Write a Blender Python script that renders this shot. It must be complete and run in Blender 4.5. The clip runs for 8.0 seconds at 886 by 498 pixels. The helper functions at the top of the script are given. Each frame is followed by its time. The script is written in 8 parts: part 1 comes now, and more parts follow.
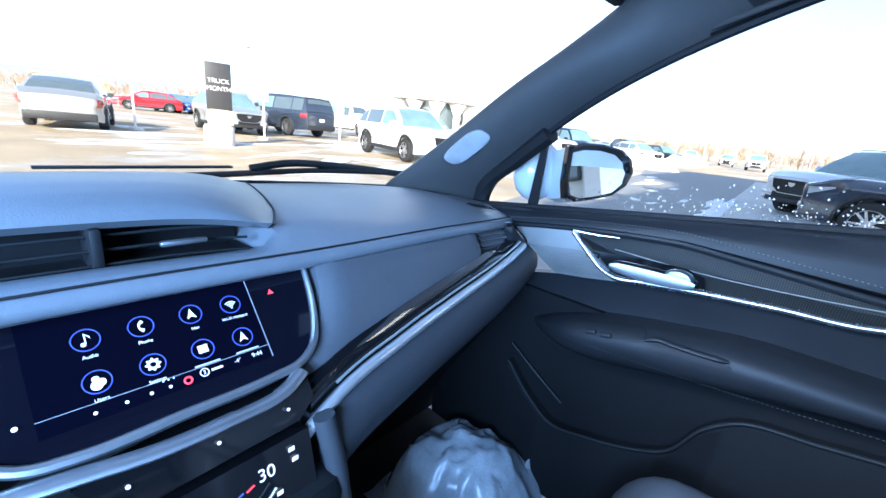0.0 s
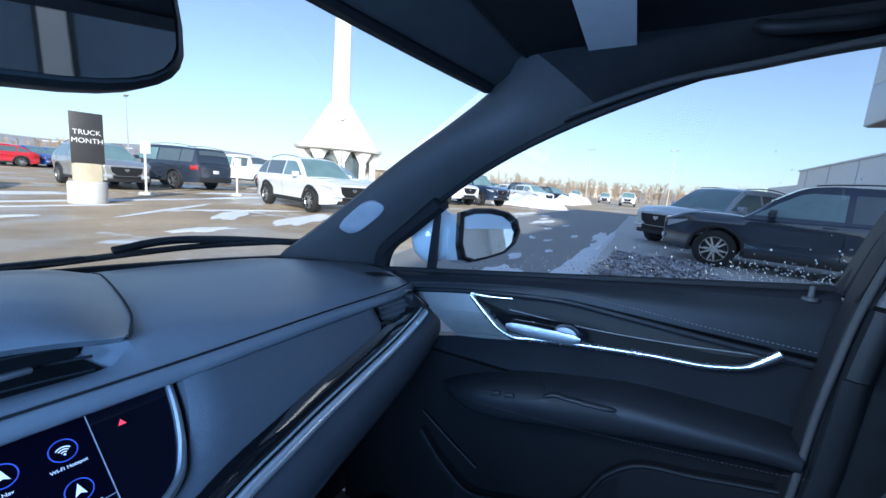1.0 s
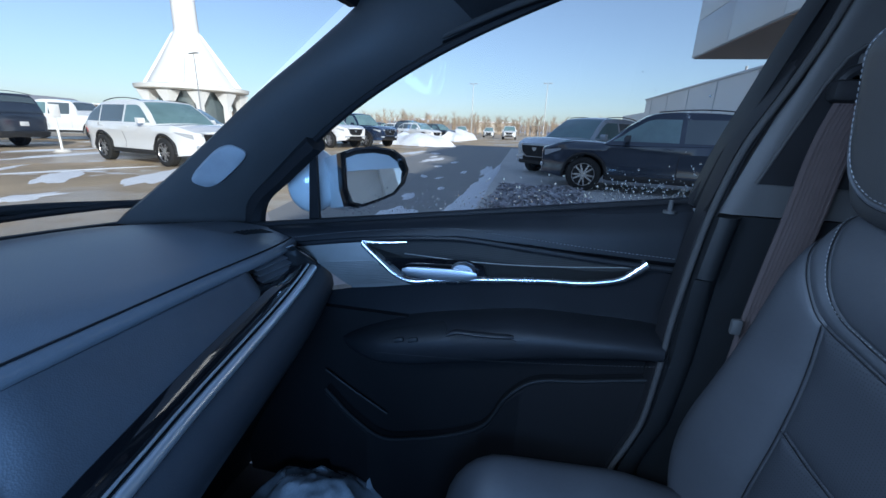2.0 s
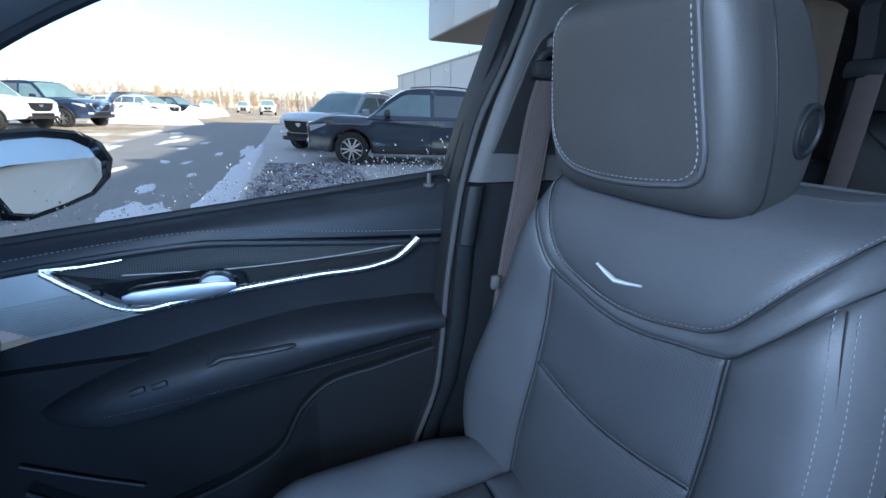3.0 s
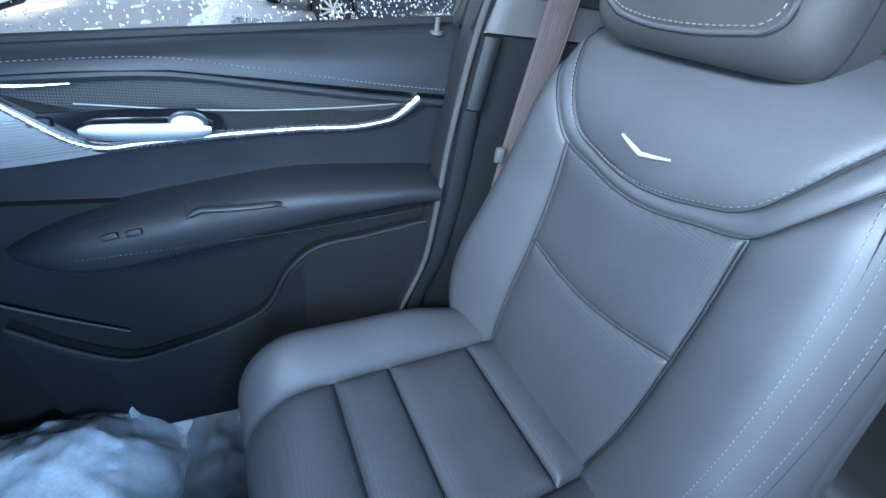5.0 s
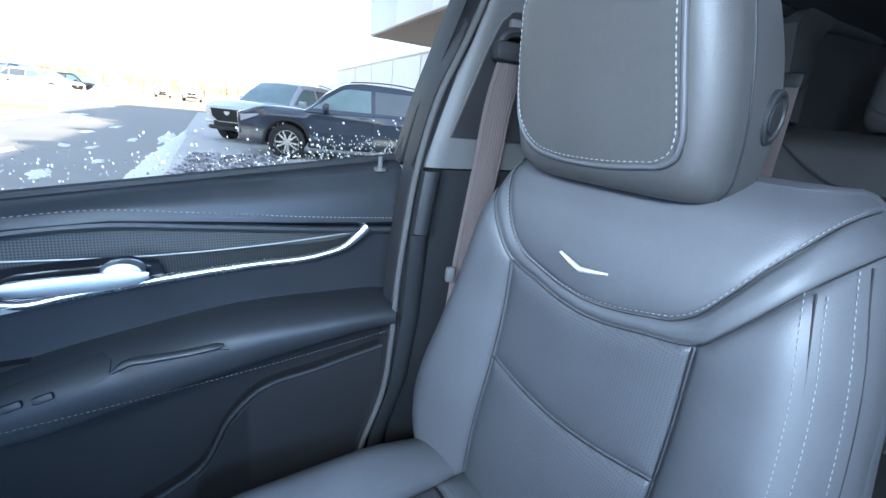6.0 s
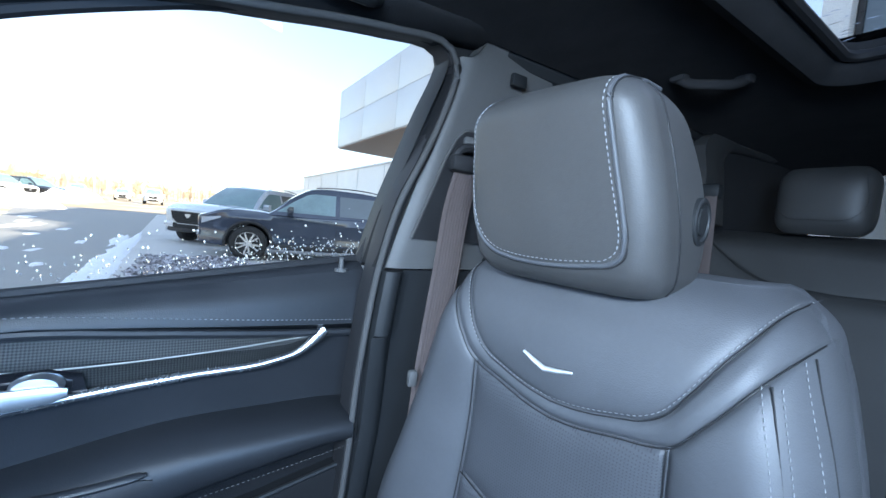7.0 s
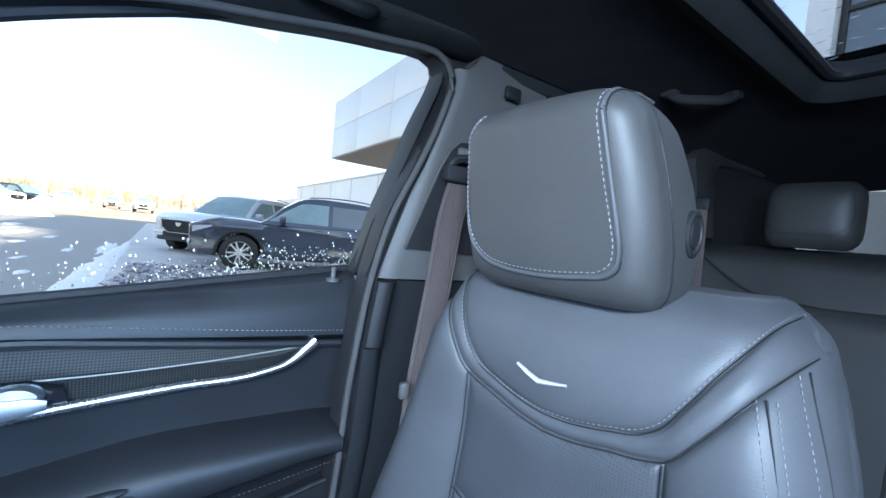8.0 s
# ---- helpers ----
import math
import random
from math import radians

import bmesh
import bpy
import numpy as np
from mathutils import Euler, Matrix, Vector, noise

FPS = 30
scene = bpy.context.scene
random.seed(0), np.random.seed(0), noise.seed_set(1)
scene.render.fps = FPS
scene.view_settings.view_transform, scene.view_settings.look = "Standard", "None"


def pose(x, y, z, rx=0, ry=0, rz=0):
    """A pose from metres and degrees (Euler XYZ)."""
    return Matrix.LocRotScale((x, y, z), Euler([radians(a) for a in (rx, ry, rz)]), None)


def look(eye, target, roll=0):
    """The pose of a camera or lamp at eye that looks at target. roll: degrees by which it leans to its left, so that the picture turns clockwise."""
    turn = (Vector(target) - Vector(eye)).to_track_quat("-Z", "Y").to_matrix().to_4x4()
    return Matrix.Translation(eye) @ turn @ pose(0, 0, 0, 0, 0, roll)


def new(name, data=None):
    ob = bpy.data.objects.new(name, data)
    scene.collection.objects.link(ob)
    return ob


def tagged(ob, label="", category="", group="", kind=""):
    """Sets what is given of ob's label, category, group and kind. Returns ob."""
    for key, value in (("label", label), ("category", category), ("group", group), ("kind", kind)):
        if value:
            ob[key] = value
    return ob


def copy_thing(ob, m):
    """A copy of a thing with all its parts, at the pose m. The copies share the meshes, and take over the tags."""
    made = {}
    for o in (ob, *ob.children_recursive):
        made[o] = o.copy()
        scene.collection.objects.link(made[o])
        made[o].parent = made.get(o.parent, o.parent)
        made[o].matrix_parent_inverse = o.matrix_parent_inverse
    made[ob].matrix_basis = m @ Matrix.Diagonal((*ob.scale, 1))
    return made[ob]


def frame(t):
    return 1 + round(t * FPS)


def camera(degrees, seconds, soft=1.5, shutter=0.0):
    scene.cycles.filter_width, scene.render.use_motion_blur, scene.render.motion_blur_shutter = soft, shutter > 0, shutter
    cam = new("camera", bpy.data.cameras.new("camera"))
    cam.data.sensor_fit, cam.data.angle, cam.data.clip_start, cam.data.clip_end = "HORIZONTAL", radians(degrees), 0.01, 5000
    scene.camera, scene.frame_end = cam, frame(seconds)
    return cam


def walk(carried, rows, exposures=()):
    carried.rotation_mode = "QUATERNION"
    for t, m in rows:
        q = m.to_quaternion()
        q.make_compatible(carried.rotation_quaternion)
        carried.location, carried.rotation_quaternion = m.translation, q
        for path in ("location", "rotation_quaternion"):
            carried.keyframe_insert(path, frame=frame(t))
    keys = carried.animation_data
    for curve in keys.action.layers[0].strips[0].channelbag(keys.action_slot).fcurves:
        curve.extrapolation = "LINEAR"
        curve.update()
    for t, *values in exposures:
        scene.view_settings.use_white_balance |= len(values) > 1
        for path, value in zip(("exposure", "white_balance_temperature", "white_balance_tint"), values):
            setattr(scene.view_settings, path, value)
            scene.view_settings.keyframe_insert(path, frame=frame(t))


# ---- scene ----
cam = camera(95.9, 8.0, shutter=0.0)
PATH = [
    (0, (-0.087, 0.245, 1.165), (1.4, 1.45, 0.586), 6.2),
    (0.5, (-0.092, 0.229, 1.21), (1.521, 1.334, 0.79), 4.6),
    (1, (-0.061, 0.232, 1.218), (1.696, 1.13, 0.892), 4.6),
    (1.2, (-0.047, 0.233, 1.217), (1.756, 1.032, 0.882), 4.7),
    (2.5, (0.025, 0.242, 1.207), (1.888, 0.198, 0.482), 0.2),
    (3, (0.063, 0.212, 1.209), (1.84, -0.436, 0.56), 2.0),
    (3.5, (0.08, 0.203, 1.22), (1.817, -0.637, 0.693), 3.4),
    (4, (0.085, 0.212, 1.203), (1.756, -0.588, 0.448), 4.3),
    (4.2, (0.091, 0.218, 1.183), (1.709, -0.587, 0.326), 5.8),
    (5.3, (0.092, 0.23, 1.157), (1.589, -0.448, 0.017), 9.0),
    (5.5, (0.093, 0.225, 1.159), (1.642, -0.499, 0.122), 7.8),
    (6, (0.103, 0.218, 1.178), (1.761, -0.709, 0.552), 5.7),
    (6.5, (0.106, 0.216, 1.176), (1.788, -0.819, 0.858), 5.9),
    (7, (0.104, 0.215, 1.179), (1.775, -0.876, 1.05), 5.5),
    (7.5, (0.104, 0.214, 1.181), (1.765, -0.898, 1.122), 5.5),
    (8, (0.107, 0.214, 1.178), (1.764, -0.904, 1.107), 6.0),
]
EXPOSURES = [
    (0.0, 1.95, 5700, 14), (0.5, 1.42, 5800, 14), (1.0, 0.80, 5350, 14), (2.5, 0.30, 5450, 13), (3.0, 1.35, 5850, 13), (3.5, 1.6, 6200, 12),
    (4.0, 1.70, 6250, 12), (5.5, 2.8, 6500, 12), (6.0, 2.5, 6500, 12), (6.5, 2.38, 6400, 12), (7.0, 2.25, 6400, 12), (7.5, 2.25, 6400, 12), (8.0, 2.22, 6400, 12),
]
walk(cam, [(t, look(eye, target, roll)) for t, eye, target, roll in PATH], EXPOSURES)

# ---- world and sun ----
SUN_EL, SUN_AZ = 22.0, 49.0  # the light travels towards +x and +y, 49 degrees from +y
world = bpy.data.worlds.new("world")
scene.world = world
world.use_nodes = True
sky = world.node_tree.nodes.new("ShaderNodeTexSky")
sky.sky_type, sky.sun_disc = "NISHITA", False
sky.sun_elevation, sky.sun_rotation = radians(SUN_EL), radians(SUN_AZ + 180)
sky.air_density, sky.dust_density, sky.ozone_density = 1.0, 0.7, 2.2
world.node_tree.nodes["Background"].inputs[1].default_value = 0.12
haze = world.node_tree.nodes.new("ShaderNodeHueSaturation")
haze.inputs["Saturation"].default_value = 0.74
world.node_tree.links.new(sky.outputs[0], haze.inputs["Color"])
world.node_tree.links.new(haze.outputs[0], world.node_tree.nodes["Background"].inputs[0])
sun = new("sun", bpy.data.lights.new("sun", "SUN"))
sun.data.energy, sun.data.angle, sun.data.color = 5.0, radians(0.6), (1.0, 0.86, 0.66)
_d = Vector((math.sin(radians(SUN_AZ)), math.cos(radians(SUN_AZ)), -math.tan(radians(SUN_EL))))
sun.matrix_world = look((-30, -30, 30), Vector((-30, -30, 30)) + _d)


def window_light(name, eye, target, width, height, watts, color, spread=180):
    """An area lamp added in a window's opening as fill for the sky beyond."""
    ob = new(name, bpy.data.lights.new(name, "AREA"))
    ob.data.shape, ob.data.size, ob.data.size_y, ob.data.energy, ob.data.color = "RECTANGLE", width, height, watts, color
    ob.data.spread = radians(spread)
    ob.matrix_world = look(eye, target)


# Added fill: the first two aim at the seat, the third at the dash.
window_light("windscreen_upper_fill", (-0.18, 0.585, 1.372), (0.34, -0.05, 1.05), 0.48, 0.12, 3.1, (0.61, 0.80, 1.0), 76)
window_light("windscreen_lower_fill", (-0.37, 0.82, 1.21), (0.20, -0.10, 0.95), 0.44, 0.40, 1.4, (0.22, 0.50, 1.0), 120)
window_light("driver_window_fill", (-0.67, 0.20, 1.24), (0.50, 0.88, 0.97), 0.62, 0.26, 3.4, (0.32, 0.59, 1.0), 82)


# ---- helpers of the scene ----
import functools


def bisect(xs, x):
    n = 0
    while n < len(xs) and xs[n] <= x:
        n += 1
    return n


@functools.lru_cache(maxsize=4000)
def slopes(xs, ys):
    return tuple(float(v) for v in np.gradient(np.array(ys, float), np.array(xs, float)))


def herm(x, xs, ys):
    """A smooth curve through the knots xs, ys."""
    xs, ys = tuple(xs), tuple(ys)
    m = slopes(xs, ys)
    x = min(max(x, xs[0]), xs[-1])
    k = min(max(bisect(xs, x) - 1, 0), len(xs) - 2)
    h = xs[k + 1] - xs[k]
    t = (x - xs[k]) / h
    return (2 * t**3 - 3 * t**2 + 1) * ys[k] + (t**3 - 2 * t**2 + t) * h * m[k] + (3 * t**2 - 2 * t**3) * ys[k + 1] + (t**3 - t**2) * h * m[k + 1]


def lerp(a, b, t):
    return a + (b - a) * t


def lin(x, xs, ys):
    """Straight pieces through the knots, with slightly softened corners."""
    f = lambda v: float(np.interp(v, xs, ys))
    return (f(x - 0.05) + 2 * f(x) + f(x + 0.05)) / 4


def path3(knots, n):
    """n + 1 points along a smooth path through the knots."""
    k = [Vector(p) for p in knots]
    ts = [0.0]
    for a, b in zip(k, k[1:]):
        ts.append(ts[-1] + max((b - a).length, 1e-6))
    return [Vector([herm(ts[-1] * i / n, ts, [p[c] for p in k]) for c in range(3)]) for i in range(n + 1)]


def part(name, bm, material, parent=None, label="", sharp=0.7, weld=True):
    """Links a bmesh as one mesh object under a thing or part."""
    if weld:
        bmesh.ops.remove_doubles(bm, verts=bm.verts, dist=1e-5)
    bmesh.ops.recalc_face_normals(bm, faces=bm.faces)
    for f in bm.faces:
        f.smooth = True
    for e in bm.edges:
        if len(e.link_faces) == 2 and e.calc_face_angle(0) > sharp:
            e.smooth = False
    me = bpy.data.meshes.new(name)
    bm.to_mesh(me)
    bm.free()
    me.materials.append(material)
    ob = new(name, me)
    if parent:
        ob.parent = parent
        if parent.parent is None:
            ob.matrix_parent_inverse = parent.matrix_basis.inverted()
    if label:
        tagged(ob, label)
    return ob


def thing(name, label, category, group="", kind="", at=(0, 0, 0)):
    ob = new(name)
    ob.empty_display_size = 0.1
    ob.matrix_basis = Matrix.Translation(at)
    return tagged(ob, label, category, group, kind)


def B():
    return bmesh.new()


def grid(bm, rows, close=False):
    vs = [[bm.verts.new(p) for p in row] for row in rows]
    for a, b in zip(vs, vs[1:]):
        n = len(a)
        for i in range(n if close else n - 1):
            j = (i + 1) % n
            try:
                bm.faces.new((a[i], a[j], b[j], b[i]))
            except ValueError:
                pass
    return vs


def shell(bm, rows, off):
    """A sheet with thickness: off is a vector, or a function of the point."""
    get = off if callable(off) else (lambda p: Vector(off))
    a = grid(bm, rows)
    b = grid(bm, [[Vector(p) + get(Vector(p)) for p in row] for row in rows])
    ra = a[0] + [r[-1] for r in a[1:]] + a[-1][-2::-1] + [r[0] for r in a[-2:0:-1]]
    rb = b[0] + [r[-1] for r in b[1:]] + b[-1][-2::-1] + [r[0] for r in b[-2:0:-1]]
    for i in range(len(ra)):
        j = (i + 1) % len(ra)
        bm.faces.new((ra[i], ra[j], rb[j], rb[i]))
    return bm


def loft(bm, rings, cap=True):
    vs = grid(bm, rings, close=True)
    if cap:
        bm.faces.new(vs[0])
        bm.faces.new(vs[-1])
    return bm


def tube(bm, pts, r, n=8, closed=False, flat=1.0, up=None):
    """A tube along points; flat squeezes it along the second axis."""
    pts = [Vector(p) for p in pts]
    rings = []
    ref = Vector(up) if up else Vector((0, 0, 1))
    for i, p in enumerate(pts):
        a = pts[i - 1] if i or closed else p
        b = pts[(i + 1) % len(pts)] if i < len(pts) - 1 or closed else p
        t = (b - a).normalized()
        s = t.cross(ref)
        if s.length < 1e-4:
            s = t.cross(Vector((1, 0, 0)))
        s.normalize()
        w = s.cross(t)
        rad = r(i / max(len(pts) - 1, 1)) if callable(r) else r
        rings.append([p + s * (rad * math.cos(6.2832 * k / n)) + w * (rad * flat * math.sin(6.2832 * k / n)) for k in range(n)])
    if closed:
        rings.append(rings[0])
        grid(bm, rings, close=True)
    else:
        loft(bm, rings)
    return bm


def rbox(bm, c, size, bevel=0.0, m=None, seg=2):
    r = bmesh.ops.create_cube(bm, size=1.0)
    mm = Matrix.Translation(c) @ (m if m else Matrix.Identity(4)) @ Matrix.Diagonal((*size, 1))
    bmesh.ops.transform(bm, matrix=mm, verts=r["verts"])
    if bevel:
        es = list({e for v in r["verts"] for e in v.link_edges})
        bmesh.ops.bevel(bm, geom=es, offset=bevel, segments=seg, affect="EDGES", profile=0.5, clamp_overlap=True)
    return bm


def prism(bm, poly, off):
    """A polygon pushed along off."""
    off = Vector(off)
    a = [bm.verts.new(p) for p in poly]
    b = [bm.verts.new(Vector(p) + off) for p in poly]
    bm.faces.new(a)
    bm.faces.new(b)
    for i in range(len(a)):
        j = (i + 1) % len(a)
        bm.faces.new((a[i], a[j], b[j], b[i]))
    return bm


def disc(bm, c, n, r, depth, seg=24, r2=None):
    """A cylinder that starts at c and runs depth along n."""
    n = Vector(n).normalized()
    s = n.orthogonal().normalized()
    w = n.cross(s)
    c = Vector(c)
    rings = []
    for d, rr in ((0, r), (depth, r if r2 is None else r2)):
        rings.append([c + n * d + (s * math.cos(6.2832 * k / seg) + w * math.sin(6.2832 * k / seg)) * rr for k in range(seg)])
    return loft(bm, rings)


def stitches(bm, pts, out, length=0.0042, gap=0.0028, r=0.0006):
    """Small raised stitches along a path."""
    pts = [Vector(p) for p in pts]
    cum = [0.0]
    for a, b in zip(pts, pts[1:]):
        cum.append(cum[-1] + (b - a).length)

    def at(d):
        k = int(np.clip(np.searchsorted(cum, d) - 1, 0, len(pts) - 2))
        return pts[k].lerp(pts[k + 1], (d - cum[k]) / max(cum[k + 1] - cum[k], 1e-9))
    d = 0.0
    while d + length < cum[-1]:
        a, b = at(d), at(d + length)
        o = out(a) if callable(out) else Vector(out)
        t = (b - a).normalized()
        s = t.cross(o).normalized() * r
        ring = lambda p, k: [p + s * k, p + o * (r * 1.6 * k), p - s * k, p - o * (r * k)]
        loft(bm, [ring(a, 0.5), ring(a.lerp(b, 0.3), 1), ring(a.lerp(b, 0.7), 1), ring(b, 0.5)])
        d += length + gap
    return bm


def words(name, text, size, m, material, parent, depth=0.0004):
    """Lettering as a mesh part; m places its centre, x along the line, z out of the surface."""
    cu = bpy.data.curves.new(name, "FONT")
    cu.body, cu.size, cu.extrude, cu.align_x, cu.align_y = text, size, depth, "CENTER", "CENTER"
    tmp = new(name + "_curve", cu)
    me = bpy.data.meshes.new_from_object(tmp.evaluated_get(bpy.context.evaluated_depsgraph_get()))
    bpy.data.objects.remove(tmp)
    bpy.data.curves.remove(cu)
    me.transform(m)
    me.materials.clear()
    me.materials.append(material)
    ob = new(name, me)
    ob.parent = parent
    if parent.parent is None:
        ob.matrix_parent_inverse = parent.matrix_basis.inverted()
    return ob


# ---- materials ----
def node_mat(name):
    m = bpy.data.materials.new(name)
    m.use_nodes = True
    nt = m.node_tree
    return m, nt, nt.nodes["Principled BSDF"]


def mat(name, color, rough=0.5, metal=0.0, vary=0.15, scale=8.0, bump=0.0, bscale=400.0, coat=0.0, spec=0.5, alt=None, rvary=0.1, island=False):
    """A surface with large stains and fine grain in colour, gloss and relief."""
    m, nt, p = node_mat(name)
    L, N = nt.links.new, nt.nodes.new
    tc = N("ShaderNodeTexCoord")
    n1, n2 = N("ShaderNodeTexNoise"), N("ShaderNodeTexNoise")
    n1.inputs["Scale"].default_value, n1.inputs["Detail"].default_value = scale, 4
    n2.inputs["Scale"].default_value, n2.inputs["Detail"].default_value = scale * 13, 3
    L(tc.outputs["Object"], n1.inputs["Vector"]), L(tc.outputs["Object"], n2.inputs["Vector"])
    mx = N("ShaderNodeMix")
    mx.data_type = "FLOAT"
    mx.inputs[0].default_value = 0.35
    L(n1.outputs[0], mx.inputs[2]), L(n2.outputs[0], mx.inputs[3])
    ramp = N("ShaderNodeValToRGB")
    c = Vector(color)
    other = Vector(alt) if alt else c * (1 + vary)
    ramp.color_ramp.elements[0].position, ramp.color_ramp.elements[1].position = 0.3, 0.7
    ramp.color_ramp.elements[0].color = (*(c * (1 - vary)), 1)
    ramp.color_ramp.elements[1].color = (*other, 1)
    L(mx.outputs[0], ramp.inputs[0])
    L(ramp.outputs[0], p.inputs["Base Color"])
    mr = N("ShaderNodeMapRange")
    mr.inputs["To Min"].default_value, mr.inputs["To Max"].default_value = max(rough - rvary, 0.02), min(rough + rvary, 1)
    L(mx.outputs[0], mr.inputs[0]), L(mr.outputs[0], p.inputs["Roughness"])
    p.inputs["Metallic"].default_value, p.inputs["Coat Weight"].default_value = metal, coat
    p.inputs["Coat Roughness"].default_value = 0.05
    p.inputs["Specular IOR Level"].default_value = spec
    if bump:
        v = N("ShaderNodeTexVoronoi")
        v.inputs["Scale"].default_value = bscale
        L(tc.outputs["Object"], v.inputs["Vector"])
        b = N("ShaderNodeBump")
        b.inputs["Strength"].default_value, b.inputs["Distance"].default_value = bump, 0.3 / bscale
        L(v.outputs["Distance"], b.inputs["Height"]), L(b.outputs[0], p.inputs["Normal"])
    return m


def glow(name, color, strength):
    m, nt, p = node_mat(name)
    p.inputs["Base Color"].default_value = (*color, 1)
    p.inputs["Specular IOR Level"].default_value = 0.0
    p.inputs["Emission Color"].default_value, p.inputs["Emission Strength"].default_value = (*color, 1), strength
    return m


def glass_mat(name, tint=(0.9, 0.93, 0.93), gloss=1.0):
    """Thin clear glass: mostly see-through, with its real share of gloss."""
    m, nt, p = node_mat(name)
    nt.nodes.remove(p)
    N, L = nt.nodes.new, nt.links.new
    tr, gl, lw, mx = N("ShaderNodeBsdfTransparent"), N("ShaderNodeBsdfGlossy"), N("ShaderNodeLayerWeight"), N("ShaderNodeMixShader")
    tr.inputs[0].default_value = (*tint, 1)
    gl.inputs["Roughness"].default_value = 0.02
    pw, k = N("ShaderNodeMath"), N("ShaderNodeMath")
    pw.operation, pw.inputs[1].default_value = "POWER", 5.0
    k.operation, k.inputs[1].default_value, k.inputs[2].default_value = "MULTIPLY_ADD", 0.6 * gloss, 0.03 * gloss
    L(lw.outputs["Facing"], pw.inputs[0]), L(pw.outputs[0], k.inputs[0]), L(k.outputs[0], mx.inputs[0])
    L(tr.outputs[0], mx.inputs[1]), L(gl.outputs[0], mx.inputs[2])
    L(mx.outputs[0], nt.nodes["Material Output"].inputs[0])
    return m


def weave_mat(name):
    """Carbon-look weave under a clear coat."""
    m, nt, p = node_mat(name)
    N, L = nt.nodes.new, nt.links.new
    tc, mp, ck = N("ShaderNodeTexCoord"), N("ShaderNodeMapping"), N("ShaderNodeTexChecker")
    mp.inputs["Rotation"].default_value = (radians(45), 0, 0)
    mp.inputs["Scale"].default_value = (0.0, 1, 1)
    L(tc.outputs["Object"], mp.inputs[0]), L(mp.outputs[0], ck.inputs["Vector"])
    ck.inputs["Scale"].default_value = 430
    ck.inputs["Color1"].default_value, ck.inputs["Color2"].default_value = (0.004, 0.004, 0.004, 1), (0.026, 0.026, 0.024, 1)
    L(ck.outputs["Color"], p.inputs["Base Color"])
    b = N("ShaderNodeBump")
    b.inputs["Strength"].default_value, b.inputs["Distance"].default_value = 0.4, 0.0006
    L(ck.outputs["Fac"], b.inputs["Height"]), L(b.outputs[0], p.inputs["Normal"])
    p.inputs["Specular IOR Level"].default_value = 0.25
    p.inputs["Roughness"].default_value, p.inputs["Coat Weight"].default_value, p.inputs["Coat Roughness"].default_value = 0.6, 0.0, 0.15
    return m


# Black and perforated leather carry a faint blue of skylight in their colour.
LEATHER = mat("black_leather", (0.049, 0.051, 0.056), 0.56, spec=0.42, vary=0.12, scale=14, bump=0.25, bscale=700)
# Headrest copy of the leather, darkened: shade on it is put into the colour.
HEADSKIN = mat("shade_toned_headrest_leather", (0.037, 0.0365, 0.0365), 0.52, spec=0.42, vary=0.12, scale=14, bump=0.25, bscale=700)
PERF = mat("perforated_leather", (0.041, 0.043, 0.048), 0.56, spec=0.40, vary=0.12, scale=14, bump=0.35, bscale=480)


def perforate(m, pitch):
    """Rows of small dark holes over the back and the cushion."""
    nt = m.node_tree
    N, L = nt.nodes.new, nt.links.new
    p = nt.nodes["Principled BSDF"]
    src = p.inputs["Base Color"].links[0].from_socket
    tc, sp, ad, cb, vo = N("ShaderNodeTexCoord"), N("ShaderNodeSeparateXYZ"), N("ShaderNodeMath"), N("ShaderNodeCombineXYZ"), N("ShaderNodeTexVoronoi")
    L(tc.outputs["Object"], sp.inputs[0]), L(sp.outputs[1], ad.inputs[0]), L(sp.outputs[2], ad.inputs[1])
    L(sp.outputs[0], cb.inputs[0]), L(ad.outputs[0], cb.inputs[1]), L(cb.outputs[0], vo.inputs["Vector"])
    vo.voronoi_dimensions = "2D"
    vo.inputs["Scale"].default_value, vo.inputs["Randomness"].default_value = 1 / pitch, 0.0
    rp = N("ShaderNodeValToRGB")
    rp.color_ramp.elements[0].position, rp.color_ramp.elements[1].position = 0.13, 0.24
    rp.color_ramp.elements[0].color, rp.color_ramp.elements[1].color = (0.55, 0.55, 0.55, 1), (1, 1, 1, 1)
    mx = N("ShaderNodeMix")
    mx.data_type, mx.blend_type, mx.inputs[0].default_value = "RGBA", "MULTIPLY", 1.0
    L(vo.outputs["Distance"], rp.inputs[0]), L(src, mx.inputs[6]), L(rp.outputs[0], mx.inputs[7]), L(mx.outputs[2], p.inputs["Base Color"])


perforate(PERF, 0.0034)
# Dash tones: pad paled with skylight in its colour, face and bolster darker.
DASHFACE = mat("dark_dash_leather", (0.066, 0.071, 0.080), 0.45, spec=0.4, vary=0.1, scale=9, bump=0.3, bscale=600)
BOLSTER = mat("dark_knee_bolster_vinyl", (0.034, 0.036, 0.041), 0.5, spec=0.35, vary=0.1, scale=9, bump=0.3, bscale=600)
DASHPAD = mat("soft_skylit_dash_vinyl", (0.140, 0.150, 0.165), 0.40, spec=0.8, vary=0.1, scale=9, bump=0.3, bscale=600)
# Rear copy of the leather: the cabin's rear shade is put into its colour.
REARSKIN = mat("shade_toned_rear_leather", (0.029, 0.0285, 0.028), 0.5, spec=0.35, vary=0.12, scale=14, bump=0.25, bscale=700)
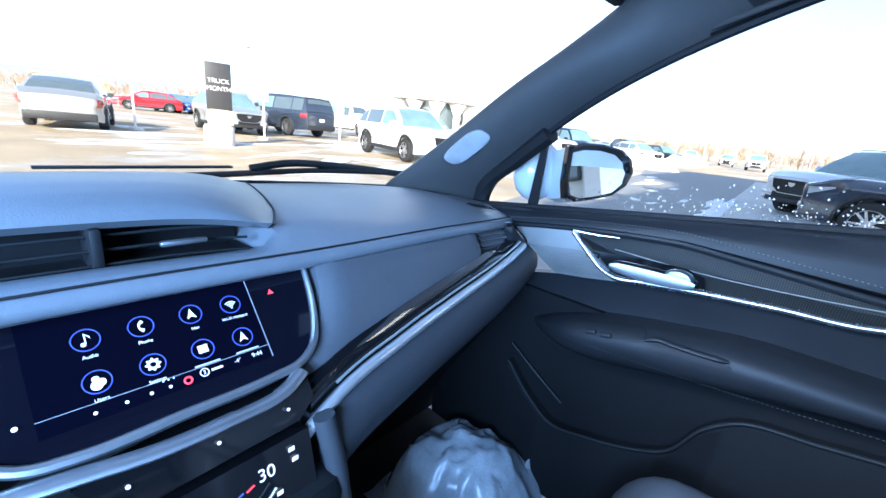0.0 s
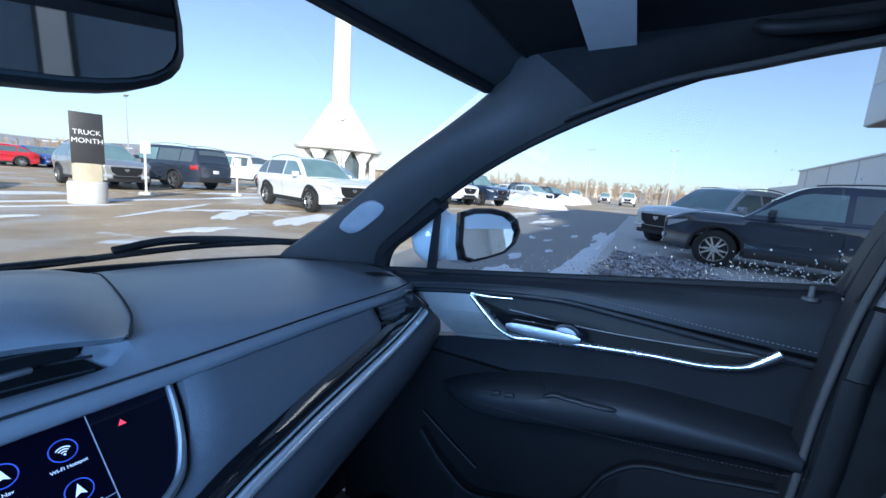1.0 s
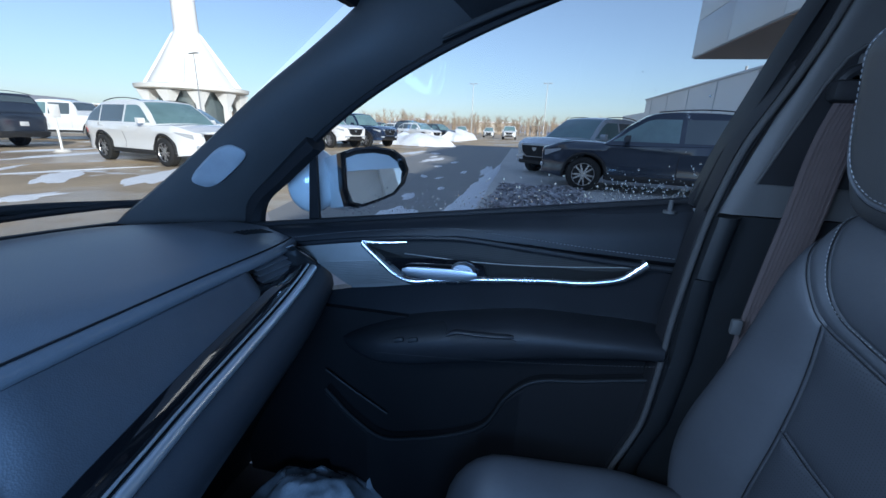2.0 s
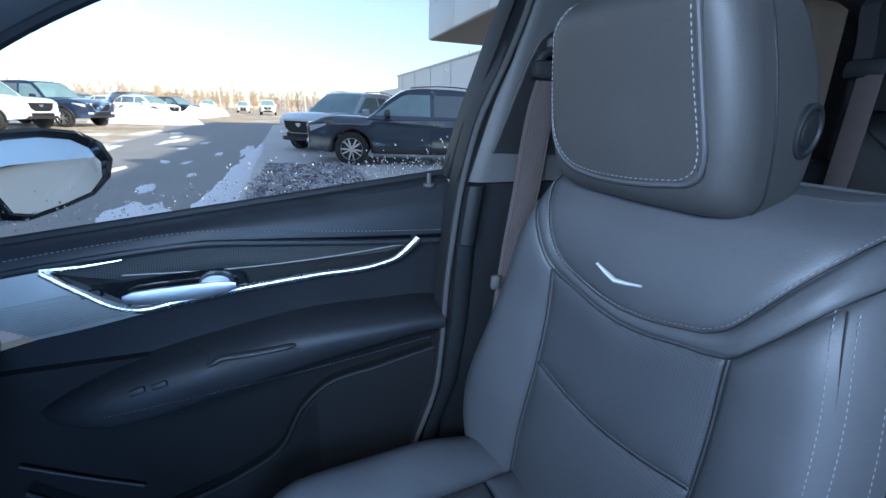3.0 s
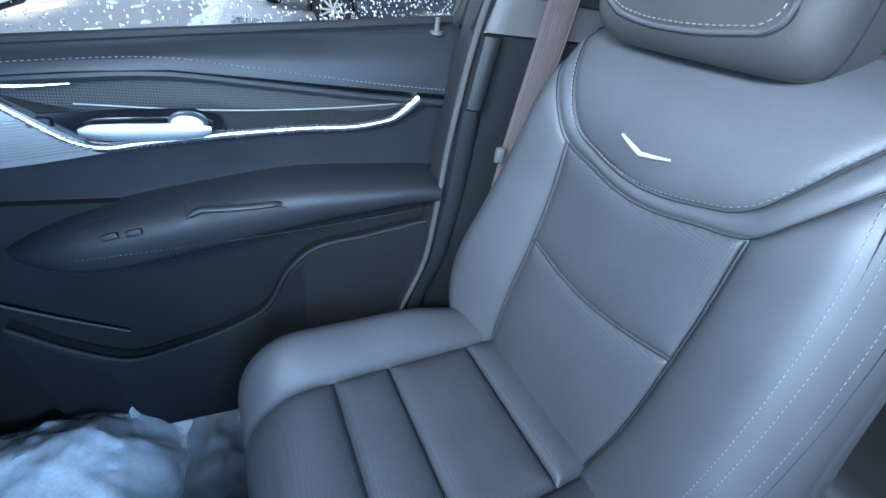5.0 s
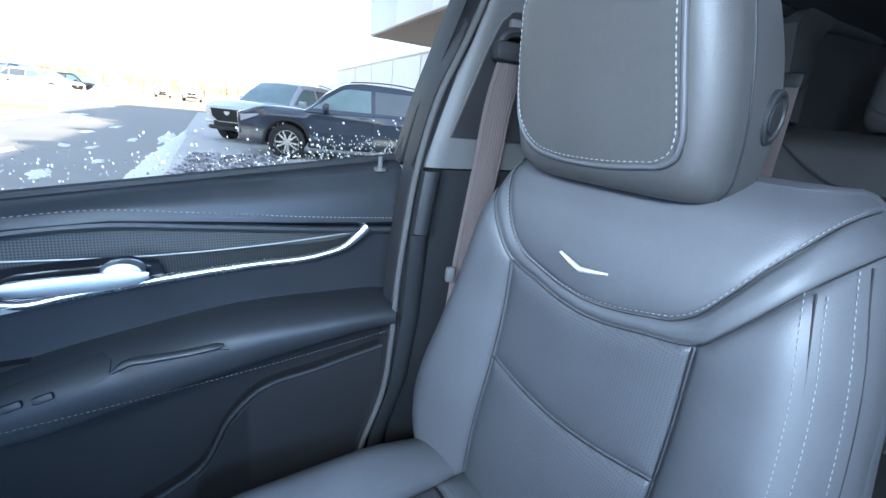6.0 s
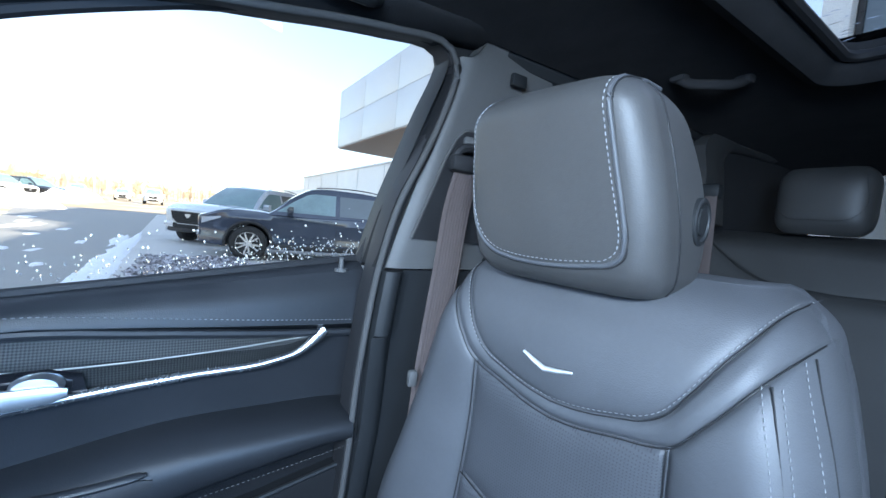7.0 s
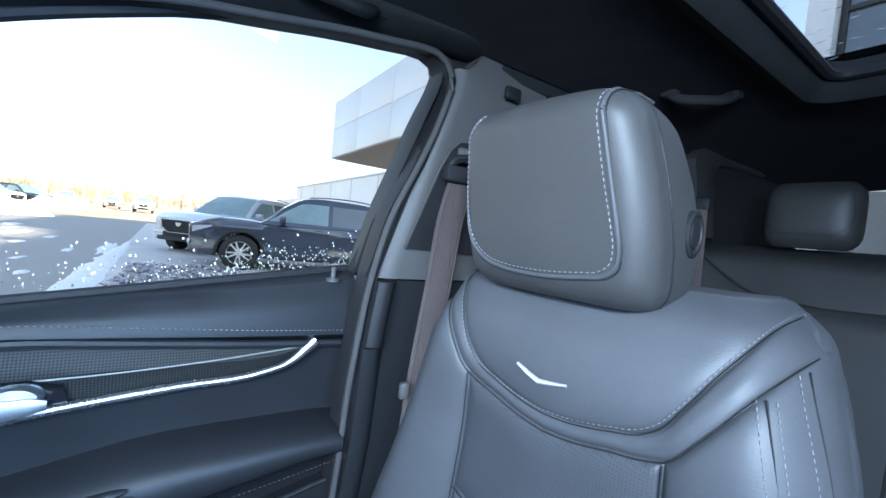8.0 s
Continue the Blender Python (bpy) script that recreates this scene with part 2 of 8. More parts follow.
DOORSKIN = mat("black_door_leather", (0.013, 0.014, 0.016), 0.45, spec=0.25, vary=0.12, scale=14, bump=0.25, bscale=700)
PLASTIC = mat("black_plastic", (0.011, 0.012, 0.013), 0.55, spec=0.25, vary=0.12, scale=10, bump=0.35, bscale=800)
# Black vent vanes paled: the sky's glint on them is put into the colour.
VANE = mat("sky_glint_vent_plastic", (0.13, 0.132, 0.14), 0.38, vary=0.08, scale=30)
# Blacker than real plastic: the dimness low in the cabin is put into it.
DOORLOW = mat("coarse_shaded_plastic", (0.008, 0.0082, 0.009), 0.8, spec=0.12, vary=0.15, scale=10, bump=0.4, bscale=700)
TRIM = mat("grey_pillar_trim", (0.062, 0.061, 0.060), 0.6, spec=0.4, vary=0.1, scale=12, bump=0.3, bscale=900)
PILLAR = mat("dark_pillar_trim", (0.024, 0.024, 0.024), 0.6, spec=0.3, vary=0.1, scale=12, bump=0.3, bscale=900)
STRIP = mat("grey_edge_rubber", (0.052, 0.051, 0.050), 0.85, spec=0.12, vary=0.1, scale=20)
CLOTH = mat("black_headliner_cloth", (0.021, 0.021, 0.022), 0.95, vary=0.2, scale=20, bump=0.5, bscale=900, spec=0.1)
# Paler copy of the headliner cloth: light on the header is put in.
HEADER = mat("lit_header_cloth", (0.070, 0.070, 0.071), 0.9, vary=0.15, scale=20, bump=0.5, bscale=900, spec=0.1)
CARPET = mat("black_carpet", (0.012, 0.012, 0.013), 0.95, vary=0.3, scale=30, bump=0.8, bscale=500, spec=0.1)
RUBBER = mat("black_rubber", (0.012, 0.012, 0.013), 0.6, spec=0.25, vary=0.15, scale=20)
PIANO = mat("piano_black", (0.006, 0.006, 0.007), 0.06, vary=0.1, scale=6, coat=1.0, rvary=0.02)
CHROME = mat("satin_chrome", (0.52, 0.53, 0.55), 0.42, 1.0, vary=0.04, scale=20, rvary=0.05)
BRIGHT = mat("bright_chrome", (0.80, 0.82, 0.85), 0.27, 1.0, vary=0.03, scale=20, rvary=0.03)
POLISH = mat("polished_emblem_metal", (0.86, 0.87, 0.88), 0.45, 0.75, vary=0.03, scale=20, rvary=0.03)
BAR = mat("soft_chrome_bar", (0.86, 0.87, 0.88), 0.36, 0.88, vary=0.02, scale=4, rvary=0.02)
SILVER = mat("brushed_silver_trim", (0.26, 0.255, 0.24), 0.5, 0.6, vary=0.08, scale=30, bump=0.0)
THREAD = mat("grey_thread", (0.17, 0.173, 0.18), 0.8, vary=0.1, scale=90)
BELT = mat("grey_brown_webbing", (0.062, 0.046, 0.043), 0.75, vary=0.15, scale=60, bump=0.5, bscale=900)
GREYPLATE = mat("grey_speaker_grille", (0.34, 0.35, 0.36), 0.6, vary=0.08, scale=40, bump=0.6, bscale=1200)
WEAVE = weave_mat("carbon_weave")
MIRROR = mat("mirror_glass", (0.86, 0.88, 0.88), 0.015, 1.0, vary=0.01, scale=5, rvary=0.01)
CLEAR = glass_mat("clear_glass")
TINTED = glass_mat("tinted_roof_glass", (0.75, 0.80, 0.84))
PRIVACY = glass_mat("tinted_rear_glass", (0.42, 0.44, 0.45))
SCREEN = mat("screen_glass", (0.004, 0.004, 0.008), 0.05, vary=0.1, scale=5, coat=1.0, rvary=0.01)
LIT = glow("lit_white", (0.75, 0.78, 0.85), 0.26)
LITBLUE = glow("lit_blue", (0.05, 0.08, 0.36), 0.30)
LITGREY = glow("lit_grey", (0.30, 0.32, 0.36), 0.05)
LITDIM = glow("lit_dim_white", (0.5, 0.52, 0.56), 0.16)
LITDARK = glow("lit_dark_blue", (0.002, 0.002, 0.006), 0.008)
LITRED = glow("lit_red", (0.9, 0.06, 0.08), 0.4)
LITORANGE = glow("lit_orange", (1.0, 0.30, 0.03), 0.35)
WHITEPAINT = mat("white_car_paint", (0.78, 0.79, 0.80), 0.2, vary=0.03, scale=3, coat=1.0, rvary=0.04)
LABEL = mat("pale_label", (0.72, 0.72, 0.72), 0.7, vary=0.06, scale=40)


# ---- the car round the camera: shell ----
WIN_TOP = [(0.760, 0.81, 1.044), (0.737, 0.72, 1.120), (0.716, 0.644, 1.180), (0.684, 0.489, 1.280), (0.668, 0.387, 1.330), (0.653, 0.262, 1.379),
           (0.644, 0.181, 1.405), (0.641, 0.122, 1.418), (0.638, 0.053, 1.430), (0.636, -0.026, 1.442), (0.635, -0.100, 1.452)]
WIN_REAR = [(0.635, -0.090, 1.450), (0.636, -0.108, 1.438), (0.642, -0.112, 1.414), (0.655, -0.102, 1.370), (0.690, -0.076, 1.262), (0.725, -0.052, 1.152), (0.742, -0.035, 1.100)]


def belt_z(y):
    return 1.105 - 0.133 * y


def glass_x(z):
    return 0.745 - 0.32 * (z - 1.10)


def mirror_x(p):
    return Vector((-p[0], p[1], p[2]))


def build_floor():
    bm = B()
    rbox(bm, (0, -0.2, 0.29), (1.5, 2.9, 0.06), 0.01)
    tagged(part("floor", bm, CARPET), "black carpeted car floor", "floor", kind="structure")


def build_headliner():
    """Roof lining with an opening for the glass roof."""
    ys = [0.45, 0.42, 0.36, 0.30, 0.16, 0.0, -0.2, -0.4, -0.675, -0.73, -0.8, -1.1, -1.45]
    bm = B()

    def zed(x, y):
        z = herm(y, [-1.45, -1.1, -0.6, -0.2, 0.2, 0.42, 0.545], [1.44, 1.475, 1.490, 1.490, 1.475, 1.445, 1.415])
        return z - 0.035 * max(0.25, min(1.0, (0.50 - y) / 0.34)) * (abs(x) / 0.6) ** 4
    xs = [-0.60, -0.55, -0.45, -0.345, -0.17, 0.0, 0.17, 0.345, 0.45, 0.55, 0.60]
    vs = [[bm.verts.new((x, y, zed(x, y))) for x in xs] for y in ys]
    for i in range(len(ys) - 1):
        for k in range(len(xs) - 1):
            if abs(xs[k] + xs[k + 1]) < 0.6 and ys[i] <= 0.17 and ys[i + 1] >= -0.68:
                continue
            bm.faces.new((vs[i][k], vs[i][k + 1], vs[i + 1][k + 1], vs[i + 1][k]))
    tagged(part("ceiling", bm, CLOTH), "black cloth car roof lining", "headliner", kind="structure")
    # the outer roof skin has the same opening
    bm = B()
    for lo, hi in (((-0.62, 0.17), (0.62, 0.60)), ((-0.62, -1.6), (0.62, -0.675)), ((-0.62, -0.675), (-0.34, 0.17)), ((0.34, -0.675), (0.62, 0.17))):
        rbox(bm, ((lo[0] + hi[0]) / 2, (lo[1] + hi[1]) / 2, 1.535), (hi[0] - lo[0], hi[1] - lo[1], 0.016))
    tagged(part("roof_panel", bm, WHITEPAINT), "white painted car roof panel", "roof", kind="structure")
    # glass roof with its frame
    t = thing("sunroof", "dark-framed glass sunroof with water streaks", "sunroof", kind="structure", at=(0, -0.18, 1.5))
    bm = B()
    rbox(bm, (0, -0.25, 1.528), (0.72, 0.88, 0.005))
    g = part("glass_panel", bm, TINTED, t)
    g.visible_shadow = False
    def ring(hx, y0, y1, rad):
        pts = []
        for cx, cy, a0 in ((hx - rad, y1 - rad, 0), (-hx + rad, y1 - rad, 90), (-hx + rad, y0 + rad, 180), (hx - rad, y0 + rad, 270)):
            pts += [Vector((cx + rad * math.cos(radians(a0 + 90 * k / 8)), cy + rad * math.sin(radians(a0 + 90 * k / 8)), 0)) for k in range(9)]
        return pts
    bm = B()
    tube(bm, [p + Vector((0, 0, 1.500)) for p in ring(0.322, -0.658, 0.15, 0.03)], 0.009, 8, closed=True)
    part("seal", bm, RUBBER, t)
    bm = B()
    levels = [(0.366, -0.702, 0.20, 0.06, 1.470), (0.352, -0.688, 0.183, 0.05, 1.466), (0.340, -0.676, 0.168, 0.04, 1.474), (0.330, -0.666, 0.158, 0.035, 1.495), (0.330, -0.666, 0.158, 0.035, 1.525)]
    grid(bm, [[p + Vector((0, 0, z)) for p in ring(h, y0, y1, q)] for h, y0, y1, q, z in levels], close=True)
    part("frame", bm, CLOTH, t)


def pillar_pair(side):
    """A-pillar trim from the dash to the roof, and the rail above the front door glass."""
    e1 = [(0.640, 1.06, 1.00), (0.640, 1.00, 1.04), (0.640, 0.85, 1.145), (0.640, 0.71, 1.250), (0.643, 0.585, 1.335), (0.655, 0.52, 1.392), (0.60, 0.46, 1.445), (0.595, 0.30, 1.455),
          (0.59, 0.15, 1.46), (0.59, 0.0, 1.462), (0.585, -0.14, 1.466), (0.58, -0.32, 1.466)]
    e2 = [(0.770, 0.86, 0.985), (0.763, 0.81, 1.040), (0.737, 0.72, 1.120), (0.708, 0.61, 1.205), (0.684, 0.489, 1.280), (0.668, 0.387, 1.330), (0.660, 0.318, 1.359), (0.650, 0.22, 1.390),
          (0.642, 0.11, 1.414), (0.637, 0.0, 1.430), (0.628, -0.14, 1.448), (0.622, -0.32, 1.448)]
    n = 40
    a, b = path3(e1, n), path3(e2, n)
    rows = []
    for p, q in zip(a, b):
        mid = (p + q) / 2
        inward = Vector((0.0, 0.22, 1.2)) - mid
        inward = Vector((inward.x, inward.y * 0.3, 0)).normalized()
        row = []
        for k in range(9):
            t = k / 8
            row.append(p.lerp(q, t) + inward * (0.030 * math.sin(math.pi * t) ** 0.7))
        rows.append(row)
    for i, r in enumerate(rows[-7:]):
        for p in r:
            p.z += 0.035 * (i / 6) ** 1.5
    if side < 0:
        rows = [[mirror_x(p) for p in r] for r in rows]
    out = lambda p: Vector((side * 0.03, 0.012, 0.012))
    for nm, rr, m, lab, grp in (("a_pillar_trim", rows[:21], TRIM, "grey textured windscreen pillar trim", "windscreen pillars"), ("roof_rail_trim", rows[20:], CLOTH, "black roof rail lining above the door glass", "roof rails")):
        bm = B()
        shell(bm, rr, out)
        tagged(part(nm, bm, m), lab, "pillar trim", grp, "structure")
    return rows


def build_speaker(rows):
    """Oval tweeter cover, lying flush on the pillar."""
    want = Vector((0.606, 0.787, 1.115))
    i, k = min(((i, k) for i in range(2, 20) for k in range(1, 8)), key=lambda q: (rows[q[0]][q[1]] - want).length)
    c = rows[i][k]
    ax = (rows[i - 2][k] - rows[i + 2][k]).normalized()
    up = (rows[i][k - 1] - rows[i][k + 1]).normalized()
    nrm = ax.cross(up).normalized()
    if nrm.x > 0:
        nrm = -nrm
    up = nrm.cross(ax).normalized()
    if up.z < 0:
        up = -up
    pts = []
    for j in range(28):
        t = 6.2832 * j / 28
        cs, sn = math.cos(t), math.sin(t)
        pts.append(c + ax * (0.062 * math.copysign(abs(cs) ** 0.6, cs) + 0.012 * sn) + up * (0.023 * math.copysign(abs(sn) ** 0.7, sn)))
    bm = B()
    loft(bm, [[c + (p - c) * q + nrm * d for p in pts] for d, q in ((-0.012, 1.0), (0.003, 1.0), (0.005, 0.93), (0.0055, 0.5))])
    tagged(part("pillar_speaker", bm, GREYPLATE), "pale grey oval tweeter cover on the pillar", "speaker")


def build_windscreen():
    t = thing("windscreen", "clear laminated windscreen above the dash", "windscreen", kind="structure", at=(0, 1.1, 1.0))
    bm = B()
    rows = []
    for i in range(9):
        u = i / 8
        row = []
        for k in range(13):
            x = lerp(-1, 1, k / 12)
            bow = 1 - x * x
            row.append(Vector((x * lerp(0.655, 0.665, u), lerp(1.05, 0.535, u) + bow * lerp(0.14, 0.05, u), lerp(1.0, 1.405, u) + 0.006 * bow)))
        rows.append(row)
    shell(bm, rows, (0, 0.004, 0.004))
    g = part("pane", bm, CLEAR, t)
    g.visible_shadow = False
    bm = B()
    tube(bm, [p + Vector((0, 0.0, -0.004)) for p in rows[-1]], 0.014, 6)
    tube(bm, [p + Vector((0, 0.01, -0.012)) for p in rows[0]], 0.014, 6)
    part("seal", bm, RUBBER, t)
    # cowl outside, under the wiper
    bm = B()
    shell(bm, [[p + Vector((0, 0.02, -0.01)) for p in rows[0]], [p + Vector((0, 0.16, -0.03)) for p in rows[0]]], (0, 0, -0.02))
    tagged(part("cowl", bm, PLASTIC), "black plastic cowl below the windscreen", "cowl", kind="structure")


def build_header():
    """Soft lining of the roof's front edge, from the windscreen to the visors."""
    bm = B()
    rows = []
    for k in range(33):
        x = lerp(-0.652, 0.652, k / 32)
        y = herm(abs(x), [0, 0.29, 0.38, 0.51, 0.65], [0.572, 0.559, 0.549, 0.536, 0.521])
        rows.append([Vector((x, a, b)) for a, b in ((y + 0.008, 1.412), (y + 0.002, 1.402), (y - 0.004, 1.399), (y - 0.014, 1.401), (lerp(y, 0.446, 0.55), 1.411), (0.466, 1.425), (0.455, 1.431), (0.44, 1.446))])
    shell(bm, rows, (0, 0.002, 0.006))
    tagged(part("header_lining", bm, HEADER), "dark cloth lining along the top of the windscreen", "headliner", kind="structure")


def build_wiper():
    t = thing("wiper", "black windscreen wiper resting at the glass foot", "wiper", at=(0.5, 1.1, 1.05))
    bm = B()
    tube(bm, path3([(0.72, 1.07, 1.030), (0.50, 1.16, 1.026), (0.28, 1.20, 1.014), (0.02, 1.22, 1.004)], 20), 0.010, 8, flat=0.7)
    part("blade", bm, RUBBER, t)
    bm = B()
    tube(bm, path3([(0.70, 1.08, 1.028), (0.54, 1.15, 1.040), (0.42, 1.175, 1.042), (0.34, 1.19, 1.028)], 14), 0.009, 8)
    part("arm", bm, PLASTIC, t)


def build_side(side):
    """Door glass, frame and seals of one front door opening."""
    f = (lambda p: Vector(p)) if side > 0 else mirror_x
    name = "window_1" if side > 0 else "window_2"
    t = thing(name, "clear side glass with water drops along the belt" if side > 0 else "clear side glass of the driver door", "car window", kind="structure", at=f((0.74, 0.3, 1.1)))
    top = path3(WIN_TOP, 30)
    rows = [[f(p + Vector((0.012, 0, 0.01))) for p in top]]
    for k in range(1, 5):
        row = []
        for p in top:
            zb = belt_z(p.y) - 0.03
            z = lerp(p.z, zb, k / 4)
            row.append(f((glass_x(z) + 0.012, p.y, z)))
        rows.append(row)
    bm = B()
    shell(bm, rows, (side * 0.004, 0, 0))
    g = part("pane", bm, CLEAR, t)
    g.visible_shadow = False
    bm = B()
    tube(bm, [f(p) for p in path3(WIN_TOP, 40)], 0.008, 8)
    part("seal", bm, RUBBER, t)
    bm = B()
    tube(bm, [f(p) for p in path3(WIN_REAR, 24)], 0.011, 8)
    part("seal", bm, RUBBER, t)
    bm = B()
    prism(bm, [f(p) for p in ((0.752, 0.688, 1.004), (0.752, 0.664, 1.004), (0.716, 0.644, 1.168), (0.716, 0.656, 1.168))], (side * 0.02, 0.006, 0))
    part("divider", bm, RUBBER, t)
    # front black sail behind the pillar
    bm = B()
    tube(bm, [f(p) for p in path3([(0.765, 0.83, 0.98), (0.755, 0.812, 1.04), (0.735, 0.728, 1.112), (0.712, 0.64, 1.178)], 16)], 0.022, 8)
    part("sail", bm, RUBBER, t)


def build_b_pillar(side):
    f = (lambda p: Vector(p)) if side > 0 else mirror_x
    t = thing("b_pillar", "grey centre pillar trim with a stepped lower cover", "pillar trim", "centre pillars", "structure", at=f((0.66, -0.12, 0.5)))
    n = 48
    # door frame band behind the glass: grey face, black seal, thin pale strip
    g = path3([(0.741, -0.033, 1.104), (0.707, -0.049, 1.208), (0.687, -0.064, 1.272), (0.657, -0.084, 1.360), (0.645, -0.094, 1.395), (0.638, -0.098, 1.420), (0.635, -0.090, 1.436),
               (0.635, -0.068, 1.443), (0.635, -0.026, 1.438), (0.638, 0.053, 1.427), (0.641, 0.122, 1.415), (0.649, 0.234, 1.388), (0.668, 0.387, 1.334)], n)
    e2 = path3([(0.645, -0.028, 1.104), (0.633, -0.050, 1.208), (0.625, -0.076, 1.272), (0.615, -0.104, 1.359), (0.610, -0.111, 1.400), (0.608, -0.109, 1.418), (0.607, -0.097, 1.429),
                (0.607, -0.079, 1.4335), (0.607, -0.013, 1.4275), (0.609, 0.063, 1.417), (0.611, 0.128, 1.405), (0.622, 0.236, 1.388), (0.655, 0.387, 1.345)], n)
    strip = [tuple(p) for p in e2[2::2]]
    e1 = [a.lerp(b, 0.30) + Vector((-0.010, 0, 0)) for a, b in zip(g, e2)]
    bm = B()
    shell(bm, [[f(p) for p in g], [f(a.lerp(b, 0.5) + Vector((-0.004, 0, 0))) for a, b in zip(g, e1)], [f(p) for p in e1]], (side * 0.02, 0, 0))
    part("door_frame", bm, PLASTIC, t)
    bm = B()
    shell(bm, [[f(p + Vector((0.004, 0, 0))) for p in e1], [f(a.lerp(b, 0.5) + Vector((0.016, 0, 0))) for a, b in zip(e1, e2)], [f(p + Vector((0.008, 0.003, 0))) for p in e2]], (side * 0.015, 0, 0))
    part("frame_seal", bm, DOORLOW, t)
    bm = B()
    prism(bm, [f((0.634, y, z)) for y, z in ((-0.118, 1.405), (-0.17, 1.39), (-0.17, 1.50), (0.05, 1.50), (0.05, 1.448), (-0.100, 1.446))], (side * 0.02, 0, 0))
    part("top_seal", bm, RUBBER, t)
    low = path3([(0.678, 0.045, 0.50), (0.662, 0.036, 0.593), (0.655, 0.001, 0.718), (0.652, -0.007, 0.815), (0.650, -0.012, 0.938), (0.648, -0.018, 1.009), (0.647, -0.026, 1.080)] + strip, 70)
    bm = B()
    tube(bm, [f(p) for p in low], 0.0048, 10)
    part("edge_strip", bm, STRIP, t)
    bm = B()
    shell(bm, [[f(p + Vector((0.030, 0.006, 0))) for p in low], [f(p + Vector((0.010, 0.003, 0))) for p in low], [f(p + Vector((0.006, -0.012, 0))) for p in low]], (side * 0.012, 0, 0))
    part("seal", bm, RUBBER, t)

    # upper cover with the belt slot sunk in it
    def edge_y(z):
        return herm(z, [1.10, 1.272, 1.367, 1.42, 1.47], [-0.041, -0.085, -0.108, -0.117, -0.122])

    def cover_x(z):
        return 0.645 - 0.115 * (z - 1.10)
    rows = []
    for k in range(25):
        z = lerp(1.104, 1.470, k / 24)
        y1 = herm(z, [1.10, 1.25, 1.36, 1.42, 1.47], [-0.235, -0.235, -0.255, -0.315, -0.29])
        row = []
        for i in range(19):
            u = i / 18
            y = lerp(edge_y(z), y1, u)
            x = cover_x(z) + 0.010 * math.exp(-((u / 0.05) ** 2)) + 0.010 * max(0, u - 0.35)
            row.append(f((x, y, min(z, 1.428 + 0.040 * min(1, max(0, (-0.135 - y) / 0.03))))))
        rows.append(row)
    bm = B()
    shell(bm, rows, (side * 0.05, 0, 0))
    part("upper_cover", bm, TRIM, t)
    slot = [(-0.073, 1.151), (-0.112, 1.276), (-0.126, 1.308), (-0.140, 1.322), (-0.175, 1.328), (-0.215, 1.30), (-0.215, 1.149)]
    bm = B()
    prism(bm, [f((cover_x(z) - 0.004, y, z)) for y, z in slot], (side * 0.03, 0, 0))
    part("belt_slot", bm, RUBBER, t)
    bm = B()
    tube(bm, [f((cover_x(z) - 0.004, y, z)) for y, z in slot[:5]], 0.0024, 8)
    part("slot_edge", bm, STRIP, t)
    # lower cover with a raised rib that ends in a step
    rows = []
    for z in (1.100, 1.09, 1.04, 1.010, 1.003, 0.998, 0.94, 0.85, 0.72, 0.62, 0.50, 0.42):
        y0 = herm(z, [0.42, 0.50, 0.60, 0.72, 0.82, 0.94, 1.0, 1.10], [0.040, 0.032, 0.026, -0.008, -0.018, -0.022, -0.024, -0.034])
        rib = 0.016 if z > 1.001 else 0.004
        xw = herm(z, [0.42, 0.7, 1.10], [0.680, 0.660, 0.646])
        row = [(xw + 0.012, y0), (xw - rib * 0.6, y0 - 0.004), (xw - rib, y0 - 0.012), (xw - rib, y0 - 0.022), (xw - rib * 0.6, y0 - 0.030), (xw + 0.008, y0 - 0.040), (xw + 0.012, y0 - 0.10), (xw + 0.012, y0 - 0.20)]
        rows.append([f((a, b, z)) for a, b in row])
    bm = B()
    shell(bm, rows, (side * 0.05, 0, 0))
    part("lower_cover", bm, PLASTIC, t)
    bm = B()
    rbox(bm, f((0.600, -0.222, 1.415)), (0.010, 0.030, 0.020), 0.003)
    part("adjuster", bm, PLASTIC, t)


